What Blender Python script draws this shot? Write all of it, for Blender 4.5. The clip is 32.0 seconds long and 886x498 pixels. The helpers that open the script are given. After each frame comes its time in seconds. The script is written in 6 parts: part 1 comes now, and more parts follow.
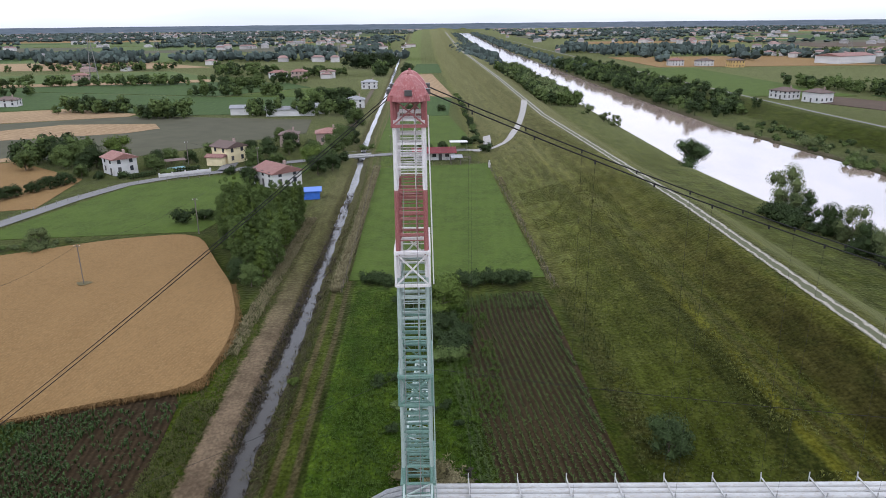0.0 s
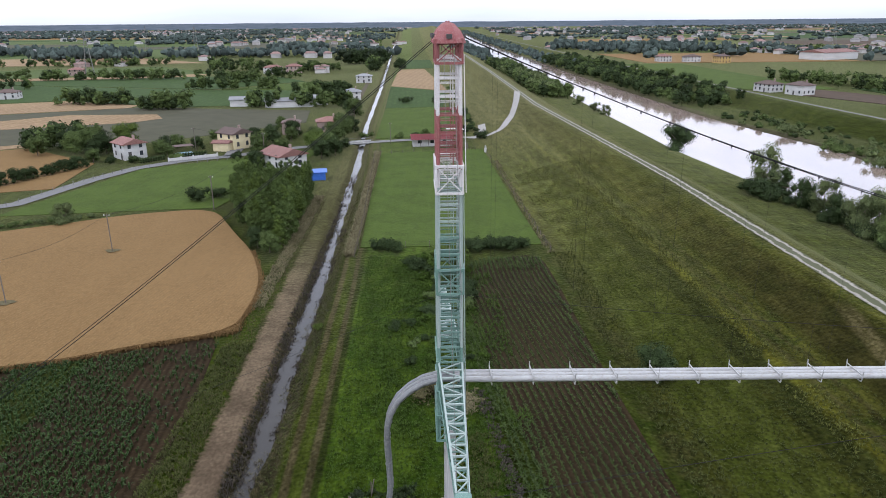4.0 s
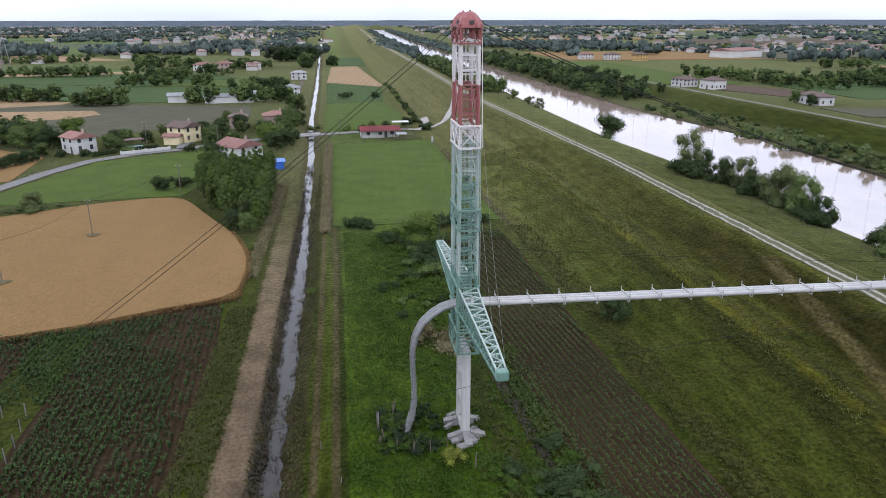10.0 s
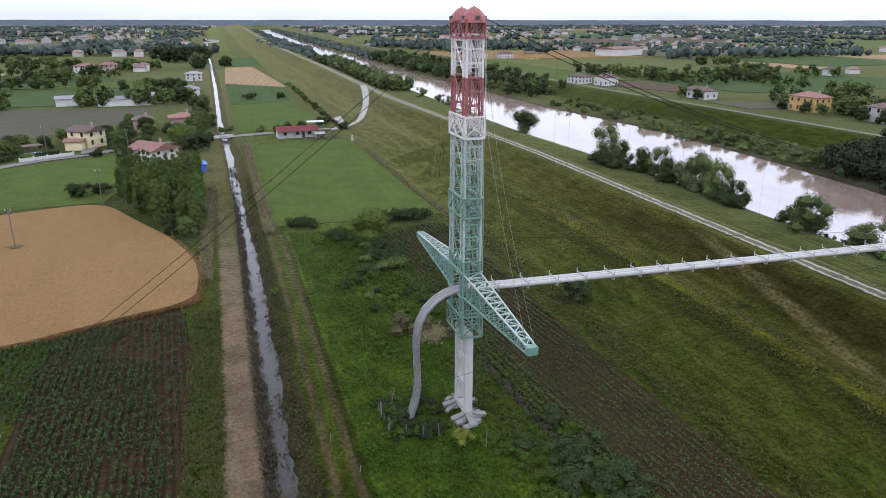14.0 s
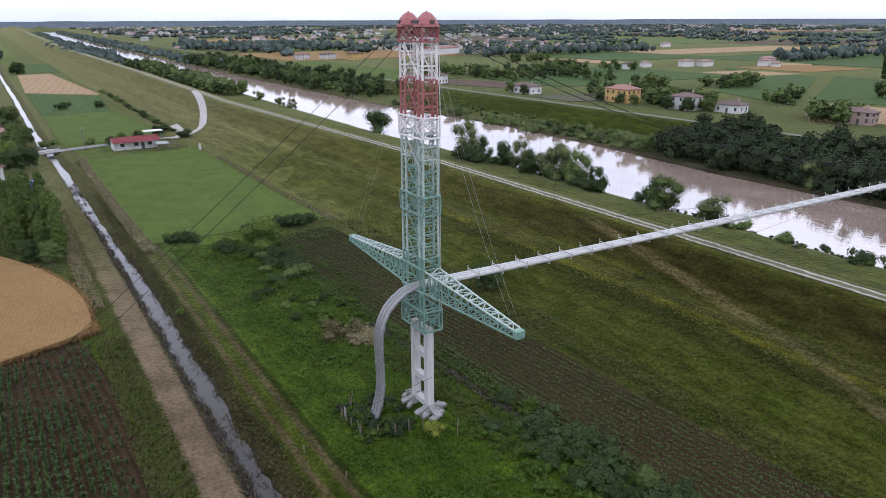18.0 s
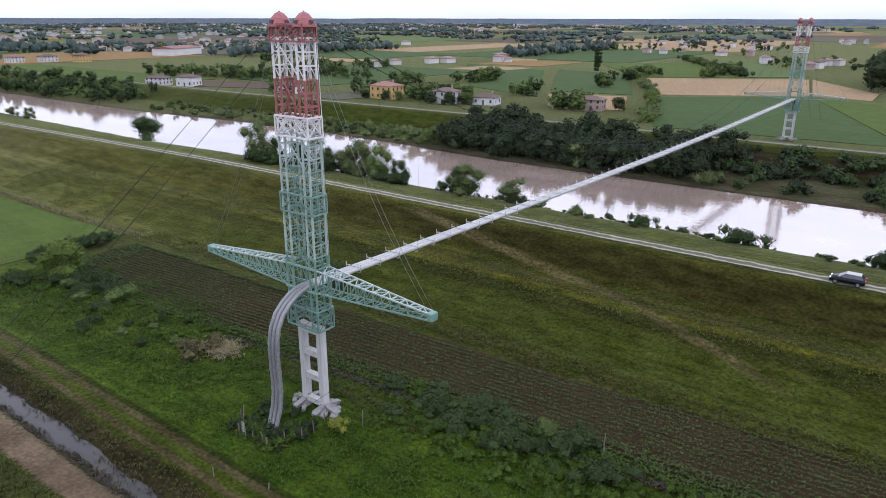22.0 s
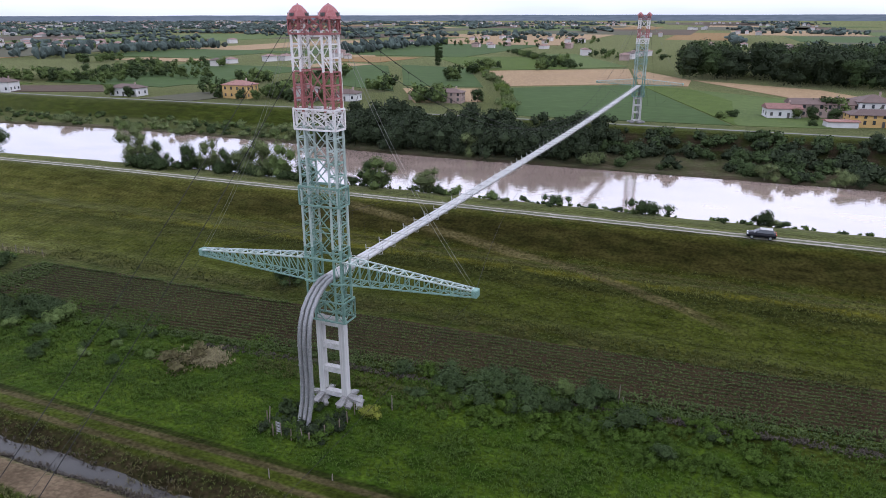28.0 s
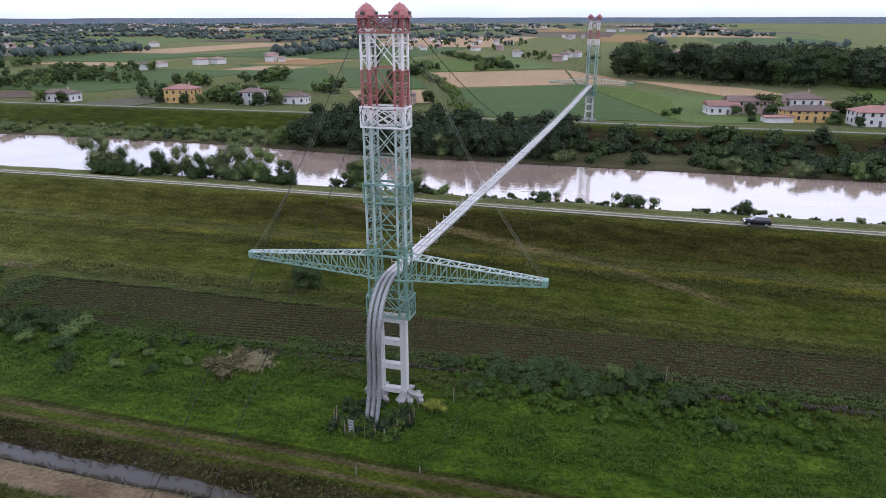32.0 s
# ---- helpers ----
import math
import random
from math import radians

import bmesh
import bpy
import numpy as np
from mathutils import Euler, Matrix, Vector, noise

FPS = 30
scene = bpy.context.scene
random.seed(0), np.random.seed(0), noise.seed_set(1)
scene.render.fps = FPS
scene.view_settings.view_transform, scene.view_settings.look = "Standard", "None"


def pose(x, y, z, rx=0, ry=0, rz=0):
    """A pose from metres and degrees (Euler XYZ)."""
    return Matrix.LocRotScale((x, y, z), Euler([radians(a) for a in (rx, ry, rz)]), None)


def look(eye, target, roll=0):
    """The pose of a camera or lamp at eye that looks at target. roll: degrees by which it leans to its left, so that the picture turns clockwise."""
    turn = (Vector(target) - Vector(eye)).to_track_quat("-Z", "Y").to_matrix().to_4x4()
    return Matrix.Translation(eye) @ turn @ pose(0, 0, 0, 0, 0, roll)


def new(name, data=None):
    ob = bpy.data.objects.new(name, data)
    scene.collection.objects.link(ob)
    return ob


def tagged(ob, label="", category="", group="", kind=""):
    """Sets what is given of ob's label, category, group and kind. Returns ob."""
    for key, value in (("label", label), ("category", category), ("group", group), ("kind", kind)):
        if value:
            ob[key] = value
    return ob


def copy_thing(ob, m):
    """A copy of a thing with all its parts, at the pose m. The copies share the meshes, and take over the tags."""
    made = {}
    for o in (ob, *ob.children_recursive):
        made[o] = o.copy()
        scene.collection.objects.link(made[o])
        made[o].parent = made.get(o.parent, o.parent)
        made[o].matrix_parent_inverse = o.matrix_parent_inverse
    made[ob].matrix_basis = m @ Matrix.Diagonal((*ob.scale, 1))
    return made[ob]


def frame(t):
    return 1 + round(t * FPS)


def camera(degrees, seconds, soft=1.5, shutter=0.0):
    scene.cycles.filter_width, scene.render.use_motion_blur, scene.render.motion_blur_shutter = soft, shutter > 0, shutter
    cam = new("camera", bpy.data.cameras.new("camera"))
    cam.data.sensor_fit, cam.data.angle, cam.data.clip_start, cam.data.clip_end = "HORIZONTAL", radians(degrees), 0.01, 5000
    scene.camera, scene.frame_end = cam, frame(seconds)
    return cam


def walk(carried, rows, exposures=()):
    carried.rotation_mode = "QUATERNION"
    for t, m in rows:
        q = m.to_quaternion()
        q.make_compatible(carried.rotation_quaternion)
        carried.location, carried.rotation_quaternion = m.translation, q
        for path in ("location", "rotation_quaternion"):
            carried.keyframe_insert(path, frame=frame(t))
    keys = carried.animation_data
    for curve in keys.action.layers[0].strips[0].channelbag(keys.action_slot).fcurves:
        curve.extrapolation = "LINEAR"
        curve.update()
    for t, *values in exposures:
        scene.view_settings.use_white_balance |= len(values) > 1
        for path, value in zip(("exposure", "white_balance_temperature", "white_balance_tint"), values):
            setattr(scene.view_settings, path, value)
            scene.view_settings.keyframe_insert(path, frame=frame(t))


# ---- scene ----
cam = camera(65.4, 32.0, 0.9)
PATH = [
    (0, (0.811, -34.644, 40.634), (0.853, -32.745, 40.009), -0.6),
    (0.5, (0.62, -35.838, 40.307), (0.675, -33.939, 39.682), -0.6),
    (1, (0.252, -37.15, 40.041), (0.322, -35.251, 39.416), -0.6),
    (1.5, (-0.051, -38.25, 39.589), (0.017, -36.352, 38.963), -0.6),
    (2, (-0.428, -39.533, 39.217), (-0.359, -37.635, 38.592), -0.6),
    (2.5, (-0.818, -40.87, 38.94), (-0.749, -38.972, 38.314), -0.6),
    (3, (-1.252, -42.24, 38.699), (-1.182, -40.342, 38.073), -0.5),
    (3.5, (-1.668, -43.496, 38.533), (-1.597, -41.598, 37.905), -0.5),
    (5.5, (-3.428, -47.971, 38.246), (-3.355, -46.074, 37.617), -0.4),
    (6, (-4.016, -49.074, 38.154), (-3.943, -47.177, 37.526), -0.4),
    (6.5, (-4.644, -50.235, 38.078), (-4.569, -48.338, 37.449), -0.3),
    (7, (-5.329, -51.36, 37.984), (-5.254, -49.462, 37.355), -0.3),
    (7.5, (-6.07, -52.424, 37.938), (-5.995, -50.527, 37.309), -0.3),
    (8, (-6.894, -53.319, 37.896), (-6.819, -51.422, 37.266), -0.2),
    (8.5, (-7.73, -54.18, 37.894), (-7.655, -52.284, 37.264), -0.2),
    (9, (-8.491, -54.925, 37.866), (-8.413, -53.029, 37.236), -0.3),
    (9.5, (-9.359, -55.452, 37.89), (-9.23, -53.558, 37.259), -0.1),
    (10, (-10.133, -55.756, 37.763), (-9.855, -53.879, 37.131), -0.1),
    (10.5, (-11.106, -56.067, 37.686), (-10.73, -54.207, 37.053), -0.1),
    (11, (-12.071, -56.269, 37.598), (-11.671, -54.414, 36.966), -0.1),
    (11.5, (-13.201, -56.413, 37.509), (-12.77, -54.565, 36.877), -0.0),
    (12, (-14.428, -56.423, 37.438), (-13.957, -54.585, 36.806), 0.0),
    (12.5, (-15.65, -56.412, 37.423), (-15.143, -54.584, 36.79), -0.0),
    (13, (-16.974, -56.349, 37.426), (-16.43, -54.532, 36.792), -0.1),
    (13.5, (-18.3, -56.117, 37.421), (-17.738, -54.305, 36.788), 0.0),
    (15.5, (-23.904, -54.866, 37.475), (-23.249, -53.084, 36.844), -0.1),
    (16, (-25.289, -54.431, 37.522), (-24.559, -52.679, 36.892), -0.1),
    (16.5, (-26.766, -54.109, 37.585), (-25.962, -52.389, 36.955), -0.2),
    (17, (-28.119, -53.643, 37.623), (-27.245, -51.957, 36.994), -0.2),
    (17.5, (-29.57, -53.085, 37.73), (-28.625, -51.44, 37.097), -0.2),
    (18, (-30.928, -52.54, 37.773), (-29.91, -50.938, 37.14), -0.2),
    (18.5, (-32.319, -51.991, 37.808), (-31.225, -50.441, 37.174), -0.2),
    (19, (-33.585, -51.433, 37.744), (-32.419, -49.935, 37.112), -0.2),
    (19.5, (-35.197, -50.585, 37.851), (-33.949, -49.156, 37.216), -0.1),
    (20, (-36.55, -49.804, 37.869), (-35.218, -48.453, 37.234), 0.0),
    (20.5, (-37.721, -49.102, 37.93), (-36.315, -47.829, 37.294), 0.1),
    (21, (-38.877, -48.304, 37.927), (-37.399, -47.116, 37.291), 0.2),
    (21.5, (-39.94, -47.413, 37.931), (-38.424, -46.275, 37.294), 0.1),
    (22, (-41.071, -46.471, 37.899), (-39.552, -45.337, 37.263), 0.1),
    (22.5, (-42.228, -45.592, 37.852), (-40.709, -44.456, 37.217), -0.1),
    (23, (-43.251, -44.632, 37.865), (-41.729, -43.502, 37.227), -0.1),
    (23.5, (-44.469, -43.49, 37.728), (-42.921, -42.393, 37.093), 0.0),
    (24, (-45.477, -42.44, 37.616), (-43.909, -41.372, 36.982), -0.1),
    (24.5, (-46.455, -41.318, 37.56), (-44.866, -40.282, 36.925), -0.1),
    (25, (-47.279, -40.322, 37.517), (-45.673, -39.314, 36.882), -0.1),
    (25.5, (-48.119, -39.218, 37.574), (-46.484, -38.26, 36.934), -0.0),
    (26, (-49.156, -37.949, 37.532), (-47.473, -37.078, 36.892), -0.1),
    (26.5, (-49.842, -36.884, 37.561), (-48.129, -36.075, 36.918), 0.0),
    (28.5, (-53.086, -31.794, 37.49), (-51.329, -31.089, 36.847), -0.1),
    (29, (-53.913, -30.202, 37.44), (-52.147, -29.516, 36.798), 0.0),
    (29.5, (-54.559, -29.017, 37.407), (-52.79, -28.339, 36.766), -0.1),
    (30, (-55.15, -27.762, 37.339), (-53.377, -27.095, 36.698), -0.1),
    (30.5, (-55.847, -26.416, 37.294), (-54.064, -25.774, 36.654), -0.1),
    (31, (-56.523, -25.023, 37.314), (-54.729, -24.416, 36.674), -0.1),
    (31.5, (-57.158, -23.516, 37.299), (-55.35, -22.948, 36.659), -0.1),
    (32, (-57.797, -22.03, 37.246), (-55.977, -21.501, 36.608), -0.1),
]
walk(cam, [(t, look(eye, target, roll)) for t, eye, target, roll in PATH], [(0, 0.0, 5780, 18), (12, 0.0, 5770, 18.5), (24, 0.0, 5635, 22.2), (32, 0.0, 5600, 23.2)])

# ---------------------------------------------------------------- world and light
world = bpy.data.worlds.new("overcast_sky")
scene.world = world
world.use_nodes = True
wn, wl = world.node_tree.nodes, world.node_tree.links
wn.clear()
SUN_EL, SUN_AZ = radians(48), radians(200)
sky = wn.new("ShaderNodeTexSky")
sky.sky_type, sky.sun_disc, sky.sun_elevation, sky.sun_rotation = "NISHITA", False, SUN_EL, SUN_AZ
sky.air_density, sky.dust_density = 1.0, 2.0
bg_sky, bg_cloud, mixb = wn.new("ShaderNodeBackground"), wn.new("ShaderNodeBackground"), wn.new("ShaderNodeMixShader")
wl.new(sky.outputs[0], bg_sky.inputs[0])
bg_sky.inputs[1].default_value = 0.1
wc, wmap, wnoise, wramp = wn.new("ShaderNodeTexCoord"), wn.new("ShaderNodeMapping"), wn.new("ShaderNodeTexNoise"), wn.new("ShaderNodeValToRGB")
wmap.inputs["Scale"].default_value = (1.6, 1.6, 7.0)
wl.new(wc.outputs["Generated"], wmap.inputs[0])
wl.new(wmap.outputs[0], wnoise.inputs[0])
wnoise.inputs["Scale"].default_value, wnoise.inputs["Detail"].default_value = 1.4, 6.0
wl.new(wnoise.outputs[0], wramp.inputs[0])
wramp.color_ramp.elements[0].position, wramp.color_ramp.elements[0].color = 0.36, (0.8, 0.85, 0.9, 1)
wramp.color_ramp.elements[1].position, wramp.color_ramp.elements[1].color = 0.58, (0.98, 1.0, 1.0, 1)
wl.new(wramp.outputs[0], bg_cloud.inputs[0])
wsep, wrise = wn.new("ShaderNodeSeparateXYZ"), wn.new("ShaderNodeMapRange")
wl.new(wc.outputs["Generated"], wsep.inputs[0])
wl.new(wsep.outputs[2], wrise.inputs[0])
wrise.inputs[1].default_value, wrise.inputs[2].default_value = 0.0, 0.1
wrise.inputs[3].default_value, wrise.inputs[4].default_value = 1.12, 2.35
wl.new(wrise.outputs[0], bg_cloud.inputs[1])
mixb.inputs[0].default_value = 0.9
wl.new(bg_sky.outputs[0], mixb.inputs[1])
wl.new(bg_cloud.outputs[0], mixb.inputs[2])
wout = wn.new("ShaderNodeOutputWorld")
wl.new(mixb.outputs[0], wout.inputs[0])

sun_data = bpy.data.lights.new("sun", "SUN")
sun_data.energy, sun_data.angle, sun_data.color = 0.5, radians(25), (1.0, 0.96, 0.9)
sun = new("sun", sun_data)
sun.matrix_world = look((60 * math.sin(SUN_AZ), 60 * math.cos(SUN_AZ), 70), (0, 0, 0))
scene.view_settings.exposure = 0.0

# ---------------------------------------------------------------- materials
def material(name, base, dark=None, scale=1.0, rough=0.9, metal=0.0, bump=0.0, bump_scale=None, stretch=(1, 1, 1),
             island=0.0, per_object=0.0, fine=None, lo=0.35, hi=0.65, coords="Object", spec=0.3, sheen=0.0):
    """Two-scale noise between base and dark, with relief; fine: a third tint in small specks."""
    m = bpy.data.materials.new(name)
    m.use_nodes = True
    n, l = m.node_tree.nodes, m.node_tree.links
    b = n["Principled BSDF"]
    b.inputs["Roughness"].default_value, b.inputs["Metallic"].default_value = rough, metal
    b.inputs["Specular IOR Level"].default_value = spec
    b.inputs["Sheen Weight"].default_value, b.inputs["Sheen Roughness"].default_value, b.inputs["Sheen Tint"].default_value = sheen, 0.45, (0.95, 1.0, 0.6, 1)
    tc = n.new("ShaderNodeTexCoord")
    mp = n.new("ShaderNodeMapping")
    mp.inputs["Scale"].default_value = stretch
    l.new(tc.outputs[coords], mp.inputs[0])
    def tex(s, detail):
        t = n.new("ShaderNodeTexNoise")
        t.inputs["Scale"].default_value, t.inputs["Detail"].default_value = s, detail
        l.new(mp.outputs[0], t.inputs[0])
        return t
    def ramp(src, a, c):
        r = n.new("ShaderNodeMapRange")
        r.inputs[1].default_value, r.inputs[2].default_value = a, c
        l.new(src, r.inputs[0])
        return r.outputs[0]
    def mix(f, a, c):
        x = n.new("ShaderNodeMix")
        x.data_type = "RGBA"
        for sock, v in ((x.inputs[0], f), (x.inputs[6], a), (x.inputs[7], c)):
            if isinstance(v, (tuple, float)):
                sock.default_value = (*v, 1) if isinstance(v, tuple) and len(v) == 3 else v
            else:
                l.new(v, sock)
        return x.outputs[2]
    dark = dark or tuple(0.6 * v for v in base)
    big, small = tex(scale, 5.0), tex(scale * 7.3, 4.0)
    col = mix(ramp(big.outputs[0], lo, hi), dark, base)
    tone = mix(ramp(small.outputs[0], 0.3, 0.7), tuple(0.72 * v for v in base), tuple(min(1, 1.2 * v) for v in base))
    col = mix(0.45, col, tone)
    if fine:
        col = mix(ramp(tex(scale * 23, 3.0).outputs[0], 0.5, 0.68), col, fine)
    for amount, node, out in ((island, "ShaderNodeNewGeometry", "Random Per Island"), (per_object, "ShaderNodeObjectInfo", "Random")):
        if amount:
            g = n.new(node)
            hs = n.new("ShaderNodeHueSaturation")
            r = n.new("ShaderNodeMapRange")
            r.inputs[3].default_value, r.inputs[4].default_value = 1 - amount, 1 + amount
            l.new(g.outputs[out], r.inputs[0])
            l.new(r.outputs[0], hs.inputs["Value"])
            l.new(col, hs.inputs["Color"])
            col = hs.outputs[0]
    l.new(col, b.inputs["Base Color"])
    if bump:
        bp = n.new("ShaderNodeBump")
        bp.inputs["Strength"].default_value, bp.inputs["Distance"].default_value = 0.6, bump
        l.new(tex(bump_scale or scale * 9, 5.0).outputs[0], bp.inputs["Height"])
        l.new(bp.outputs[0], b.inputs["Normal"])
    return m

M = {}
M["grass"] = material("grass", (0.075, 0.115, 0.03), (0.045, 0.07, 0.02), 0.06, 1.0, bump=0.15, bump_scale=1.5, fine=(0.12, 0.12, 0.045), spec=0.05)
M["meadow"] = material("meadow", (0.046, 0.071, 0.0108), (0.029, 0.046, 0.0075), 0.16, 1.0, lo=0.42, hi=0.58, bump=0.2, bump_scale=2.0, fine=(0.062, 0.082, 0.0165), spec=0.05, sheen=0.02)
M["levee_grass"] = material("levee_grass", (0.115, 0.12, 0.038), (0.062, 0.075, 0.024), 0.05, 1.0, bump=0.2, bump_scale=1.2, stretch=(1, 0.12, 1), fine=(0.17, 0.15, 0.05), spec=0.05)
M["dry_grass"] = material("dry_grass", (0.16, 0.14, 0.055), (0.09, 0.09, 0.035), 0.15, 1.0, bump=0.15, bump_scale=2.0, fine=(0.24, 0.2, 0.1), spec=0.05)
M["mud"] = material("mud", (0.0920, 0.0704, 0.0480), (0.0520, 0.0416, 0.0288), 0.35, 0.8, bump=0.15, bump_scale=2.0, fine=(0.0800, 0.0800, 0.0400), spec=0.05)
M["bank"] = material("bank", (0.0960, 0.0800, 0.0440), (0.0560, 0.0560, 0.0240), 0.3, 1.0, bump=0.15, bump_scale=1.5, stretch=(1, 0.4, 1), fine=(0.1200, 0.0960, 0.0560), spec=0.05)
M["soil"] = material("soil", (0.03, 0.0202, 0.0098), (0.0165, 0.0115, 0.0062), 0.12, 1.0, bump=0.12, bump_scale=2.5, fine=(0.042, 0.028, 0.0145), spec=0.05)
M["wheat"] = material("wheat", (0.16, 0.096, 0.038), (0.132, 0.078, 0.03), 0.22, 1.0, bump=0.15, bump_scale=5.0, stretch=(1, 0.6, 1), fine=(0.182, 0.116, 0.05), spec=0.05, sheen=0.02)
M["stubble"] = material("stubble", (0.215, 0.145, 0.08), (0.175, 0.116, 0.064), 0.03, 1.0, fine=(0.265, 0.185, 0.104), spec=0.05, sheen=0.02)
M["ploughed"] = material("ploughed", (0.0680, 0.0464, 0.0344), (0.0520, 0.0376, 0.0288), 0.03, 1.0, spec=0.05, sheen=0.02)
M["crop"] = material("crop", (0.033, 0.057, 0.0155), (0.026, 0.046, 0.0125), 0.03, 1.0, stretch=(1, 0.2, 1), fine=(0.043, 0.07, 0.02), spec=0.05, sheen=0.02)
M["crop_pale"] = material("crop_pale", (0.055, 0.077, 0.021), (0.042, 0.061, 0.017), 0.03, 1.0, fine=(0.068, 0.09, 0.026), spec=0.05, sheen=0.02)
M["olive_field"] = material("olive_field", (0.06, 0.057, 0.037), (0.048, 0.046, 0.03), 0.02, 1.0, spec=0.05, sheen=0.02)
M["gravel"] = material("gravel", (0.2720, 0.2560, 0.2320), (0.2000, 0.1880, 0.1680), 0.5, 1.0, bump=0.03, bump_scale=8.0, fine=(0.3200, 0.3040, 0.2800), spec=0.05)
M["asphalt"] = material("asphalt", (0.125, 0.12, 0.112), (0.095, 0.091, 0.085), 0.4, 0.9, fine=(0.145, 0.14, 0.13))
M["concrete"] = material("concrete", (0.35, 0.345, 0.325), (0.215, 0.206, 0.186), 0.7, 0.85, bump=0.02, bump_scale=6.0, stretch=(1, 1, 0.4), fine=(0.39, 0.378, 0.352))
M["red_paint"] = material("red_paint", (0.21, 0.046, 0.044), (0.215, 0.08, 0.072), 0.8, 0.6, stretch=(1, 1, 0.5), fine=(0.32, 0.17, 0.15), spec=0.4)
M["white_paint"] = material("white_paint", (0.6, 0.585, 0.57), (0.46, 0.43, 0.41), 0.8, 0.6, stretch=(1, 1, 0.5), fine=(0.42, 0.33, 0.29), spec=0.4)
M["green_paint"] = material("green_paint", (0.088, 0.168, 0.128), (0.12, 0.2, 0.165), 0.7, 0.6, stretch=(1, 1, 0.5), fine=(0.19, 0.27, 0.23), spec=0.4)
M["pale_green_paint"] = material("pale_green_paint", (0.28, 0.33, 0.295), (0.18, 0.245, 0.21), 0.7, 0.6, stretch=(1, 1, 0.4), fine=(0.33, 0.36, 0.33), spec=0.4)
M["pipe_steel"] = material("pipe_steel", (0.178, 0.18, 0.176), (0.117, 0.119, 0.116), 0.5, 0.5, 0.25, stretch=(0.5, 1, 0.5), fine=(0.225, 0.222, 0.21))
M["pipe_white"] = material("pipe_white", (0.345, 0.342, 0.325), (0.25, 0.246, 0.234), 0.4, 0.55, stretch=(0.4, 1, 1), fine=(0.27, 0.255, 0.225))
M["cable"] = material("cable", (0.022, 0.021, 0.02), (0.014, 0.014, 0.014), 1.0, 0.85, 0.0, spec=0.1)
M["rod"] = material("rod", (0.2, 0.195, 0.18), (0.13, 0.13, 0.12), 1.0, 0.6, 0.5)
M["wood"] = material("wood", (0.13, 0.11, 0.09), (0.085, 0.072, 0.06), 0.8, 0.9, stretch=(4, 4, 0.4))
M["bark"] = material("bark", (0.12, 0.095, 0.07), (0.07, 0.058, 0.045), 1.5, 0.95, stretch=(2, 2, 0.5), bump=0.03)
M["leaf"] = material("leaf", (0.074, 0.1, 0.03), (0.044, 0.063, 0.02), 0.5, 0.75, island=0.24, per_object=0.22, spec=0.05)
M["leaf_dark"] = material("leaf_dark", (0.032, 0.047, 0.0165), (0.02, 0.03, 0.011), 0.5, 0.75, island=0.24, per_object=0.2, spec=0.05)
M["leaf_pale"] = material("leaf_pale", (0.088, 0.107, 0.041), (0.058, 0.073, 0.029), 0.5, 0.75, island=0.3, per_object=0.15, spec=0.05)
M["leaf_bright"] = material("leaf_bright", (0.076, 0.105, 0.022), (0.047, 0.068, 0.015), 0.5, 0.75, island=0.3, per_object=0.15, spec=0.05)
M["leaf_yellow"] = material("leaf_yellow", (0.13, 0.14, 0.022), (0.085, 0.1, 0.018), 0.5, 0.75, island=0.3, spec=0.05)
# far crowns: aerial haze mixed into the leaf colour, greyer and bluer
M["hazy_far_leaf"] = material("hazy_far_leaf", (0.054, 0.069, 0.059), (0.038, 0.05, 0.044), 0.02, 0.95, island=0.4, spec=0.05)
M["corn"] = material("corn", (0.031, 0.053, 0.0145), (0.0195, 0.035, 0.01), 0.2, 0.6, island=0.3, spec=0.05)
M["weed"] = material("weed", (0.042, 0.068, 0.0105), (0.026, 0.044, 0.0072), 0.2, 0.8, island=0.35, spec=0.05)
M["levee_tuft"] = material("levee_tuft", (0.051, 0.057, 0.0155), (0.032, 0.038, 0.0105), 0.15, 0.9, island=0.4, spec=0.05)
M["seedling"] = material("seedling", (0.044, 0.062, 0.017), (0.029, 0.042, 0.012), 0.2, 0.7, island=0.3, spec=0.05)
M["debris"] = material("debris", (0.056, 0.047, 0.037), (0.035, 0.03, 0.024), 0.4, 0.95, island=0.4, spec=0.05)
M["stained_concrete"] = material("stained_concrete", (0.17, 0.165, 0.155), (0.075, 0.07, 0.062), 0.9, 0.95, bump=0.04, bump_scale=5.0, fine=(0.26, 0.25, 0.24), lo=0.42, hi=0.58)
M["leaf_deep"] = material("leaf_deep", (0.025, 0.034, 0.016), (0.016, 0.0225, 0.011), 0.5, 0.75, island=0.35, spec=0.05)
M["reed"] = material("reed", (0.15, 0.13, 0.07), (0.1, 0.088, 0.045), 0.3, 0.9, island=0.35, spec=0.05)
M["leaf_poplar"] = material("leaf_poplar", (0.082, 0.114, 0.032), (0.042, 0.062, 0.018), 0.5, 0.75, island=0.24, per_object=0.2, spec=0.05)
M["straw"] = material("straw", (0.078, 0.068, 0.032), (0.05, 0.046, 0.021), 0.2, 0.9, island=0.35, spec=0.05)
M["flower"] = material("flower", (0.088, 0.092, 0.022), (0.06, 0.064, 0.017), 0.2, 0.8, island=0.3, spec=0.05)
M["wall_white"] = material("wall_white", (0.46, 0.45, 0.425), (0.35, 0.34, 0.315), 0.3, 0.9, per_object=0.06)
M["wall_cream"] = material("wall_cream", (0.58, 0.5, 0.3), (0.48, 0.4, 0.24), 0.3, 0.9)
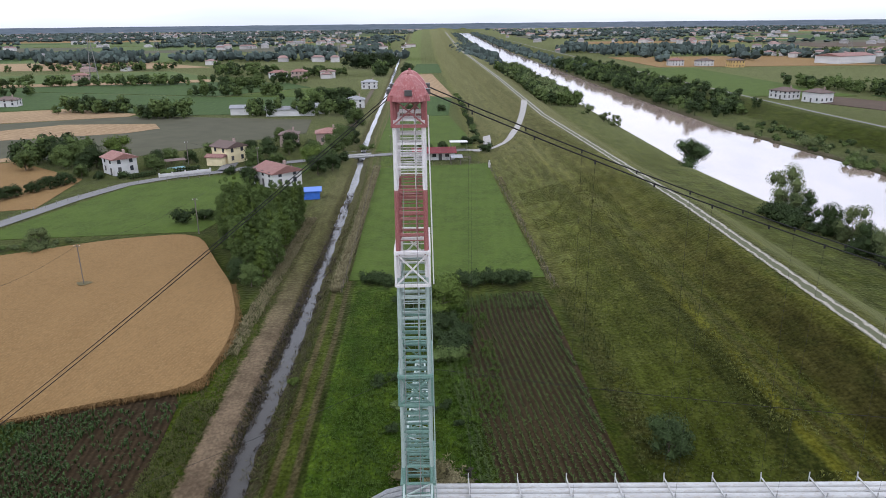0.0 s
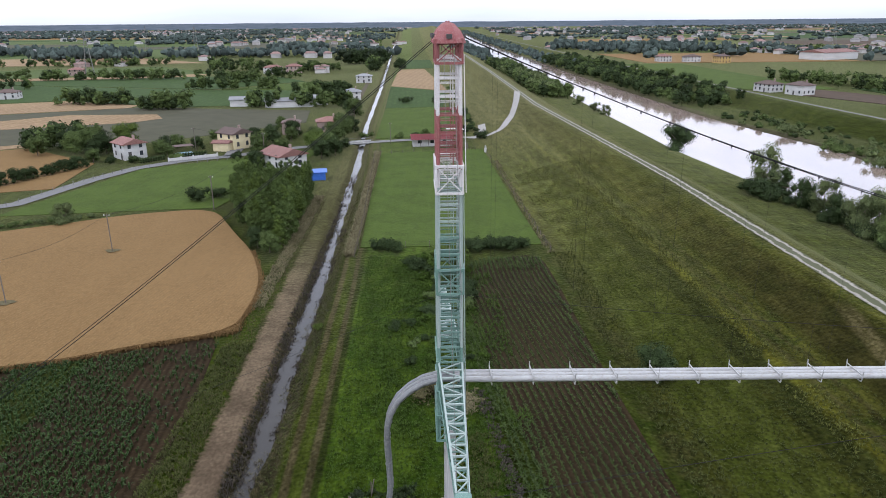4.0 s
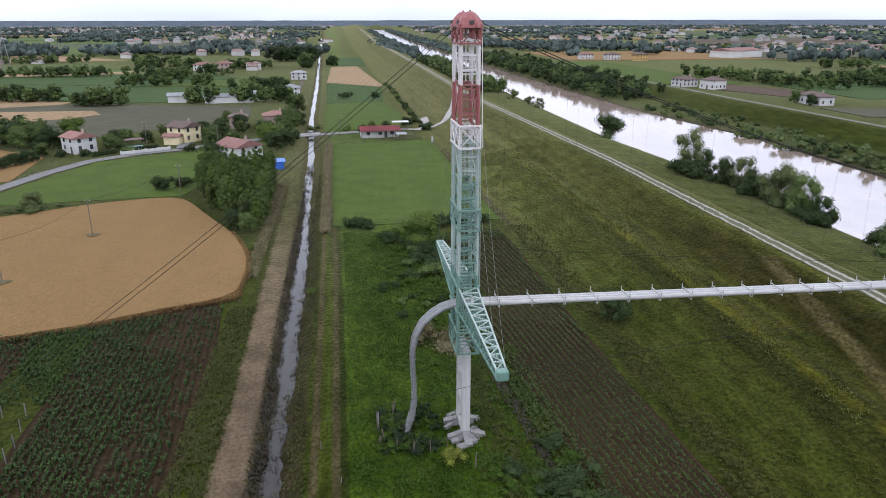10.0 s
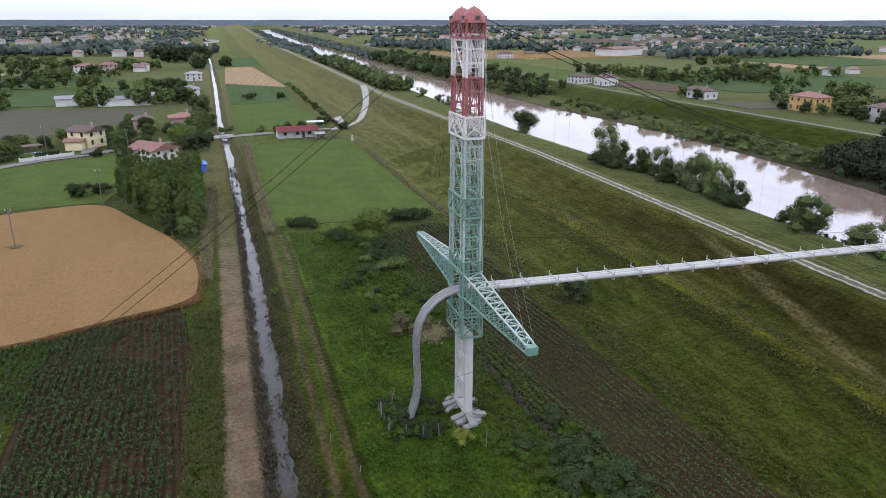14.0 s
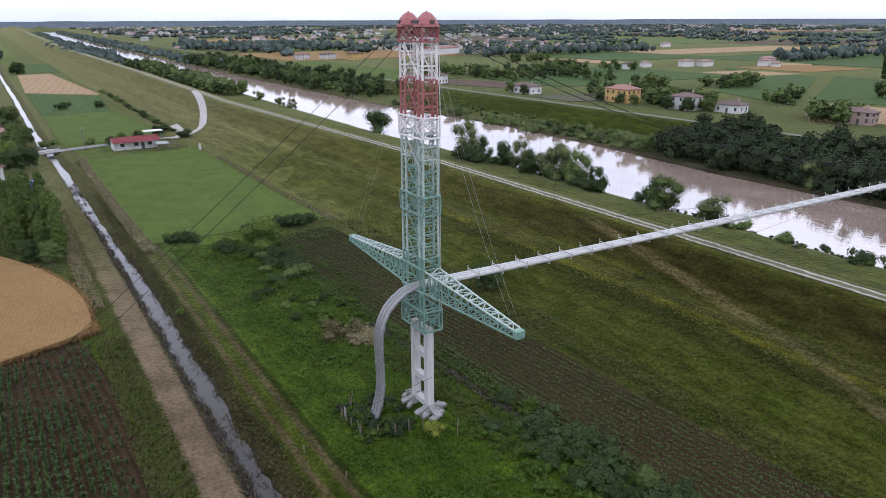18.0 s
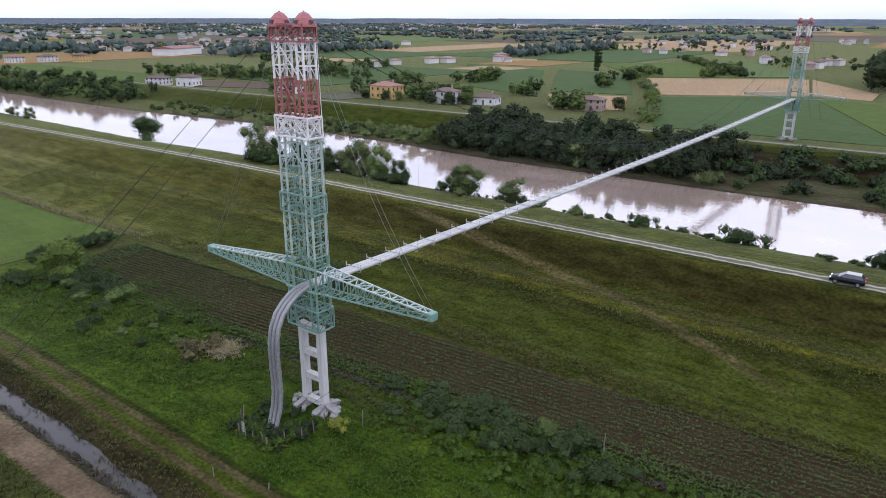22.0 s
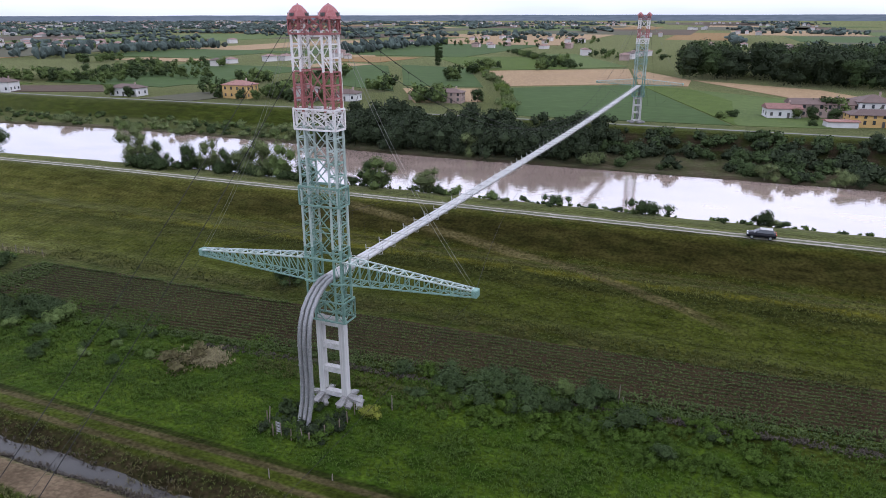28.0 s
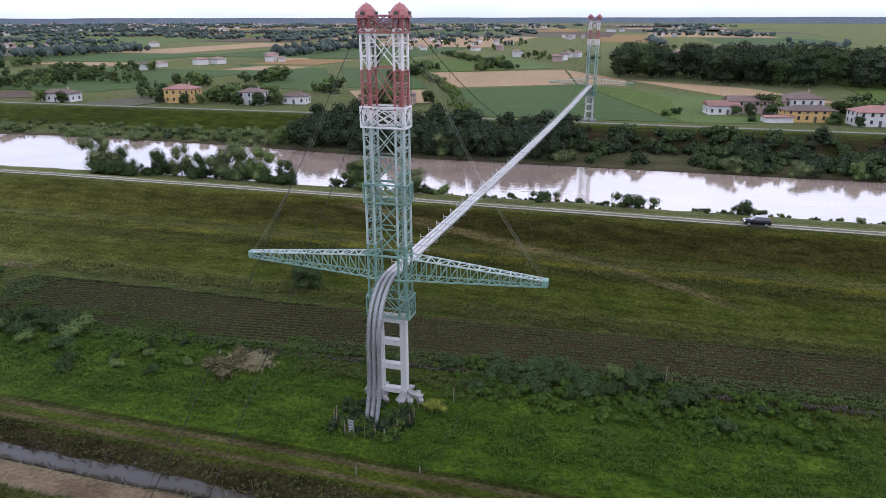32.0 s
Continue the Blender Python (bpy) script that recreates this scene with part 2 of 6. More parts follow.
M["wall_yellow"] = material("wall_yellow", (0.42, 0.275, 0.1), (0.33, 0.215, 0.078), 0.3, 0.9)
M["wall_pink"] = material("wall_pink", (0.29, 0.215, 0.18), (0.23, 0.17, 0.145), 0.3, 0.9, per_object=0.1)
M["roof_red"] = material("roof_red", (0.175, 0.085, 0.068), (0.115, 0.06, 0.05), 0.6, 0.9, bump=0.05, bump_scale=5.0, stretch=(1, 1, 1), per_object=0.15, fine=(0.24, 0.14, 0.115))
M["roof_brown"] = material("roof_brown", (0.1000, 0.0680, 0.0560), (0.0760, 0.0528, 0.0448), 0.6, 0.9, bump=0.05, bump_scale=5.0, per_object=0.15)
M["roof_sheet"] = material("roof_sheet", (0.2160, 0.0240, 0.0280), (0.1760, 0.0240, 0.0256), 0.4, 0.5)
M["roof_grey"] = material("roof_grey", (0.2080, 0.2080, 0.2080), (0.1600, 0.1600, 0.1600), 0.3, 0.8, per_object=0.15)
M["shutter"] = material("shutter", (0.06, 0.055, 0.05), (0.04, 0.04, 0.038), 1.0, 0.5)
M["trim"] = material("trim", (0.36, 0.35, 0.33), (0.28, 0.27, 0.25), 0.8, 0.8)
M["blue_sheet"] = material("blue_sheet", (0.04, 0.12, 0.42), (0.03, 0.09, 0.3), 0.8, 0.5)
M["blue_pale"] = material("blue_pale", (0.22, 0.38, 0.42), (0.16, 0.3, 0.34), 0.8, 0.4)
M["car_paint"] = material("car_paint", (0.012, 0.012, 0.014), (0.008, 0.008, 0.01), 0.8, 0.2, spec=0.12)
# far houses: walls and roofs in muted colours that stand in for haze
M["far_wall"] = material("far_wall", (0.38, 0.36, 0.33), (0.26, 0.25, 0.235), 0.05, 0.9, island=0.25)
M["far_roof"] = material("far_roof", (0.2, 0.125, 0.105), (0.13, 0.09, 0.08), 0.05, 0.9, island=0.25)
M["far_roof_grey"] = material("far_roof_grey", (0.19, 0.18, 0.175), (0.13, 0.125, 0.12), 0.05, 0.9, island=0.25)
M["tyre"] = material("tyre", (0.02, 0.02, 0.02), (0.015, 0.015, 0.015), 2.0, 0.9)
M["rim"] = material("rim", (0.5, 0.5, 0.5), (0.4, 0.4, 0.4), 2.0, 0.3, 0.9)
M["lamp_red"] = material("lamp_red", (0.4, 0.02, 0.02), (0.3, 0.02, 0.02), 2.0, 0.3)
M["lamp_clear"] = material("lamp_clear", (0.7, 0.7, 0.7), (0.6, 0.6, 0.6), 2.0, 0.2)

def striped(name, spacing, turn, strength):
    """Adds faint drill rows to a field's colour."""
    m = M[name]
    n, l = m.node_tree.nodes, m.node_tree.links
    bs = n["Principled BSDF"]
    src = bs.inputs["Base Color"].links[0].from_socket
    tc, mp, w, mx, r = (n.new(k) for k in ("ShaderNodeTexCoord", "ShaderNodeMapping", "ShaderNodeTexWave", "ShaderNodeMix", "ShaderNodeMapRange"))
    l.new(tc.outputs["Object"], mp.inputs[0])
    mp.inputs["Rotation"].default_value = (0, 0, radians(turn))
    l.new(mp.outputs[0], w.inputs[0])
    w.inputs["Scale"].default_value, w.inputs["Distortion"].default_value, w.inputs["Detail"].default_value = 0.314 / spacing, 1.2, 2.0
    w.inputs["Detail Scale"].default_value = 0.4
    r.inputs[3].default_value, r.inputs[4].default_value = 0.0, strength
    l.new(w.outputs["Fac"], r.inputs[0])
    mx.data_type, mx.blend_type = "RGBA", "MULTIPLY"
    l.new(r.outputs[0], mx.inputs[0])
    l.new(src, mx.inputs[6])
    mx.inputs[7].default_value = (0.5, 0.48, 0.45, 1)
    l.new(mx.outputs[2], bs.inputs["Base Color"])
striped("wheat", 0.55, 12, 0.16)
striped("meadow", 2.4, 4, 0.11)
striped("crop", 3.0, 0, 0.2)
striped("stubble", 4.0, 8, 0.25)
striped("ploughed", 2.0, 0, 0.3)
striped("soil", 0.75, -4, 0.75)

def glassy(name, base, rough):
    m = material(name, base, tuple(0.8 * v for v in base), 0.5, rough)
    m.node_tree.nodes["Principled BSDF"].inputs["Specular IOR Level"].default_value = 0.6
    return m
M["glass"] = glassy("glass", (0.03, 0.035, 0.04), 0.08)

def water(name, base, ripple, rough, scale, ior):
    """Muddy water: a dull brown body under a glossy skin."""
    m = bpy.data.materials.new(name)
    m.use_nodes = True
    n, l = m.node_tree.nodes, m.node_tree.links
    n.clear()
    tc, mp, t, t2, bp, fr, mixs, gl, df, ramp, out = (n.new(k) for k in ("ShaderNodeTexCoord", "ShaderNodeMapping", "ShaderNodeTexNoise", "ShaderNodeTexNoise", "ShaderNodeBump", "ShaderNodeFresnel", "ShaderNodeMixShader", "ShaderNodeBsdfGlossy", "ShaderNodeBsdfDiffuse", "ShaderNodeValToRGB", "ShaderNodeOutputMaterial"))
    mp.inputs["Scale"].default_value = (1, 0.4, 1)
    l.new(tc.outputs["Object"], mp.inputs[0])
    for tex, s, d in ((t, scale, 4.0), (t2, scale * 0.12, 3.0)):
        l.new(mp.outputs[0], tex.inputs[0])
        tex.inputs["Scale"].default_value, tex.inputs["Detail"].default_value = s, d
    bp.inputs["Strength"].default_value, bp.inputs["Distance"].default_value = 1.0, ripple
    l.new(t.outputs[0], bp.inputs["Height"])
    for node in (fr, gl, df):
        l.new(bp.outputs[0], node.inputs["Normal"])
    fr.inputs["IOR"].default_value, gl.inputs["Roughness"].default_value = ior, rough
    l.new(t2.outputs[0], ramp.inputs[0])
    ramp.color_ramp.elements[0].position, ramp.color_ramp.elements[0].color = 0.35, (*(0.75 * c for c in base), 1)
    ramp.color_ramp.elements[1].position, ramp.color_ramp.elements[1].color = 0.65, (*base, 1)
    l.new(ramp.outputs[0], df.inputs["Color"])
    l.new(fr.outputs[0], mixs.inputs[0])
    l.new(df.outputs[0], mixs.inputs[1])
    l.new(gl.outputs[0], mixs.inputs[2])
    l.new(mixs.outputs[0], out.inputs[0])
    return m
M["river"] = water("river_water", (0.25, 0.19, 0.152), 0.019, 0.06, 1.3, 5.2)
M["ditch"] = water("ditch_water", (0.03, 0.027, 0.022), 0.02, 0.2, 1.6, 1.32)

# ---------------------------------------------------------------- builders
def mesh(name, verts, faces, mat=None, smooth=False):
    me = bpy.data.meshes.new(name)
    me.from_pydata([tuple(v) for v in verts], [], [tuple(f) for f in faces])
    if mat:
        me.materials.append(M[mat])
    if smooth:
        me.polygons.foreach_set("use_smooth", [True] * len(me.polygons))
    me.update()
    return me

def put(name, me, parent=None, m=None, label=""):
    ob = new(name, me)
    if parent:
        ob.parent = parent
    if m is not None:
        ob.matrix_basis = m
    if label:
        ob["label"] = label
    return ob

def part(name, bm, mat, parent, label="", m=None, smooth=False):
    me = bpy.data.meshes.new(name)
    bm.to_mesh(me)
    bm.free()
    me.materials.append(M[mat])
    if smooth:
        me.polygons.foreach_set("use_smooth", [True] * len(me.polygons))
    return put(name, me, parent, m, label)

def thing(name, m, label, category, group="", kind=""):
    return tagged(put(name, None, None, m), label, category, group, kind)

def box_mesh(name, mat, bevel=0.0):
    key = ("box", mat, bevel)
    if key not in CACHE:
        bm = bmesh.new()
        bmesh.ops.create_cube(bm, size=1.0)
        if bevel:
            bmesh.ops.bevel(bm, geom=bm.edges[:], offset=bevel, segments=1, affect="EDGES")
        me = bpy.data.meshes.new(name)
        bm.to_mesh(me)
        bm.free()
        me.materials.append(M[mat])
        CACHE[key] = me
    return CACHE[key]
CACHE = {}

def box(name, mat, parent, x, y, z, sx, sy, sz, rz=0.0, label="", bevel=0.0):
    """A box whose bottom centre is at x, y, z."""
    m = pose(x, y, z + sz / 2, 0, 0, rz) @ Matrix.Diagonal((sx, sy, sz, 1))
    return put(name, box_mesh(name, mat, bevel), parent, m, label)

def rod_mesh(name, mat, sides):
    key = ("rod", mat, sides)
    if key not in CACHE:
        vs, fs = [], []
        for k in (0, 1):
            for i in range(sides):
                a = 2 * math.pi * (i + 0.5) / sides
                vs.append((math.cos(a), math.sin(a), k))
        for i in range(sides):
            j = (i + 1) % sides
            fs.append((i, j, sides + j, sides + i))
        fs += [tuple(range(sides - 1, -1, -1)), tuple(range(sides, 2 * sides))]
        CACHE[key] = mesh(name, vs, fs, mat)
    return CACHE[key]

def bar(name, mat, parent, p, q, r, sides=4, label=""):
    """A straight member of half-thickness r from p to q, on a shared mesh."""
    p, q = Vector(p), Vector(q)
    d = q - p
    turn = d.to_track_quat("Z", "Y").to_matrix().to_4x4()
    return put(name, rod_mesh(name, mat, sides), parent, Matrix.Translation(p) @ turn @ Matrix.Diagonal((r, r, d.length, 1)), label)

def tube(name, mat, parent, pts, r, sides=8, label=""):
    """A bent pipe or hanging cable through the points pts, as one mesh."""
    vs, fs = [], []
    pts = [Vector(p) for p in pts]
    for i, p in enumerate(pts):
        d = (pts[min(i + 1, len(pts) - 1)] - pts[max(i - 1, 0)]).normalized()
        side = d.cross(Vector((0, 1, 0)) if abs(d.y) < 0.9 else Vector((1, 0, 0))).normalized()
        up = side.cross(d)
        for k in range(sides):
            a = 2 * math.pi * k / sides
            vs.append(p + r * (math.cos(a) * side + math.sin(a) * up))
    for i in range(len(pts) - 1):
        for k in range(sides):
            j = (k + 1) % sides
            fs.append((i * sides + k, i * sides + j, (i + 1) * sides + j, (i + 1) * sides + k))
    fs += [tuple(range(sides)), tuple(range((len(pts) - 1) * sides, len(pts) * sides))]
    return put(name, mesh(name, vs, fs, mat, True), parent, None, label)

# ---------------------------------------------------------------- the lie of the land
# Across: ditch at -18, levee crown at 49, river from 76 to 114, far levee crown at 149.7 (u); each bends a little along y.
BEND_Y = (-400, 50, 90, 150, 220, 400, 900, 4500)
BENDS = {-18: (0, -0.3, -0.9, -1.8, -4.2, -6, -14, -70), 49: (0, 0, 0, -2.5, -5.5, -4, -5, 60), 76: (0.5, 1.5, 2.5, -2, -1, 2, 8, 95),
         114: (4, -2, 2, 4, -4, -6, -2, 95), 149.7: (3, 0, -1, -3, -5, -6, -4, 80)}
PROFILE_U = (-30, -25, -21, -19.3, -18.75, -18.1, -17.3, -16.6, -15.9, -14.4, -9, 20, 26, 35.5, 39.5, 46.2, 47, 51, 52, 59.5, 71, 74.5, 76.5, 80, 110, 113.5, 115.5, 118, 136, 146.5, 147.3, 152, 152.8, 164, 175)
PROFILE_Z = (0, 0.05, 0.0, -0.05, -0.5, -1.0, -1.38, -1.14, -0.78, 0.0, 0, 0, 0.5, 3.4, 3.9, 7.7, 8.0, 8.0, 7.75, 3.6, 3.0, 2.4, 1.4, -1, -1, 1.3, 1.95, 2.15, 2.7, 7.3, 7.6, 7.6, 7.3, 0.1, 0.0)
BEND_U = (-260, *BENDS, 420)

def bend(u, y):
    shifts = [0, *(np.interp(y, BEND_Y, BENDS[k]) for k in BENDS), 0]
    return np.interp(u, BEND_U, shifts)

def wx(u, y):
    return u + bend(u, y)

def across(x, y):
    """u of a world place."""
    u = x
    for _ in range(4):
        u = x - bend(u, y)
    return u

def swell(u, y):
    """The broad low swell on which the tower and its fields lie."""
    return np.interp(u, (-44, -27, 20, 26, 35.5, 39.5, 46.2), (0, 1, 1, 0.9, 0.5, 0.4, 0)) * np.interp(y, (35, 100), (1, 0))

def height(u, y):
    z = np.interp(u, PROFILE_U, PROFILE_Z) + swell(u, y)
    rough = (0.16 * noise.noise((u * 0.5, y * 0.16, 9.0)) + (0.2 * noise.noise((u * 0.7, y * 0.35, 2.0)) + 0.2 * noise.noise((u * 1.6, y * 0.9, 5.0)) if -19.2 < u < -15.6 else 0.0)) + 0.22 * noise.noise((u * 0.12, y * 0.05, 0.3)) + 0.12 * noise.noise((u * 0.4, y * 0.25, 4.1))
    return z + rough * (1.0 if -19.2 < u < -15.6 else 1.0 if 22 < u < 46 or 52 < u < 75 or 116 < u < 146 else 0.2 if -26 < u < 22 else 0.0)

def ground(x, y):
    return height(across(x, y), y)

def spaced(points):
    """Grid lines: (start, step) pairs, up to the last start."""
    out = []
    for (a, s), (b, _) in zip(points, points[1:]):
        out += list(np.arange(a, b - 1e-6, s))
    return out + [points[-1][0]]

U_LINES = spaced([(-4400, 300), (-500, 60), (-80, 10), (-30, 0.8), (-19.6, 0.4), (-14, 2), (20, 1.2), (62, 2), (74, 1), (80, 6), (110, 1), (120, 2), (166, 5), (220, 40), (500, 300), (4400, 1)])
Y_LINES = spaced([(-4400, 400), (-500, 60), (-80, 1.2), (130, 3), (200, 8), (440, 30), (1000, 100), (2000, 300), (4400, 1)])

def sheet(name, us, ys, mat, lift=0.0, uv=False):
    vs = [(float(wx(u, y)), y, height(u, y) + lift) for y in ys for u in us]
    n = len(us)
    fs = [(j * n + i, j * n + i + 1, (j + 1) * n + i + 1, (j + 1) * n + i) for j in range(len(ys) - 1) for i in range(n - 1)]
    me = mesh(name, vs, fs, mat, True)
    if uv:
        layer = me.uv_layers.new(name="across")
        flat = [(us[v % n], ys[v // n]) for p in me.polygons for v in p.vertices]
        layer.data.foreach_set("uv", np.array(flat, np.float32).ravel())
    return tagged(put(name, me), kind="structure")

def ground_material():
    """Grass with belts along the ditch, levees and banks, by the distance across (u) and along (v)."""
    m = bpy.data.materials.new("ground")
    m.use_nodes = True
    n, l = m.node_tree.nodes, m.node_tree.links
    b = n["Principled BSDF"]
    b.inputs["Roughness"].default_value, b.inputs["Specular IOR Level"].default_value = 1.0, 0.0
    b.inputs["Sheen Weight"].default_value, b.inputs["Sheen Roughness"].default_value, b.inputs["Sheen Tint"].default_value = 0.17, 0.32, (1.0, 1.0, 0.55, 1)
    uv, sep, tc = n.new("ShaderNodeUVMap"), n.new("ShaderNodeSeparateXYZ"), n.new("ShaderNodeTexCoord")
    uv.uv_map = "across"
    l.new(uv.outputs[0], sep.inputs[0])
    def tex(s, d, stretch):
        mp, t = n.new("ShaderNodeMapping"), n.new("ShaderNodeTexNoise")
        mp.inputs["Scale"].default_value = stretch
        l.new(tc.outputs["Object"], mp.inputs[0])
        l.new(mp.outputs[0], t.inputs[0])
        t.inputs["Scale"].default_value, t.inputs["Detail"].default_value = s, d
        return t.outputs[0]
    def math_node(op, a, c=None):
        x = n.new("ShaderNodeMath")
        x.operation = op
        for sock, v in zip(x.inputs, (a, c)):
            if isinstance(v, (int, float)):
                sock.default_value = v
            elif v is not None:
                l.new(v, sock)
        return x.outputs[0]
    def rng(src, a, c):
        r = n.new("ShaderNodeMapRange")
        r.interpolation_type = "SMOOTHSTEP"
        r.inputs[1].default_value, r.inputs[2].default_value = a, c
        l.new(src, r.inputs[0])
        return r.outputs[0]
    def mix(f, a, c):
        x = n.new("ShaderNodeMix")
        x.data_type = "RGBA"
        for sock, v in ((x.inputs[0], f), (x.inputs[6], a), (x.inputs[7], c)):
            if isinstance(v, tuple):
                sock.default_value = (*v, 1)
            elif isinstance(v, (int, float)):
                sock.default_value = v
            else:
                l.new(v, sock)
        return x.outputs[2]
    big, mid, fine, streak = tex(0.035, 4, (1, 1, 1)), tex(0.3, 5, (1, 1, 1)), tex(2.2, 4, (1, 1, 1)), tex(0.5, 5, (1, 0.035, 1))
    wob = math_node("MULTIPLY", math_node("SUBTRACT", mid, 0.5), 1.3)
    u = math_node("ADD", sep.outputs[0], wob)
    v = sep.outputs[1]
    def belt(a, c, soft=0.5):
        return math_node("MULTIPLY", rng(u, a - soft, a + soft), math_node("SUBTRACT", 1.0, rng(u, c - soft, c + soft)))
    def thin(at, half):
        gap = math_node("ABSOLUTE", math_node("SUBTRACT", math_node("ADD", sep.outputs[0], math_node("MULTIPLY", wob, 0.15)), at))
        return math_node("SUBTRACT", 1.0, rng(gap, half * 0.6, half * 1.6))
    lush = mix(rng(mid, 0.35, 0.65), (0.0208, 0.0288, 0.0066), (0.0360, 0.0448, 0.0106))
    lush = mix(math_node("MULTIPLY", rng(big, 0.45, 0.65), 0.7), lush, (0.0224, 0.0288, 0.0075))
    lush = mix(math_node("MULTIPLY", rng(fine, 0.5, 0.7), 0.5), lush, (0.0464, 0.0528, 0.0150))
    dry = mix(rng(streak, 0.38, 0.62), (0.0297, 0.0325, 0.0086), (0.0538, 0.0543, 0.0144))
    dry = mix(rng(mid, 0.45, 0.7), dry, (0.0280, 0.0358, 0.0092))
    dry = mix(math_node("MULTIPLY", rng(fine, 0.5, 0.7), 0.55), dry, (0.0717, 0.0672, 0.0210))
    dry = mix(math_node("MULTIPLY", rng(big, 0.5, 0.65), 0.25), dry, (0.0269, 0.0269, 0.0094))
    col = mix(belt(22, 61, 2.0), lush, dry)
    col = mix(math_node("MULTIPLY", belt(20.0, 24, 1.2), rng(mid, 0.35, 0.6)), col, mix(rng(fine, 0.4, 0.6), (0.0246, 0.0258, 0.0092), (0.0448, 0.0437, 0.0161)))
    col = mix(math_node("MULTIPLY", belt(23.5, 31.5, 1.6), 0.9), col, mix(rng(mid, 0.35, 0.65), (0.0350, 0.0430, 0.0105), (0.0490, 0.0560, 0.0155)))
    col = mix(math_node("MULTIPLY", belt(32.2, 35.2, 0.7), 0.85), col, mix(rng(fine, 0.4, 0.62), (0.0179, 0.0213, 0.0068), (0.0308, 0.0336, 0.0106)))
    col = mix(math_node("MULTIPLY", belt(40.5, 46, 1.0), 0.85), col, mix(rng(mid, 0.35, 0.65), (0.0179, 0.0174, 0.0068), (0.0325, 0.0280, 0.0113)))
    col = mix(math_node("MULTIPLY", belt(35.2, 36.3, 0.5), rng(mid, 0.3, 0.5)), col, (0.0739, 0.0717, 0.0161))
    col = mix(math_node("MULTIPLY", belt(36.9, 37.4, 0.4), rng(fine, 0.3, 0.5)), col, (0.0493, 0.0448, 0.0184))
    col = mix(math_node("MULTIPLY", belt(38.7, 39.2, 0.4), rng(fine, 0.3, 0.5)), col, (0.0493, 0.0448, 0.0184))
    col = mix(math_node("MULTIPLY", belt(53, 73, 1.5), 0.75), col, mix(rng(mid, 0.35, 0.65), (0.0302, 0.0381, 0.0103), (0.0560, 0.0627, 0.0175)))
    col = mix(math_node("MULTIPLY", math_node("MULTIPLY", belt(21, 47, 1.5), rng(v, 15, 110)), 0.6), col, mix(rng(streak, 0.35, 0.65), (0.0600, 0.0665, 0.0180), (0.0930, 0.0930, 0.0290)))
    col = mix(math_node("MULTIPLY", math_node("MULTIPLY", belt(23, 60, 2.0), rng(v, 90, 230)), 0.75), col, mix(rng(streak, 0.35, 0.65), (0.0560, 0.0510, 0.0220), (0.0880, 0.0790, 0.0380)))
    # worn track slanting down the levee slope
    slant = math_node("MINIMUM", math_node("ADD", math_node("MULTIPLY", v, 0.19), 41.0), math_node("ADD", math_node("MULTIPLY", v, 0.4), 43.9))
    gap = math_node("ABSOLUTE", math_node("SUBTRACT", math_node("ADD", sep.outputs[0], math_node("MULTIPLY", wob, 0.25)), slant))
    worn = math_node("MULTIPLY", math_node("SUBTRACT", 1.0, rng(gap, 0.35, 1.1)), math_node("MULTIPLY", rng(v, -40, -30), math_node("SUBTRACT", 1.0, rng(v, 22, 28))))
    col = mix(math_node("MULTIPLY", worn, 0.85), col, mix(rng(fine, 0.3, 0.7), (0.0560, 0.0480, 0.0210), (0.0980, 0.0830, 0.0420)))
    col = mix(math_node("MULTIPLY", belt(-11, 5.5, 0.8), 0.9), col, mix(rng(mid, 0.35, 0.65), (0.0240, 0.0440, 0.0090), (0.0500, 0.0760, 0.0150)))
    col = mix(math_node("MULTIPLY", belt(-26.5, -22.6, 0.6), math_node("MULTIPLY", 0.85, math_node("SUBTRACT", 1.0, rng(v, 36, 70)))), col, mix(rng(fine, 0.35, 0.65), (0.0260, 0.0420, 0.0070), (0.0520, 0.0640, 0.0129)))
    near = math_node("SUBTRACT", 1.0, math_node("MULTIPLY", rng(v, 42, 90), 0.88))
    earth = mix(rng(mid, 0.35, 0.65), (0.0760, 0.0540, 0.0340), (0.1120, 0.0810, 0.0510))
    earth = mix(math_node("MULTIPLY", rng(fine, 0.55, 0.75), 0.45), earth, (0.0560, 0.0480, 0.0280))
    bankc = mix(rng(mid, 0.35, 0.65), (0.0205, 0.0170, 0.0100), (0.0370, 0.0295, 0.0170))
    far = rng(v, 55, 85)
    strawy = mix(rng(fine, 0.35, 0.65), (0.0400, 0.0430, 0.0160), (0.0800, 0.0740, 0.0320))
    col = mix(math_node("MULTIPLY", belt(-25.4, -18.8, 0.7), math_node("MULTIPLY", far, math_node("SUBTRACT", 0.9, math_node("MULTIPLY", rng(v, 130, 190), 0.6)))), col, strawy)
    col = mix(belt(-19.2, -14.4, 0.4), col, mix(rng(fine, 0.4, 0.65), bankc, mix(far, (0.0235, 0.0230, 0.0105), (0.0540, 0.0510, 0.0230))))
    col = mix(math_node("MULTIPLY", thin(-13.5, 0.36), rng(fine, 0.15, 0.4)), col, (0.0560, 0.0470, 0.0240))
    col = mix(math_node("MULTIPLY", belt(-13.1, -12.1, 0.2), 0.6), col, (0.0400, 0.0500, 0.0120))
    col = mix(math_node("MULTIPLY", thin(-11.6, 0.34), rng(fine, 0.15, 0.4)), col, (0.0500, 0.0430, 0.0220))
    col = mix(math_node("MULTIPLY", thin(-10.9, 0.3), 0.6), col, (0.0140, 0.0150, 0.0060))
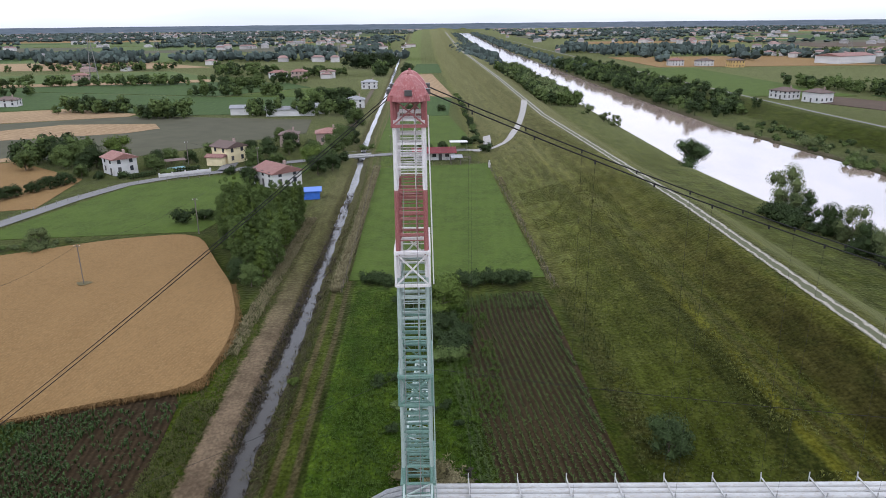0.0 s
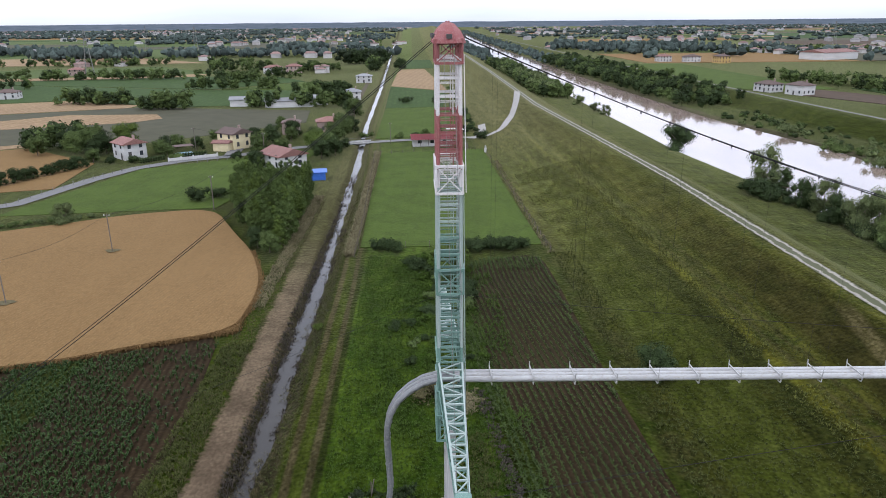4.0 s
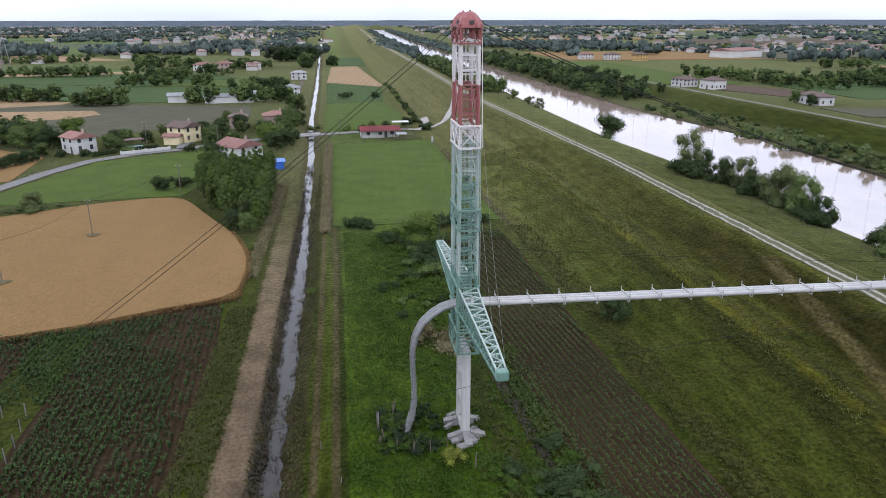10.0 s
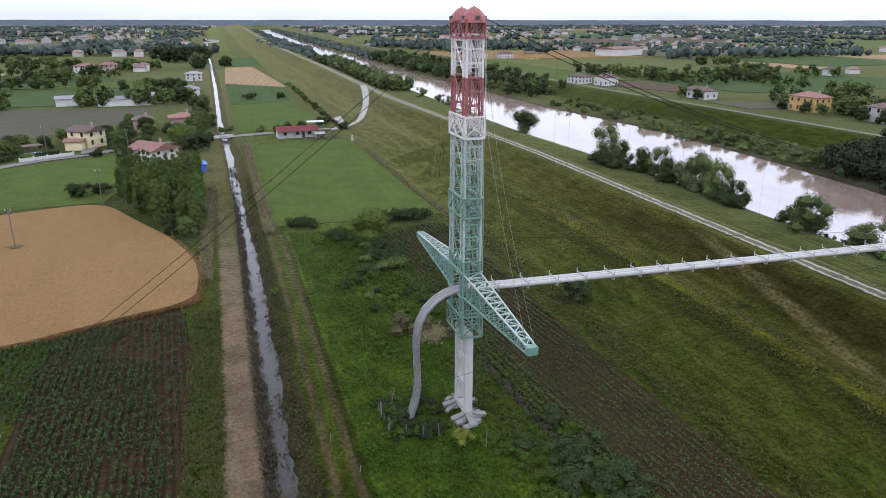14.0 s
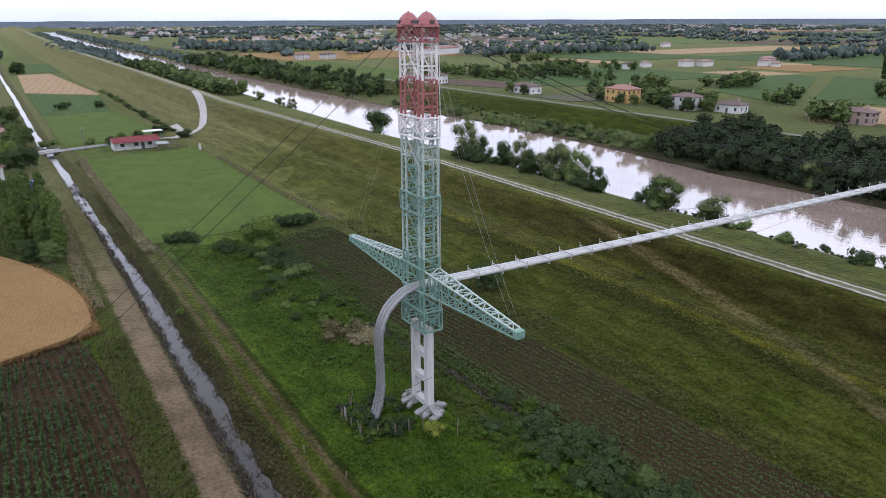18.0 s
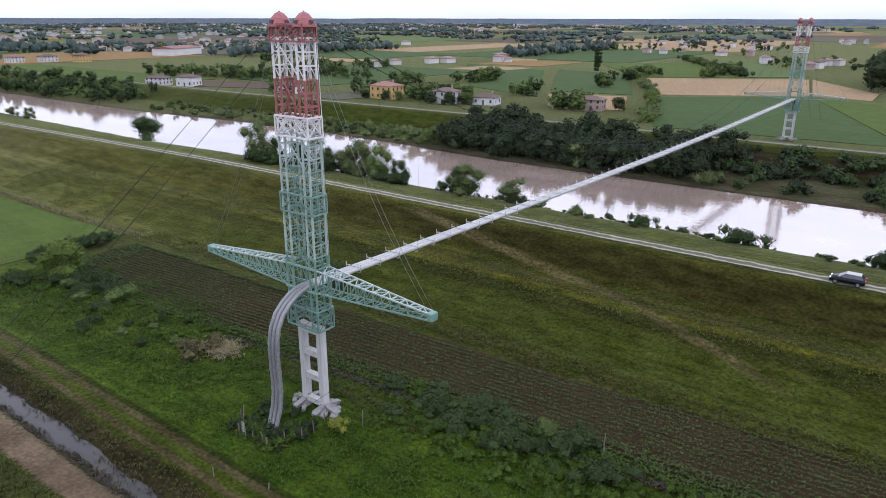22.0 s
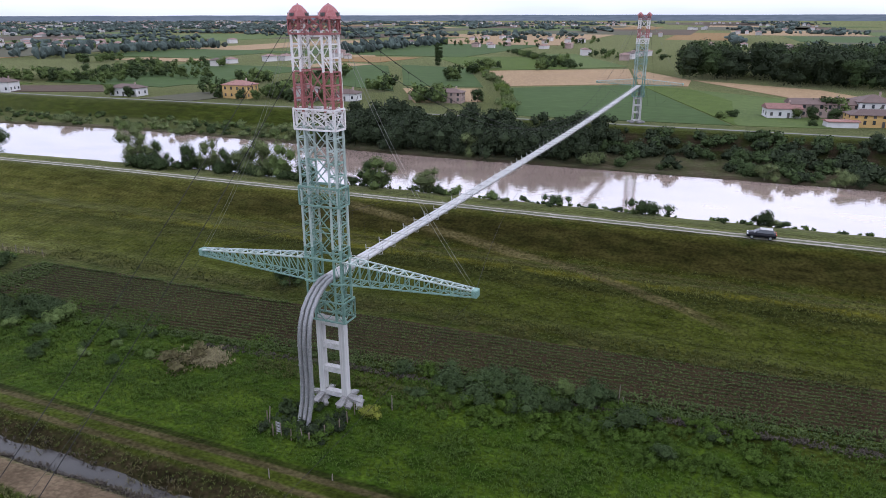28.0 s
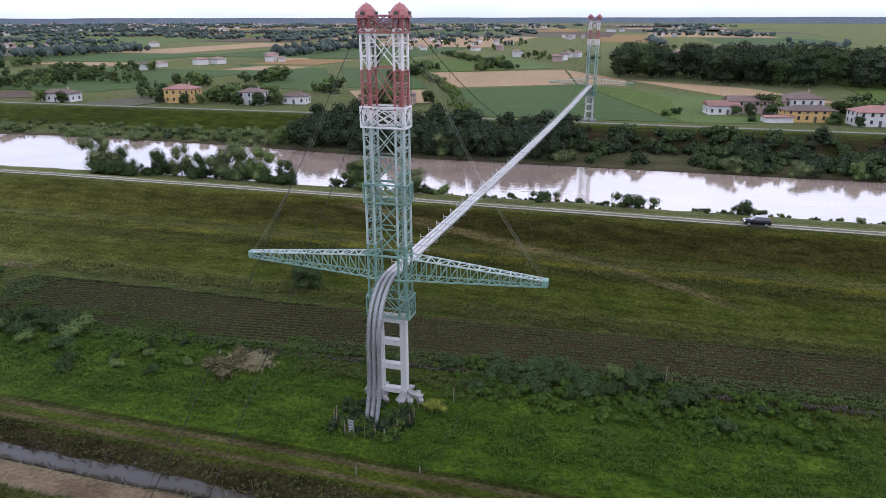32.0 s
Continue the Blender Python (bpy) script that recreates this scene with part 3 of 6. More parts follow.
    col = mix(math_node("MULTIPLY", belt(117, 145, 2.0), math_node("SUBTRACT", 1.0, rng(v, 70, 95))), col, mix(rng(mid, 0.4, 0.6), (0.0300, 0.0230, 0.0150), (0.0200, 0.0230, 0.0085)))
    col = mix(belt(75, 78, 0.6), col, (0.0360, 0.0288, 0.0208))
    col = mix(belt(111, 119, 1.0), col, mix(rng(mid, 0.4, 0.6), (0.0440, 0.0328, 0.0248), (0.0288, 0.0280, 0.0152)))
    hs, hr = n.new("ShaderNodeHueSaturation"), n.new("ShaderNodeMapRange")
    hr.inputs[1].default_value, hr.inputs[2].default_value, hr.inputs[3].default_value, hr.inputs[4].default_value = 0.3, 0.7, 0.38, 0.94
    l.new(tex(0.85, 6, (1, 0.22, 1)), hr.inputs[0])
    grain = n.new("ShaderNodeMapRange")
    grain.inputs[1].default_value, grain.inputs[2].default_value, grain.inputs[3].default_value, grain.inputs[4].default_value = 0.3, 0.7, 0.55, 1.42
    l.new(tex(3.2, 5, (1, 0.7, 1)), grain.inputs[0])
    hs.inputs["Saturation"].default_value = 1.14
    l.new(math_node("MULTIPLY", hr.outputs[0], grain.outputs[0]), hs.inputs["Value"])
    l.new(col, hs.inputs["Color"])
    frayed = math_node("ADD", u, math_node("MULTIPLY", math_node("SUBTRACT", fine, 0.5), 1.8))
    track = math_node("MULTIPLY", math_node("MULTIPLY", rng(frayed, -22.5, -21.7), math_node("SUBTRACT", 1.0, rng(frayed, -19.5, -18.7))), near)
    hs2 = n.new("ShaderNodeHueSaturation")
    l.new(math_node("MULTIPLY", math_node("ADD", math_node("MULTIPLY", hr.outputs[0], 0.45), 0.6), math_node("ADD", math_node("MULTIPLY", grain.outputs[0], 0.6), 0.38)), hs2.inputs["Value"])
    l.new(earth, hs2.inputs["Color"])
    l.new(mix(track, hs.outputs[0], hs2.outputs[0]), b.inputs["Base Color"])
    bp = n.new("ShaderNodeBump")
    bp.inputs["Strength"].default_value, bp.inputs["Distance"].default_value = 0.7, 0.22
    l.new(tex(1.6, 6, (1, 1, 1)), bp.inputs["Height"])
    l.new(bp.outputs[0], b.inputs["Normal"])
    return m
M["ground"] = ground_material()
tagged(sheet("ground", U_LINES, Y_LINES, "ground", uv=True), "flat grassy farmland with ditch and river levees", "ground")

def road_material(name, rut, middle):
    m = material(name, rut, tuple(0.75 * c for c in rut), 0.6, 1.0, fine=tuple(min(1, 1.15 * c) for c in rut))
    n, l = m.node_tree.nodes, m.node_tree.links
    b = n["Principled BSDF"]
    src = b.inputs["Base Color"].links[0].from_socket
    uv, sep = n.new("ShaderNodeUVMap"), n.new("ShaderNodeSeparateXYZ")
    uv.uv_map = "across"
    l.new(uv.outputs[0], sep.inputs[0])
    t, tc = n.new("ShaderNodeTexNoise"), n.new("ShaderNodeTexCoord")
    l.new(tc.outputs["Object"], t.inputs[0])
    t.inputs["Scale"].default_value, t.inputs["Detail"].default_value = 0.7, 6
    def mnode(op, a, c):
        x = n.new("ShaderNodeMath")
        x.operation = op
        for sock, v in zip(x.inputs, (a, c)):
            if isinstance(v, (int, float)):
                sock.default_value = v
            else:
                l.new(v, sock)
        return x.outputs[0]
    off = mnode("ABSOLUTE", mnode("SUBTRACT", sep.outputs[0], 49.0), 0)
    off = mnode("ADD", off, mnode("MULTIPLY", mnode("SUBTRACT", t.outputs[0], 0.5), 1.1))
    away = mnode("ABSOLUTE", mnode("SUBTRACT", off, 0.7), 0)
    r, x = n.new("ShaderNodeMapRange"), n.new("ShaderNodeMix")
    r.inputs[1].default_value, r.inputs[2].default_value = 0.1, 0.32
    l.new(away, r.inputs[0])
    x.data_type = "RGBA"
    l.new(r.outputs[0], x.inputs[0])
    l.new(src, x.inputs[6])
    x.inputs[7].default_value = (*middle, 1)
    l.new(x.outputs[2], b.inputs["Base Color"])
    return m
M["levee_road"] = road_material("levee_road", (0.235, 0.215, 0.175), (0.062, 0.064, 0.03))
long_y = spaced([(-400, 20), (-80, 4), (200, 10), (440, 40), (1000, 150), (2500, 1)])
tagged(sheet("road", [47.9, 48.3, 48.6, 49, 49.4, 49.7, 50.1], long_y, "levee_road", 0.06, True), "pale gravel road along the levee crown", "road")
tagged(sheet("road", [149.0, 149.5, 150.0, 150.5], long_y, "asphalt", 0.06), "pale gravel road on the far levee", "road")

# water
def water_strip(name, u0, u1, z, ys, mat, label):
    vs = [(float(wx(u, y)), y, z + float(swell(u, y))) for y in ys for u in (u0, u1)]
    fs = [(2 * j, 2 * j + 1, 2 * j + 3, 2 * j + 2) for j in range(len(ys) - 1)]
    tagged(put(name, mesh(name, vs, fs, mat)), label, "water", kind="structure")
water_strip("water", 70, 118, 1.8, long_y, "river", "brown river water with bright sky reflections")
ditch_y = spaced([(-400, 40), (-80, 2), (240, 10), (500, 40), (1500, 1)])
water_strip("water", -18.9, -16.0, -1.0, ditch_y, "ditch", "still water in a narrow drainage ditch")

# ---------------------------------------------------------------- the pipeline tower
def tower_colour(z):
    for top, name in ((11.0, "green_paint"), (21.5, "green_paint"), (25.2, "green_paint"), (28.0, "pale_green_paint"), (30.0, "white_paint"), (33.1, "red_paint"), (35.8, "white_paint"), (60, "red_paint")):
        if z < top:
            return name

def pipeline_tower():
    t = thing("pipeline_tower", pose(0, 0, 0), "tall twin-column lattice tower in faded green, white and red", "tower", "pipeline towers")
    # concrete portal
    for s in (-1, 1):
        box("pier", "concrete", t, 0, s * 1.24, 0.9, 0.76, 0.62, 9.0, label="weathered grey concrete pier", bevel=0.03)
        bm = bmesh.new()
        low = [bm.verts.new((x, y, -0.4)) for x, y in ((-1.7, -1.0), (1.7, -1.0), (1.7, 1.0), (-1.7, 1.0))]
        mid = [bm.verts.new((x, y, 0.12)) for x, y in ((-1.7, -1.0), (1.7, -1.0), (1.7, 1.0), (-1.7, 1.0))]
        top = [bm.verts.new((x, y, 0.6)) for x, y in ((-0.75, -0.55), (0.75, -0.55), (0.75, 0.55), (-0.75, 0.55))]
        for a, c in ((low, mid), (mid, top)):
            for i in range(4):
                bm.faces.new((a[i], a[(i + 1) % 4], c[(i + 1) % 4], c[i]))
        bm.faces.new(top)
        part("footing", bm, "stained_concrete", t, "stained sloping concrete footing", pose(0, s * 1.3, 0.95) @ Matrix.Diagonal((0.72, 0.75, 0.75, 1)))
        for dx, dy, w in ((1.5, s * 0.12, 0.3), (-1.3, s * 0.12, 0.3), (0.05, s * 1.5, 0.34)):
            bm = bmesh.new()
            l = (dx * dx + dy * dy) ** 0.5
            pts = [(-0.2, -0.2), (l + 0.35, -0.2), (l + 0.35, 0.3), (l * 0.45, 0.55), (-0.2, 1.15)]
            a = [bm.verts.new((p, -w, z)) for p, z in pts]
            c = [bm.verts.new((p, w, z)) for p, z in pts]
            bm.faces.new(a[::-1])
            bm.faces.new(c)
            for i in range(5):
                bm.faces.new((a[i], a[(i + 1) % 5], c[(i + 1) % 5], c[i]))
            part("buttress", bm, "stained_concrete", t, "stained sloping concrete buttress", pose(0, s * 1.22, 0.95, 0, 0, math.degrees(math.atan2(dy, dx))))
    for z, h in ((9.05, 0.8), (6.6, 0.62), (4.0, 0.62), (1.35, 0.55)):
        box("cross_beam", "concrete", t, 0, 0, z, 0.66, 1.88, h, bevel=0.03)
    # two lattice columns
    def half(z):
        return 0.82 - 0.15 * (z - 10) / 28, 0.38
    edges = [9.95, 11.0, 12.1, 13.7, 16.0]
    while edges[-1] < 37.3:
        edges.append(edges[-1] + (37.4 - 16.0) / 19)
    for c in (-1.5, 1.5):
        for k, (z0, z1) in enumerate(zip(edges, edges[1:])):
            mat = tower_colour((z0 + z1) / 2)
            (a0, b0), (a1, b1) = half(z0), half(z1)
            ring0 = [(-a0, c - b0, z0), (a0, c - b0, z0), (a0, c + b0, z0), (-a0, c + b0, z0)]
            ring1 = [(-a1, c - b1, z1), (a1, c - b1, z1), (a1, c + b1, z1), (-a1, c + b1, z1)]
            for i in range(4):
                j = (i + 1) % 4
                bar("leg", "pale_green_paint" if mat == "green_paint" and z0 > 16 else mat, t, ring0[i], ring1[i], 0.115, 6)
                bar("girt", mat, t, ring1[i], ring1[j], 0.075)
                if i % 2 == 0:
                    bar("girt", mat, t, Vector(ring0[i]).lerp(Vector(ring1[i]), 0.72), Vector(ring0[j]).lerp(Vector(ring1[j]), 0.72), 0.035)
                if i % 2:
                    p, q = (ring0[i], ring1[j]) if (k + i // 2) % 2 else (ring0[j], ring1[i])
                    bar("brace", mat, t, p, q, 0.04)
            # ladder inside the column
            lx = 0.25
            for s in (-0.2, 0.2):
                bar("ladder_rail", mat, t, (lx, c + s, z0), (lx, c + s, z1), 0.03)
            for r in range(3):
                z = z0 + (r + 0.5) * (z1 - z0) / 3
                bar("ladder_rung", mat, t, (lx, c - 0.2, z), (lx, c + 0.2, z), 0.02)
        # cap: eight-sided hood with arched openings below it
        bm = bmesh.new()
        rings = []
        for r, z in ((1.1, 37.15), (1.04, 37.38), (0.76, 37.86), (0.42, 38.2), (0.2, 38.32)):
            rings.append([bm.verts.new((r * math.cos(math.pi / 8 + i * math.pi / 4), r * 0.92 * math.sin(math.pi / 8 + i * math.pi / 4), z)) for i in range(8)])
        for a, d in zip(rings, rings[1:]):
            for i in range(8):
                bm.faces.new((a[i], a[(i + 1) % 8], d[(i + 1) % 8], d[i]))
        bm.faces.new(rings[-1])
        bm.faces.new(rings[0][::-1])
        cap = part("cap", bm, "red_paint", t, "faded red eight-sided metal hood", pose(0, c, 0))
        for a in range(4):
            ang = a * math.pi / 2
            box("opening", "shutter", cap, 0.88 * math.cos(ang), 0.81 * math.sin(ang), 37.42, 0.3, 0.34, 0.26, math.degrees(ang))
        bar("finial", "red_paint", cap, (0, 0, 38.28), (0, 0, 38.42), 0.07, 6)
    # bracing between the columns
    for z0, z1 in ((35.9, 37.3), (33.2, 35.8), (30.0, 33.1), (28.2, 29.4), (25.4, 27.9), (23.0, 25.4), (21.2, 22.8), (18.6, 21.0), (16.1, 18.6), (11.2, 13.6)):
        mat = tower_colour((z0 + z1) / 2)
        for x in (-0.7, 0.7):
            bar("cross_brace", mat, t, (x, -1.12, z0), (x, 1.12, z1), 0.06)
            bar("cross_brace", mat, t, (x, 1.12, z0), (x, -1.12, z1), 0.06)
            bar("tie", mat, t, (x, -1.12, z1), (x, 1.12, z1), 0.06)
    # collars round both columns
    for z0, z1, a, b, mat in ((28.0, 29.75, 0.85, 2.08, "white_paint"), (21.15, 22.85, 0.88, 2.08, "green_paint"), (9.9, 11.9, 0.98, 2.12, "green_paint"), (36.0, 37.35, 0.8, 2.02, "red_paint")):
        corners = [(-a, -b), (a, -b), (a, b), (-a, b)]
        for z in (z0, z1):
            for i in range(4):
                bar("collar_beam", mat, t, (*corners[i], z), (*corners[(i + 1) % 4], z), 0.1)
        for i, (x, y) in enumerate(corners):
            bar("collar_post", mat, t, (x, y, z0), (x, y, z1), 0.08)
            x2, y2 = corners[(i + 1) % 4]
            for f0, f1 in (((0, 0.5), (0.5, 1)) if i % 2 else ((0, 1),)):
                p = (x + (x2 - x) * f0, y + (y2 - y) * f0)
                q = (x + (x2 - x) * f1, y + (y2 - y) * f1)
                bar("collar_brace", mat, t, (*p, z0), (*q, z1), 0.05)
                bar("collar_brace", mat, t, (*q, z0), (*p, z1), 0.05)
    # service pipe up one side
    for s, mat in (((11.0, 28.0), "pale_green_paint"), ((28.0, 36.5), "white_paint")):
        bar("conduit", mat, t, (1.05, -1.9, s[0]), (0.9, -1.9, s[1]), 0.03, 6)
    # arms
    for s in (-1, 1):
        y0, y1, n = 1.9, 14.5, 13
        def chord(k, side, level):
            f = k / n
            return (side * (0.8 - 0.46 * f), s * (y0 + (y1 - y0) * f), (16.0 - 1.05 * f) if level else (13.8 + 0.55 * f))
        for k in range(n):
            for side in (-1, 1):
                for level in (0, 1):
                    bar("arm_chord", "pale_green_paint" if level else "green_paint", t, chord(k, side, level), chord(k + 1, side, level), 0.085)
                bar("arm_post", "green_paint", t, chord(k + 1, side, 0), chord(k + 1, side, 1), 0.055)
                bar("arm_brace", "green_paint", t, chord(k, side, 0), chord(k + 1, side, 1), 0.05)
            bar("arm_rung", "pale_green_paint", t, chord(k + 1, -1, 1), chord(k + 1, 1, 1), 0.075)
            bar("arm_rung", "green_paint", t, chord(k + 1, -1, 0), chord(k + 1, 1, 0), 0.055)
            bar("arm_brace", "green_paint", t, chord(k, (-1) ** k, 0), chord(k + 1, -((-1) ** k), 0), 0.045)
            bar("arm_brace", "pale_green_paint", t, chord(k, (-1) ** k, 1), chord(k + 1, -((-1) ** k), 1), 0.05)
        box("arm_tip", "green_paint", t, 0, s * 14.75, 14.28, 0.9, 0.55, 0.75, bevel=0.12, label="rounded green end box")
    for z in (13.75, 16.05):
        for x in (-0.9, 0.9):
            bar("waist_beam", "green_paint", t, (x, -2.05, z), (x, 2.05, z), 0.12)
    # stays from the caps to the arm tips
    for s in (-1, 1):
        for x in (-0.3, 0.3):
            pts = []
            for k in range(13):
                f = k / 12
                pts.append((x, s * (1.7 + 12.9 * f), 37.6 - 22.6 * f - 1.6 * math.sin(math.pi * f)))
            tube("stay", "rod", t, pts, 0.013, 5, "thin steel stay cable")
    return t
tower = pipeline_tower()
SPAN, DRIFT = 205.5, -1.9
copy_thing(tower, pose(SPAN, DRIFT, -0.3, 0, 0, 180))["label"] = "matching twin-column lattice tower across the river"

# pipes
def pipe_z(x):
    return 13.92 - 0.5 * x / SPAN - 0.9 * math.sin(math.pi * x / SPAN)
PIPE_Y = (-0.5, 0.0, 0.5)
pipes = thing("pipeline", pose(0, 0, 0), "three parallel grey steel pipes slung across the river", "pipeline")
for k, py in enumerate(PIPE_Y):
    rise = [(-6.15, py + 0.3, -0.3), (-5.7, py + 0.3, 0.5), (-5.2, py + 0.25, 1.6), (-4.75, py + 0.2, 3.0), (-4.55, py + 0.15, 4.6), (-4.6, py + 0.1, 6.5), (-4.68, py + 0.05, 8.4), (-4.65, py, 9.8), (-4.35, py, 11.1), (-3.75, py, 12.2), (-2.9, py, 13.0), (-1.9, py, 13.6), (-0.8, py, 13.9), (0.4, py, 13.95)]
    tube("riser_pipe", "pipe_steel", pipes, rise, 0.21, 10, "grey pipe curving down to the ground")
    run = [(x, py + DRIFT * x / SPAN, pipe_z(x)) for x in np.linspace(0.4, SPAN, 40)]
    tube("span_pipe", "pipe_white", pipes, run, 0.22, 10, "pale grey pipe of the river span")
    for z in (2.6, 4.8, 6.9, 8.9, 10.6):
        i = next(n for n, p in enumerate(rise) if p[2] > z)
        p = Vector(rise[i - 1]).lerp(Vector(rise[i]), (z - rise[i - 1][2]) / (rise[i][2] - rise[i - 1][2]))
        d = (Vector(rise[i]) - Vector(rise[i - 1])).normalized() * 0.06
        bar("flange", "pipe_steel", pipes, p - d, p + d, 0.25, 10)
    drop = [(SPAN - 0.2 - p[0], py + DRIFT, p[2] - 0.55) for p in rise]
    tube("riser_pipe", "pipe_steel", pipes, drop, 0.21, 8)
nb = int(SPAN / 3)
for k in range(1, nb):
    x = 3.0 * k
    y, z = DRIFT * x / SPAN, pipe_z(x)
    bar("bracket", "pipe_white", pipes, (x, y - 1.0, z + 0.27), (x, y + 1.0, z + 0.27), 0.05)
    bar("bracket", "pipe_white", pipes, (x, y - 0.85, z - 0.27), (x, y + 0.85, z - 0.27), 0.05)
    for s in (-1, 1):
        bar("bracket_post", "pipe_white", pipes, (x, y + s * 0.95, z - 0.25), (x, y + s * 1.0, z + 0.6), 0.04)
# main cables, hangers, backstays and wind cables
def cable_z(x):
    return 15.4 + 22.5 * ((x - SPAN / 2) / (SPAN / 2)) ** 2
cables = thing("suspension_cables", pose(0, 0, 0), "dark steel suspension cables with thin hangers", "cable")
for s in (-1.5, 1.5):
    tube("main_cable", "cable", cables, [(x, s + DRIFT * x / SPAN, cable_z(x)) for x in np.linspace(0.3, SPAN - 0.3, 60)], 0.032, 6)
    for k in range(1, 34):
        x = 3.0 * k
        bar("clamp", "cable", cables, (x, s + DRIFT * x / SPAN, cable_z(x) - 0.16), (x, s + DRIFT * x / SPAN, cable_z(x) + 0.05), 0.05)
    for k in range(1, nb, 2):
        x = 3.0 * k
        yy = DRIFT * x / SPAN
        bar("hanger", "cable", cables, (x, yy + s, cable_z(x)), (x, yy + math.copysign(1.0, s), pipe_z(x) + 0.5), 0.006)
    for e, d in ((0, -1), (SPAN, 1)):
        pts = [(e + d * 52.5 * f, s * (1 + 0.15 * f) + DRIFT * e / SPAN, 38.0 - 38.6 * f - 2.6 * math.sin(math.pi * f) * 0.5) for f in np.linspace(0.005, 1, 24)]
        tube("backstay", "cable", cables, pts, 0.023, 6)
for s in (-1, 1):
    for e, d in ((0, -1), (SPAN, 1)):
        base = DRIFT * e / SPAN
        pts = [(e + d * 52.5 * f, base + s * (14.8 - 13.1 * f), 14.4 - 14.2 * f - 0.9 * math.sin(math.pi * f)) for f in np.linspace(0, 1, 16)]
        tube("wind_stay", "cable", cables, pts, 0.014, 5)
    pts = [(x, DRIFT * x / SPAN + s * (1.3 + 13.4 * ((x - SPAN / 2) / (SPAN / 2)) ** 2), 14.5 - 1.4 * (1 - ((x - SPAN / 2) / (SPAN / 2)) ** 2)) for x in np.linspace(0.2, SPAN - 0.2, 50)]
    tube("wind_cable", "cable", cables, pts, 0.018, 5)

# ---------------------------------------------------------------- plants
def leaf_mesh(name, lumps, count, size, mat, rng, core=True, upright=0.0):
    """A crown: folded leaf clumps over the skins of several lumps, with a dark core inside each lump."""
    c = np.array([l[:3] for l in lumps])
    r = np.array([l[3] for l in lumps])
    pick = rng.choice(len(lumps), count, p=r**2 / (r**2).sum())
    d = rng.normal(size=(count, 3))
    d[:, 2] += 0.35
    d /= np.linalg.norm(d, axis=1)[:, None]
    pos = c[pick] + d * r[pick][:, None] * rng.uniform(0.72, 1.12, (count, 1)) * np.array([1, 1, 0.9])
    nrm = d + rng.normal(size=(count, 3)) * 0.36
    nrm /= np.linalg.norm(nrm, axis=1)[:, None]
    a = np.cross(nrm, rng.normal(size=(count, 3)))
    a /= np.linalg.norm(a, axis=1)[:, None]
    if upright:
        a = a * (1 - upright) + np.array([0, 0, 1.0]) * upright + d * 0.25
        a /= np.linalg.norm(a, axis=1)[:, None]
    b = np.cross(nrm, a)
    b /= np.linalg.norm(b, axis=1)[:, None]
    s = size * rng.uniform(0.6, 1.3, (count, 1))
    v = np.stack([pos - a * s, pos - b * s * 0.6 - nrm * s * 0.25, pos + a * s, pos + b * s * 0.6 - nrm * s * 0.25], 1).reshape(-1, 3)
    k = np.arange(count)[:, None] * 4
    f = np.concatenate([k + [0, 1, 2], k + [0, 2, 3]])
    verts, faces = v.tolist(), f.tolist()
    if core:
        for x, y, z, q in lumps:
            base = len(verts)
            for kx, ky, kz in ((1, 0, 0), (-1, 0, 0), (0, 1, 0), (0, -1, 0), (0, 0, 1), (0, 0, -1)):
                verts.append((x + kx * q * 0.72, y + ky * q * 0.72, z + kz * q * 0.65))
            for i, j, m in ((0, 2, 4), (2, 1, 4), (1, 3, 4), (3, 0, 4), (2, 0, 5), (1, 2, 5), (3, 1, 5), (0, 3, 5)):
                faces.append((base + i, base + j, base + m))
    return mesh(name, verts, faces, mat)

def trunk_mesh(name, h, r, limbs, rng):
    vs, fs = [], []
    def limb(p, q, r0, r1):
        p, q = Vector(p), Vector(q)
        d = (q - p).normalized()
        a = d.orthogonal().normalized()
        b = d.cross(a)
        base = len(vs)
        for pt, rr in ((p, r0), (p.lerp(q, 0.5) + a * r0 * 0.3, (r0 + r1) / 2), (q, r1)):
            for i in range(6):
                w = i * math.pi / 3
                vs.append(pt + rr * (math.cos(w) * a + math.sin(w) * b))
        for k in range(2):
            for i in range(6):
                j = (i + 1) % 6
                fs.append((base + 6 * k + i, base + 6 * k + j, base + 6 * k + 6 + j, base + 6 * k + 6 + i))
    limb((0, 0, -0.3), (0.05 * h * rng.uniform(-1, 1), 0.05 * h * rng.uniform(-1, 1), h), r, r * 0.45)
    for q in limbs:
        limb((0, 0, h * 0.7), q, r * 0.5, r * 0.15)
    return mesh(name, vs, fs, "bark", True)

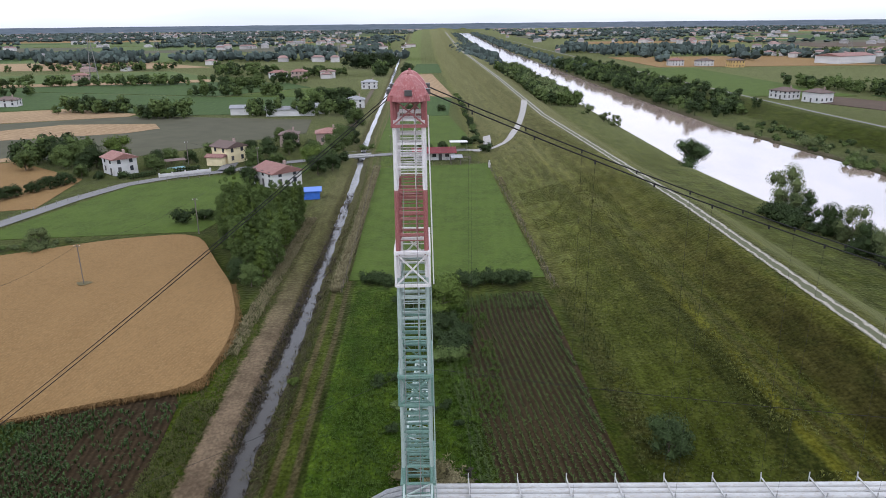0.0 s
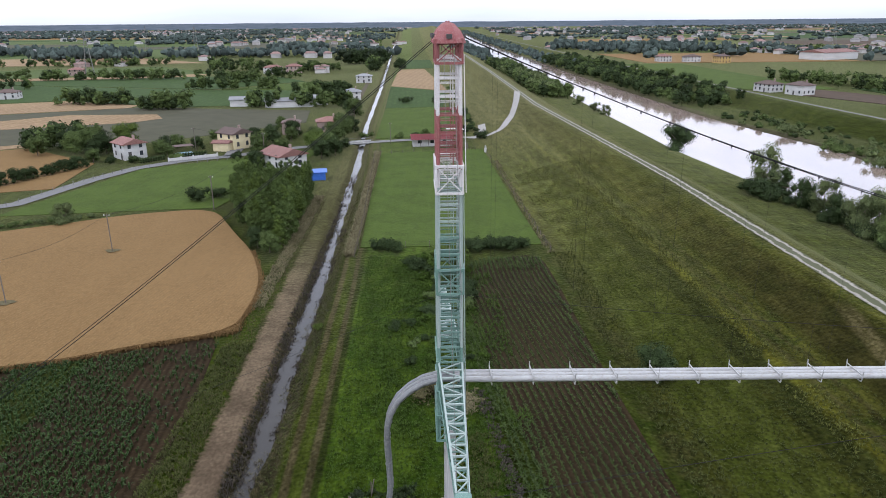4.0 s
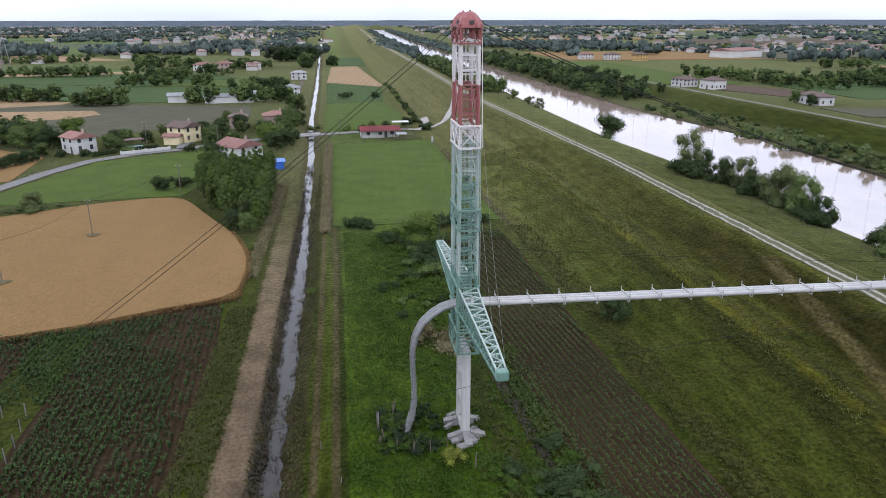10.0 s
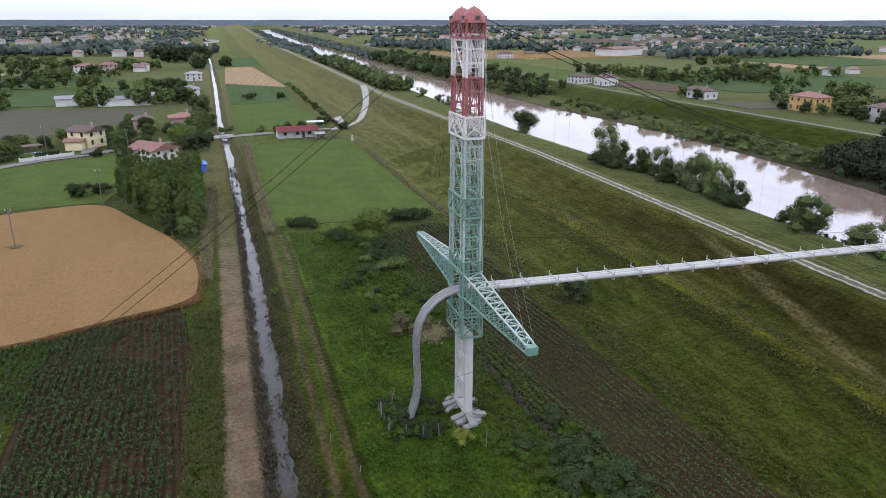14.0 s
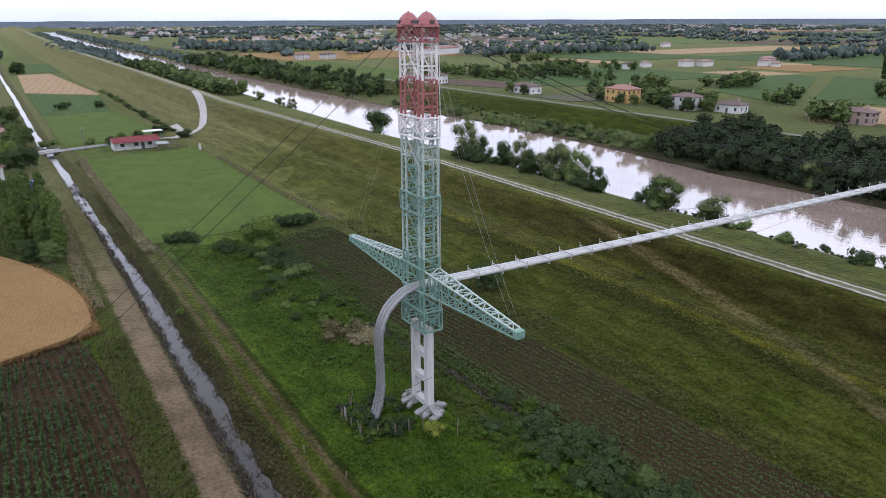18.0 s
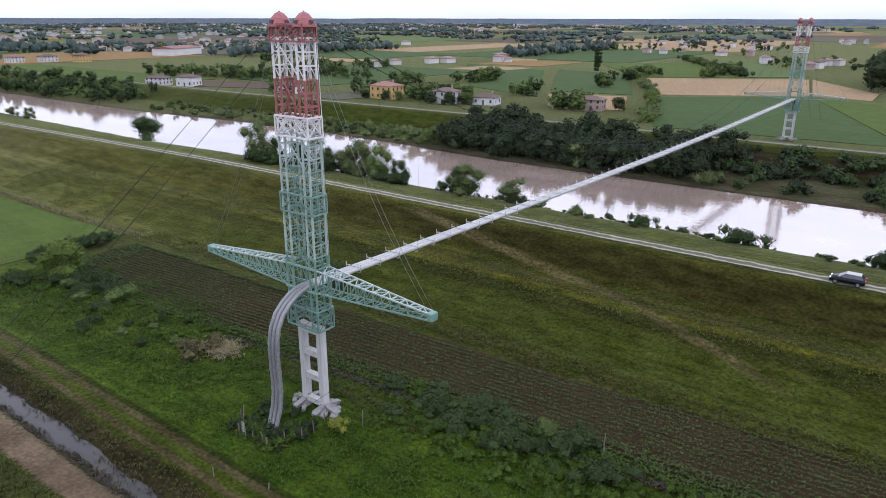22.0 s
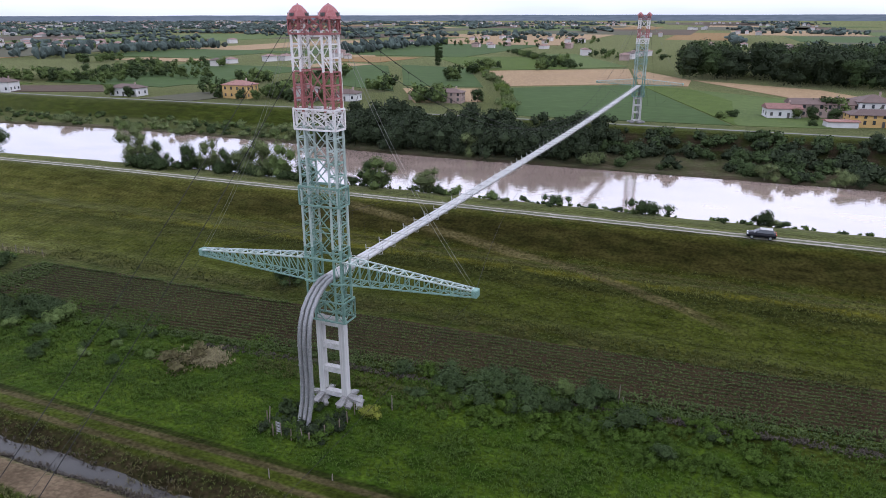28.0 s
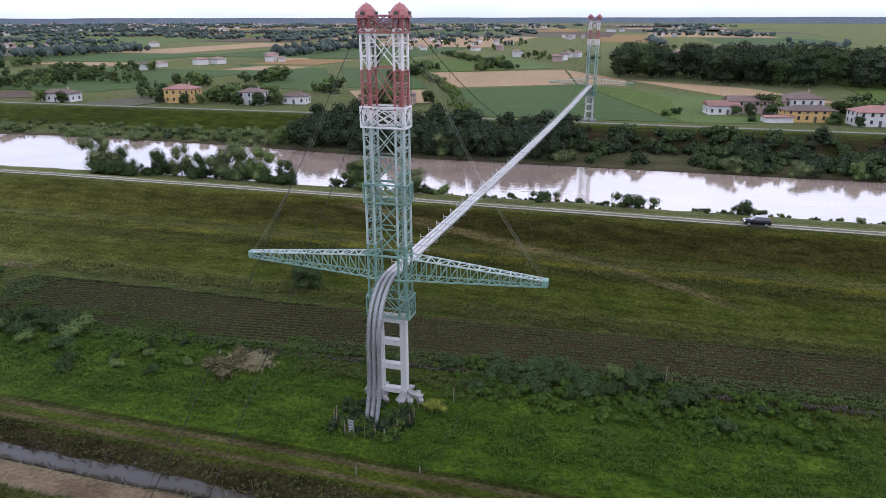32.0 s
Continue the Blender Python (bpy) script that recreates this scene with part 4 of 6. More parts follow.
PLANTS = {}
def plant_kind(kind):
    """Crown and trunk meshes, three of each kind, at unit height 1 = the given metres."""
    if kind in PLANTS:
        return PLANTS[kind]
    rng = np.random.default_rng(sum(map(ord, kind)))
    out = []
    for v in range(3):
        if kind.startswith("poplar"):
            lumps = []
            for tip in range(3):
                ox, oy, top = rng.normal() * 0.7, rng.normal() * 0.7, rng.uniform(7.8, 10.2)
                lumps += [(ox + rng.normal() * 0.35, oy + rng.normal() * 0.35, 0.7 + (top - 0.7) * f, (0.42 + 0.62 * math.sin(math.pi * (0.15 + 0.72 * f))) * rng.uniform(0.8, 1.15)) for f in np.linspace(0, 1, 6)]
            crown, size, th, tr, n = lumps, 0.145, 5, 0.2, 3600
        elif kind.startswith("bush"):
            lumps = [(rng.normal() * 0.75, rng.normal() * 0.75, rng.uniform(0.5, 1.3), rng.uniform(0.5, 0.9)) for _ in range(8)]
            crown, size, th, tr, n = lumps, 0.11, 0.7, 0.06, 1000
        elif kind.startswith("willow"):
            lumps = [(rng.normal() * 1.1, rng.normal() * 1.1, rng.uniform(0.45, 4.2), rng.uniform(0.8, 1.4)) for _ in range(14)]
            crown, size, th, tr, n = lumps, 0.105, 2.2, 0.16, 4400
        else:
            lumps = [(0, 0, 4.4, 2.2)] + [(2.0 * math.cos(a) * rng.uniform(0.6, 1.15), 2.0 * math.sin(a) * rng.uniform(0.6, 1.15), rng.uniform(1.0, 5.4), rng.uniform(1.0, 1.6)) for a in np.linspace(0, 12.56, 16)[:-1]]
            crown, size, th, tr, n = lumps, 0.15, 2.4, 0.2, 4200
        mat = {"bright": "leaf_bright", "pale": "leaf_pale", "dark": "leaf_dark", "yellow": "leaf_yellow", "brown": "straw", "poplar": "leaf_poplar"}.get(kind.split("_")[-1], "leaf")
        cm = leaf_mesh("crown", crown, n, size, mat, rng, upright=0.45 if kind.startswith("poplar") else 0.0)
        tm = trunk_mesh("trunk", th, tr, [l[:3] for l in crown[1:5]], rng)
        out.append((cm, tm))
    PLANTS[kind] = out
    return out

PRNG = random.Random(7)
LABELS = {"tree": "broad leafy green tree with a rounded crown", "tree_dark": "dense dark green broadleaf tree", "tree_pale": "pale grey-green leafy tree crown", "tree_bright": "fresh bright green leafy tree",
          "poplar": "tall slender green poplar in a grove", "poplar_bright": "tall fresh green poplar in a grove", "poplar_dark": "tall dark green poplar with narrow crown", "bush": "low rounded green bush", "bush_dark": "dense dark green bush", "bush_pale": "pale green rounded bush", "bush_bright": "bright green bush in the weeds",
          "bush_yellow": "small yellow-green bush by the footing", "willow_pale": "silvery willow on the river bank", "willow": "green willow on the river bank", "willow_dark": "dark green riverside willow tree"}
def plant(x, y, kind="tree", s=1.0, group="", label="", sz=None):
    cm, tm = plant_kind(kind)[PRNG.randrange(3)]
    m = Matrix.LocRotScale((x, y, float(ground(x, y)) - 0.05), Euler((0, 0, PRNG.uniform(0, 6.28))), (s * PRNG.uniform(0.9, 1.1), s * PRNG.uniform(0.9, 1.1), (sz or s) * PRNG.uniform(0.92, 1.08)))
    name = "bush" if kind.startswith("bush") else "tree"
    t = thing(name, m, label or LABELS[kind], "bush" if name == "bush" else "tree", group)
    put("crown", cm, t)
    put("trunk", tm, t)
    return t

def grove(n, x0, x1, y0, y1, tones, s0, s1, label, by_u=False, inside=None, bush=False, detail=1.0):
    """Trees too many to count, as one mesh a tone: low crowns of leaf clumps."""
    rng = np.random.default_rng(int(abs(x0 * 7 + y0 * 3 + n)))
    for tone in tones:
        verts, faces = [], []
        for _ in range(max(1, n // len(tones))):
            x, y = rng.uniform(x0, x1), rng.uniform(y0, y1)
            if inside and not inside(x, y):
                continue
            if by_u:
                x = float(wx(x, y))
            s = rng.uniform(s0, s1)
            z0 = float(ground(x, y)) - 0.1
            k = 7
            h = 2.0 * s if bush else 7.0 * s
            rr = (1.5 if bush else 2.7) * s
            lumps = np.stack([x + rng.normal(size=k) * rr * 0.42, y + rng.normal(size=k) * rr * 0.42, z0 + h * rng.uniform(0.22, 0.82, k), rr * rng.uniform(0.42, 0.7, k)], 1)
            c = int((230 if bush else 460) * detail)
            pick = rng.integers(0, k, c)
            d = rng.normal(size=(c, 3))
            d[:, 2] += 0.4
            d /= np.linalg.norm(d, axis=1)[:, None]
            pos = lumps[pick, :3] + d * lumps[pick, 3:] * rng.uniform(0.75, 1.12, (c, 1))
            nrm = d + rng.normal(size=(c, 3)) * 0.32
            a = np.cross(nrm, rng.normal(size=(c, 3)))
            a /= np.linalg.norm(a, axis=1)[:, None]
            b = np.cross(nrm, a)
            b /= np.linalg.norm(b, axis=1)[:, None]
            q = (0.21 if bush else 0.3) * s / detail ** 0.5 * rng.uniform(0.6, 1.3, (c, 1))
            base = len(verts)
            verts += np.stack([pos - a * q, pos - b * q * 0.7, pos + a * q, pos + b * q * 0.7], 1).reshape(-1, 3).tolist()
            i = base + np.arange(c)[:, None] * 4
            faces += (i + [0, 1, 2]).tolist() + (i + [0, 2, 3]).tolist()
            for lx, ly, lz, lr in lumps:
                base = len(verts)
                verts += [(lx + e * lr * 0.75, ly + f * lr * 0.75, lz + g * lr * 0.7) for e, f, g in ((1, 0, 0), (-1, 0, 0), (0, 1, 0), (0, -1, 0), (0, 0, 1), (0, 0, -1))]
                faces += [(base + i, base + j, base + m) for i, j, m in ((0, 2, 4), (2, 1, 4), (1, 3, 4), (3, 0, 4), (2, 0, 5), (1, 2, 5), (3, 1, 5), (0, 3, 5))]
            if not bush:
                base = len(verts)
                verts += [(x - 0.15, y, z0), (x + 0.15, y, z0), (x, y + 0.15, z0), (x, y, z0 + h * 0.6)]
                faces += [(base, base + 1, base + 3), (base + 1, base + 2, base + 3), (base + 2, base, base + 3)]
        tagged(put("woods" if not bush else "thicket", mesh("woods", verts, faces, tone)), label, "woods", kind="stuff")

def scatter(n, x0, x1, y0, y1, kinds, s0, s1, group, by_u=False, inside=None):
    for _ in range(n):
        x, y = PRNG.uniform(x0, x1), PRNG.uniform(y0, y1)
        if inside and not inside(x, y):
            continue
        plant(float(wx(x, y)) if by_u else x, y, PRNG.choice(kinds), PRNG.uniform(s0, s1), group)

# poplar grove beside the ditch
def in_grove(x, y):
    west = np.interp(y, (70, 84, 103, 119), (-29.0, -35.0, -42.5, -45))
    east = np.interp(y, (70, 83, 113, 119), (-26.0, -25.2, -26.5, -29))
    return west <= x <= east
for gy in np.arange(71.5, 116, 2.35):
    for gx in np.arange(-45, -24.5, 2.3):
        x, y = gx + PRNG.uniform(-0.8, 0.8), gy + PRNG.uniform(-0.8, 0.8)
        if in_grove(x, y):
            plant(x, y, PRNG.choice(("poplar", "poplar", "poplar_bright")), PRNG.uniform(0.6, 0.78), "poplar grove", sz=PRNG.uniform(0.6, 0.9))
plant(-27.8, 69.8, "tree", 0.62, "poplar grove")
plant(-30.5, 73.0, "tree_dark", 0.66, "poplar grove")
# hedge and bushes across the meadow's near edge, scrub by the tower
for x in (-9, -7.6, -6, 3.4, 5, 6.5, 8, 9.6, 11, 12.5, 14.2, 16):
    plant(x, 69.5 + PRNG.uniform(-0.8, 0.8), "bush_dark", PRNG.uniform(0.95, 1.35), "meadow hedge")
plant(2.6, 57, "tree_bright", 0.95)
scatter(9, -3, 6, 41, 66, ("bush", "bush_dark", "bush_dark"), 0.7, 1.3, "scrub bushes")
scatter(10, -6, 4, 22, 42, ("bush_dark", "bush"), 0.35, 0.7, "scrub bushes")
scatter(9, 2, 9, -38, -10, ("bush_dark", "bush_dark", "bush"), 0.5, 0.9, "scrub bushes")
grove(210, 0.5, 8.8, -42, -5, ("weed", "weed"), 0.22, 0.5, "tangled low bramble scrub", bush=True, detail=1.7)
grove(90, -4, 6, 20, 66, ("weed", "weed"), 0.2, 0.5, "tangled low bramble scrub", bush=True, detail=1.3)
grove(90, -8.2, -2.4, -3.2, 3.8, ("leaf_deep", "leaf_dark", "weed"), 0.22, 0.45, "dark scrub round the pipe foot", bush=True, detail=0.7)
plant(6.0, -19, "bush_dark", 1.15)
plant(8.6, -21.5, "tree", 0.3, "", "small young tree amid bramble scrub")
plant(9.0, -24.5, "bush_dark", 1.1)
for x, y, sc in ((7.0, -9.0, 1.2), (9.2, -13.8, 1.25), (5.4, -12.6, 1.1), (6.2, -28.4, 1.3), (8.2, -23.2, 1.2), (6.0, -10.2, 1.0), (3.0, -7.6, 0.8), (7.4, -4.2, 0.9), (8.0, -17.2, 1.15), (6.9, -14.9, 0.95)):
    plant(x, y, "bush_dark", sc, "bramble thicket", sz=sc * 0.75)
for x, y, sc in ((2.9, 43.6, 1.5), (2.4, 52.5, 1.4), (4.0, 46.0, 1.6), (0.8, 48.4, 1.3), (1.2, 55.6, 1.4), (4.6, 50.0, 1.3), (-0.4, 40.4, 1.0)):
    plant(x, y, "bush_dark", sc, "bramble thicket", sz=sc * 0.85)
plant(-0.8, 19.6, "bush_brown", 1.25, "", "brownish scrub bush amid dry grass")
plant(-1.7, -4.4, "bush_yellow", 0.6)
plant(23.5, 21.5, "tree_dark", 0.72)
plant(-15, 37, "bush_bright", 0.5)
# west bank of the river
plant(74.0, 152.5, "willow_dark", 1.9, "", "lone broad tree on the river bank")
for x, y, s in ((69.5, 259, 1.05), (70.5, 237, 0.85), (73, 228, 0.9)):
    plant(x, y, "willow_pale", s, "bank willows")
for u, y, k, sc in ((72.5, 101, "willow_pale", 1.75), (73.5, 96, "willow_dark", 1.1), (72.0, 84, "tree_dark", 0.85), (73.0, 79, "willow_pale", 1.35), (73.5, 69, "willow_pale", 1.4), (74.0, 64, "willow_pale", 1.6), (74.0, 58, "willow", 1.45), (72.0, 73, "willow_dark", 1.1), (73.0, 52, "willow_dark", 1.1)):
    plant(float(wx(u, y)), y, k, sc * 0.88, "bank willows", sz=sc * 1.08)
scatter(52, 67.5, 74.5, 40, 92, ("bush_dark", "bush_dark", "bush_dark"), 0.9, 1.5, "bank bushes", True, inside=lambda u, y: u > 71.5 - (y - 40) * 0.03)
scatter(8, 66.5, 70, 88, 98, ("bush_dark", "bush_dark"), 1.3, 1.9, "bank bushes", True)
for y, k, s in ((33, "willow", 1.45), (36, "willow_dark", 1.2), (23, "willow_pale", 1.15), (20, "bush_dark", 1.2), (17, "bush", 1.2), (-4, "bush_dark", 1.3), (-21, "bush_dark", 1.9), (-41, "bush_dark", 1.4), (9, "bush", 1.1)):
    plant(float(wx(73.5, y)), y, k, s, "bank bushes")
grove(200, 73.6, 76.0, -120, 42, ("leaf_dark", "weed", "leaf"), 0.16, 0.4, "low weeds along the water edge", True, bush=True, detail=0.6)
scatter(26, 71.5, 75.5, -75, 30, ("bush", "bush_dark", "bush_pale"), 0.4, 0.8, "bank bushes", True)
grove(230, 59, 72, 284, 540, ("leaf_dark", "leaf", "leaf_pale"), 0.7, 1.1, "dark wood on the river bank", True)
for k in range(9):
    a = k * 2.4
    blk = thing("concrete_block", pose(1.2 * math.cos(a) - 0.2, -3.0 * math.sin(a) * 0.95 - 0.2, 0.98, PRNG.uniform(-12, 12), PRNG.uniform(-12, 12), PRNG.uniform(0, 90)), "rough stained block of broken concrete", "block", "rubble")
    box("block", "stained_concrete", blk, 0, 0, -0.15, PRNG.uniform(0.6, 1.3), PRNG.uniform(0.4, 0.7), PRNG.uniform(0.35, 0.55), bevel=0.07)
# east bank
grove(260, 116.6, 143, -2, 76, ("leaf_deep", "leaf_deep"), 0.75, 1.2, "dense dark riverside wood", True)
for x, y, k, s in ((122, 99, "willow_pale", 0.9), (118.5, 30, "willow_pale", 1.25), (117, -3.5, "bush_pale", 2.0), (115.5, -42, "willow_pale", 0.9), (115, -58, "willow_pale", 0.9), (116, -69, "willow", 0.8), (120, 78, "willow", 1.2), (121, 86, "willow_pale", 1.1), (117, 126, "bush_pale", 2.0), (118, 148, "bush", 2.0), (120, 178, "bush_pale", 1.9)):
    plant(x, y, k, s, "far bank willows")
grove(560, 115.8, 144, -190, -2, ("leaf_deep", "leaf_dark", "leaf_deep", "leaf_dark"), 0.9, 1.7, "thick bushes on the far bank", True, bush=True, inside=lambda u, y: y < -36 or (u > 131 and (u * 7.3 + y * 3.1) % 3 < 1.6) or (u * 5.7 + y * 9.1) % 4 < 0.6)
grove(170, 117, 136, 74, 225, ("leaf", "leaf_pale", "leaf_dark"), 0.45, 0.95, "low bushes on the far bank", True, bush=True)
grove(370, 117, 144, 245, 600, ("leaf_dark", "leaf_dark", "leaf"), 0.7, 1.08, "dense dark riverside wood", True)

# ---------------------------------------------------------------- fields
FIELD_LABEL = {"wheat": "ripe golden wheat field", "stubble": "pale harvested stubble field", "ploughed": "bare brown ploughed field", "crop": "green crop field", "crop_pale": "light green crop field", "olive_field": "dull olive-brown bare field", "meadow": "mown green meadow", "soil": "dark bare soil field", "grass": "rough grass field"}
FIELDS = [0]
def field(mat, corners, lift=0.05, cells=1):
    """A level field between four corners, with a low edge."""
    FIELDS[0] += 1
    lift += 0.006 * (FIELDS[0] % 60)
    a, b, c, d = [np.array(p, float) for p in corners]
    vs, n = [], cells
    for j in range(n + 1):
        for i in range(n + 1):
            s, t = i / n, j / n
            p = (a * (1 - s) + b * s) * (1 - t) + (d * (1 - s) + c * s) * t
            vs.append((p[0], p[1], lift + max(0.0, float(ground(p[0], p[1]))) if n > 1 else lift))
    fs = [(j * (n + 1) + i, j * (n + 1) + i + 1, (j + 1) * (n + 1) + i + 1, (j + 1) * (n + 1) + i) for j in range(n) for i in range(n)]
    rim = [i for i in range(n + 1)] + [j * (n + 1) + n for j in range(1, n + 1)] + [n * (n + 1) + i for i in range(n - 1, -1, -1)] + [j * (n + 1) for j in range(n - 1, 0, -1)]
    base = len(vs)
    vs += [(vs[k][0], vs[k][1], -0.1) for k in rim]
    fs += [(rim[k], base + k, base + (k + 1) % len(rim), rim[(k + 1) % len(rim)]) for k in range(len(rim))]
    return tagged(put("field", mesh("field", vs, fs, mat)), FIELD_LABEL[mat], "field", kind="structure")

# near ones, west of the ditch
def outline_field(mat, pts, lift, label):
    bm = bmesh.new()
    for _ in range(2):
        pts = [q for p, r in zip(pts, pts[1:] + pts[:1]) for q in ((0.8 * p[0] + 0.2 * r[0], 0.8 * p[1] + 0.2 * r[1]), (0.2 * p[0] + 0.8 * r[0], 0.2 * p[1] + 0.8 * r[1]))]
    f = bm.faces.new([bm.verts.new((x, y, 0.0)) for x, y in pts])
    f.normal_update()
    if f.normal.z < 0:
        f.normal_flip()
    for axis in (0, 1):
        low, high = min(p[axis] for p in pts), max(p[axis] for p in pts)
        for cut in np.arange(low + 4, high, 4.0):
            at = (cut, 0, 0) if axis == 0 else (0, cut, 0)
            bmesh.ops.bisect_plane(bm, geom=bm.faces[:] + bm.edges[:] + bm.verts[:], plane_co=at, plane_no=(1, 0, 0) if axis == 0 else (0, 1, 0))
    rim = [e for e in bm.edges if e.is_boundary]
    for v in bm.verts:
        v.co.z = float(height(across(v.co.x, v.co.y), v.co.y)) + lift
    r = bmesh.ops.extrude_edge_only(bm, edges=rim)
    for v in [g for g in r["geom"] if isinstance(g, bmesh.types.BMVert)]:
        v.co.z -= lift + 0.2
    me = bpy.data.meshes.new("field")
    bm.to_mesh(me)
    bm.free()
    me.materials.append(M[mat])
    return tagged(put("field", me), label, "field", kind="structure")
outline_field("wheat", [(-25.6, 35.5), (-25.4, 47), (-26.6, 56), (-31, 70), (-36, 80), (-45.5, 100.5), (-62, 96.5), (-76, 88.5), (-100, 77), (-125, 62), (-110, 10), (-75, 23), (-48, 30), (-36, 33.5)], 0.65, "ripe golden wheat field with a rounded corner")
outline_field("soil", [(-25.2, 37), (-36, 36), (-49, 33), (-110, 14), (-100, -70), (-25.0, -70)], 0.05, "dark soil under rows of young maize")
field("meadow", [(-12.3, 71.5), (20, 71.5), (18.6, 170), (-13.5, 165)], 0.1, 30)
field("meadow", [(-91, 99), (-46, 103), (-31, 175), (-78, 147)], 0.06, 16)
outline_field("soil", [(13.5, -75), (24, -75), (21.6, -45), (19.6, -12), (18.4, 20), (18.8, 50), (18.5, 66), (11, 64), (3.6, 54), (5.2, 35), (8.0, 8), (10.8, -33)], 0.06, "dark soil field with rows of seedlings")
field("meadow", [(-16, 193), (18, 203), (11, 283), (-16, 279)], 0.05)
field("crop", [(-16, 280), (11, 284), (15, 356), (-17, 391)], 0.05)
field("stubble", [(-17, 394), (17, 360), (6, 553), (-15, 545)], 0.05)
field("crop", [(-12, 560), (14, 560), (20, 690), (-8, 690)], 0.05)
# west
def plot(mat, pts, lift=0.05):
    """A level field with a many-cornered outline."""
    FIELDS[0] += 1
    z, n = lift + 0.006 * (FIELDS[0] % 60), len(pts)
    vs = [(x, y, z) for x, y in pts] + [(x, y, -0.1) for x, y in pts]
    fs = [tuple(range(n))] + [(i, i + n, (i + 1) % n + n, (i + 1) % n) for i in range(n)]
    return tagged(put("field", mesh("field", vs, fs, mat)), FIELD_LABEL[mat], "field", kind="structure")
plot("olive_field", [(-260, 160), (-146, 183), (-91, 192), (-46, 236), (-50, 276), (-134, 296), (-193, 270), (-300, 240)], 0.02)
plot("wheat", [(-114, 118), (-91, 124), (-95, 156), (-128, 184), (-141, 176), (-230, 150), (-150, 112)], 0.05)
plot("stubble", [(-230, 152), (-142, 177), (-129, 186), (-133, 192), (-146, 184), (-240, 160)], 0.06)
plot("stubble", [(-250, 206), (-168, 224), (-118, 242), (-109, 254), (-116, 268), (-155, 269), (-181, 246), (-260, 226)], 0.06)
plot("stubble", [(-290, 246), (-195, 272), (-138, 295), (-138, 304), (-183, 328), (-218, 314), (-310, 290)], 0.06)
plot("crop", [(-310, 292), (-221, 319), (-184, 331), (-118, 296), (-56, 300), (-60, 372), (-122, 382), (-287, 437), (-420, 400)], 0.05)
plot("meadow", [(-118, 384), (-58, 374), (-48, 430), (-74, 434)], 0.05)
plot("stubble", [(-430, 420), (-301, 462), (-159, 494), (-165, 519), (-313, 484), (-440, 450)], 0.06)
plot("crop_pale", [(-440, 452), (-316, 490), (-156, 520), (-235, 624), (-366, 579), (-500, 540)], 0.05)
plot("stubble", [(-560, 600), (-405, 649), (-211, 678), (-354, 830), (-515, 848), (-700, 760)], 0.06)
plot("crop", [(-290, 440), (-124, 386), (-76, 438), (-100, 480), (-160, 492), (-300, 460)], 0.04)
# east
field("crop", [(209, 44), (213, -34), (352, 16), (306, 82)])
field("crop_pale", [(213, -36), (218, -66), (300, -66), (334, -14)])
field("meadow", [(214, -35), (290, -33), (336, -13), (350, 15)])
field("stubble", [(316, 86), (356, 18), (468, 38), (416, 130)])
field("stubble", [(296, -68), (292, -108), (356, -74), (392, -10)], 0.04)
field("stubble", [(352, -10), (391, -9), (468, 36), (358, 17)], 0.03)
field("stubble", [(232, 98), (247, 71), (300, 92), (287, 130)])
field("crop", [(302, 137), (308, 92), (435, 148), (452, 210)])
field("meadow", [(416, 132), (455, 78), (600, 128), (552, 225)])
field("crop_pale", [(458, 76), (490, 42), (650, 116), (628, 170)])
field("crop", [(250, 280), (273, 231), (505, 428), (295, 330)])
field("crop", [(272, 128), (296, 186), (466, 307), (436, 214)], 0.04)
field("stubble", [(518, 298), (530, 274), (650, 340), (655, 386)], 0.06)
field("ploughed", [(198, 313), (216, 266), (242, 296), (220, 342)])
EAST = ((("olive_field", 200, 236, 196, 226), ("crop", 245, 400, 255, 345)),
        (("stubble", 405, 450, 240, 285), ("wheat", 470, 540, 240, 300), ("stubble", 420, 455, 395, 480), ("wheat", 210, 420, 600, 780), ("meadow", 165, 235, 350, 590)),
        (("crop", 560, 900, 200, 420), ("meadow", 250, 420, -180, -120), ("crop_pale", 500, 700, -160, -70), ("stubble", 600, 900, 470, 560), ("crop", 460, 600, 420, 560)))
for group in EAST:
    for mat, x0, x1, y0, y1 in group:
        field(mat, [(x0, y0), (x1, y0 - 8), (x1, y1 - 8), (x0, y1)], 0.05)
# far patchwork
FR = random.Random(21)
for ring in range(900):
    x, y = FR.uniform(-2800, 3200), FR.uniform(-300, 3300)
    w, h = FR.uniform(60, 260), FR.uniform(40, 160)
    if -520 < x < 950 and y < 700 or -60 - w < x < 240 + w or (x < 0 and y < 500 and x > -750):
        continue
    mat = FR.choice(("crop", "crop", "crop_pale", "crop_pale", "olive_field", "olive_field", "stubble", "ploughed", "wheat"))
    if ring < 620:
        field(mat, [(x - w, y - h), (x + w, y - h + 10), (x + w, y + h + 10), (x - w, y + h)], 0.05)

# ---------------------------------------------------------------- roads, lanes, bridge over the ditch
def smooth_line(pts):
    """The same line with its corners cut twice."""
    for _ in range(2):
        cut = [pts[0]]
        for (ax, ay), (bx, by) in zip(pts, pts[1:]):
            cut += [(ax * 0.75 + bx * 0.25, ay * 0.75 + by * 0.25), (ax * 0.25 + bx * 0.75, ay * 0.25 + by * 0.75)]
        pts = cut + [pts[-1]]
    return pts

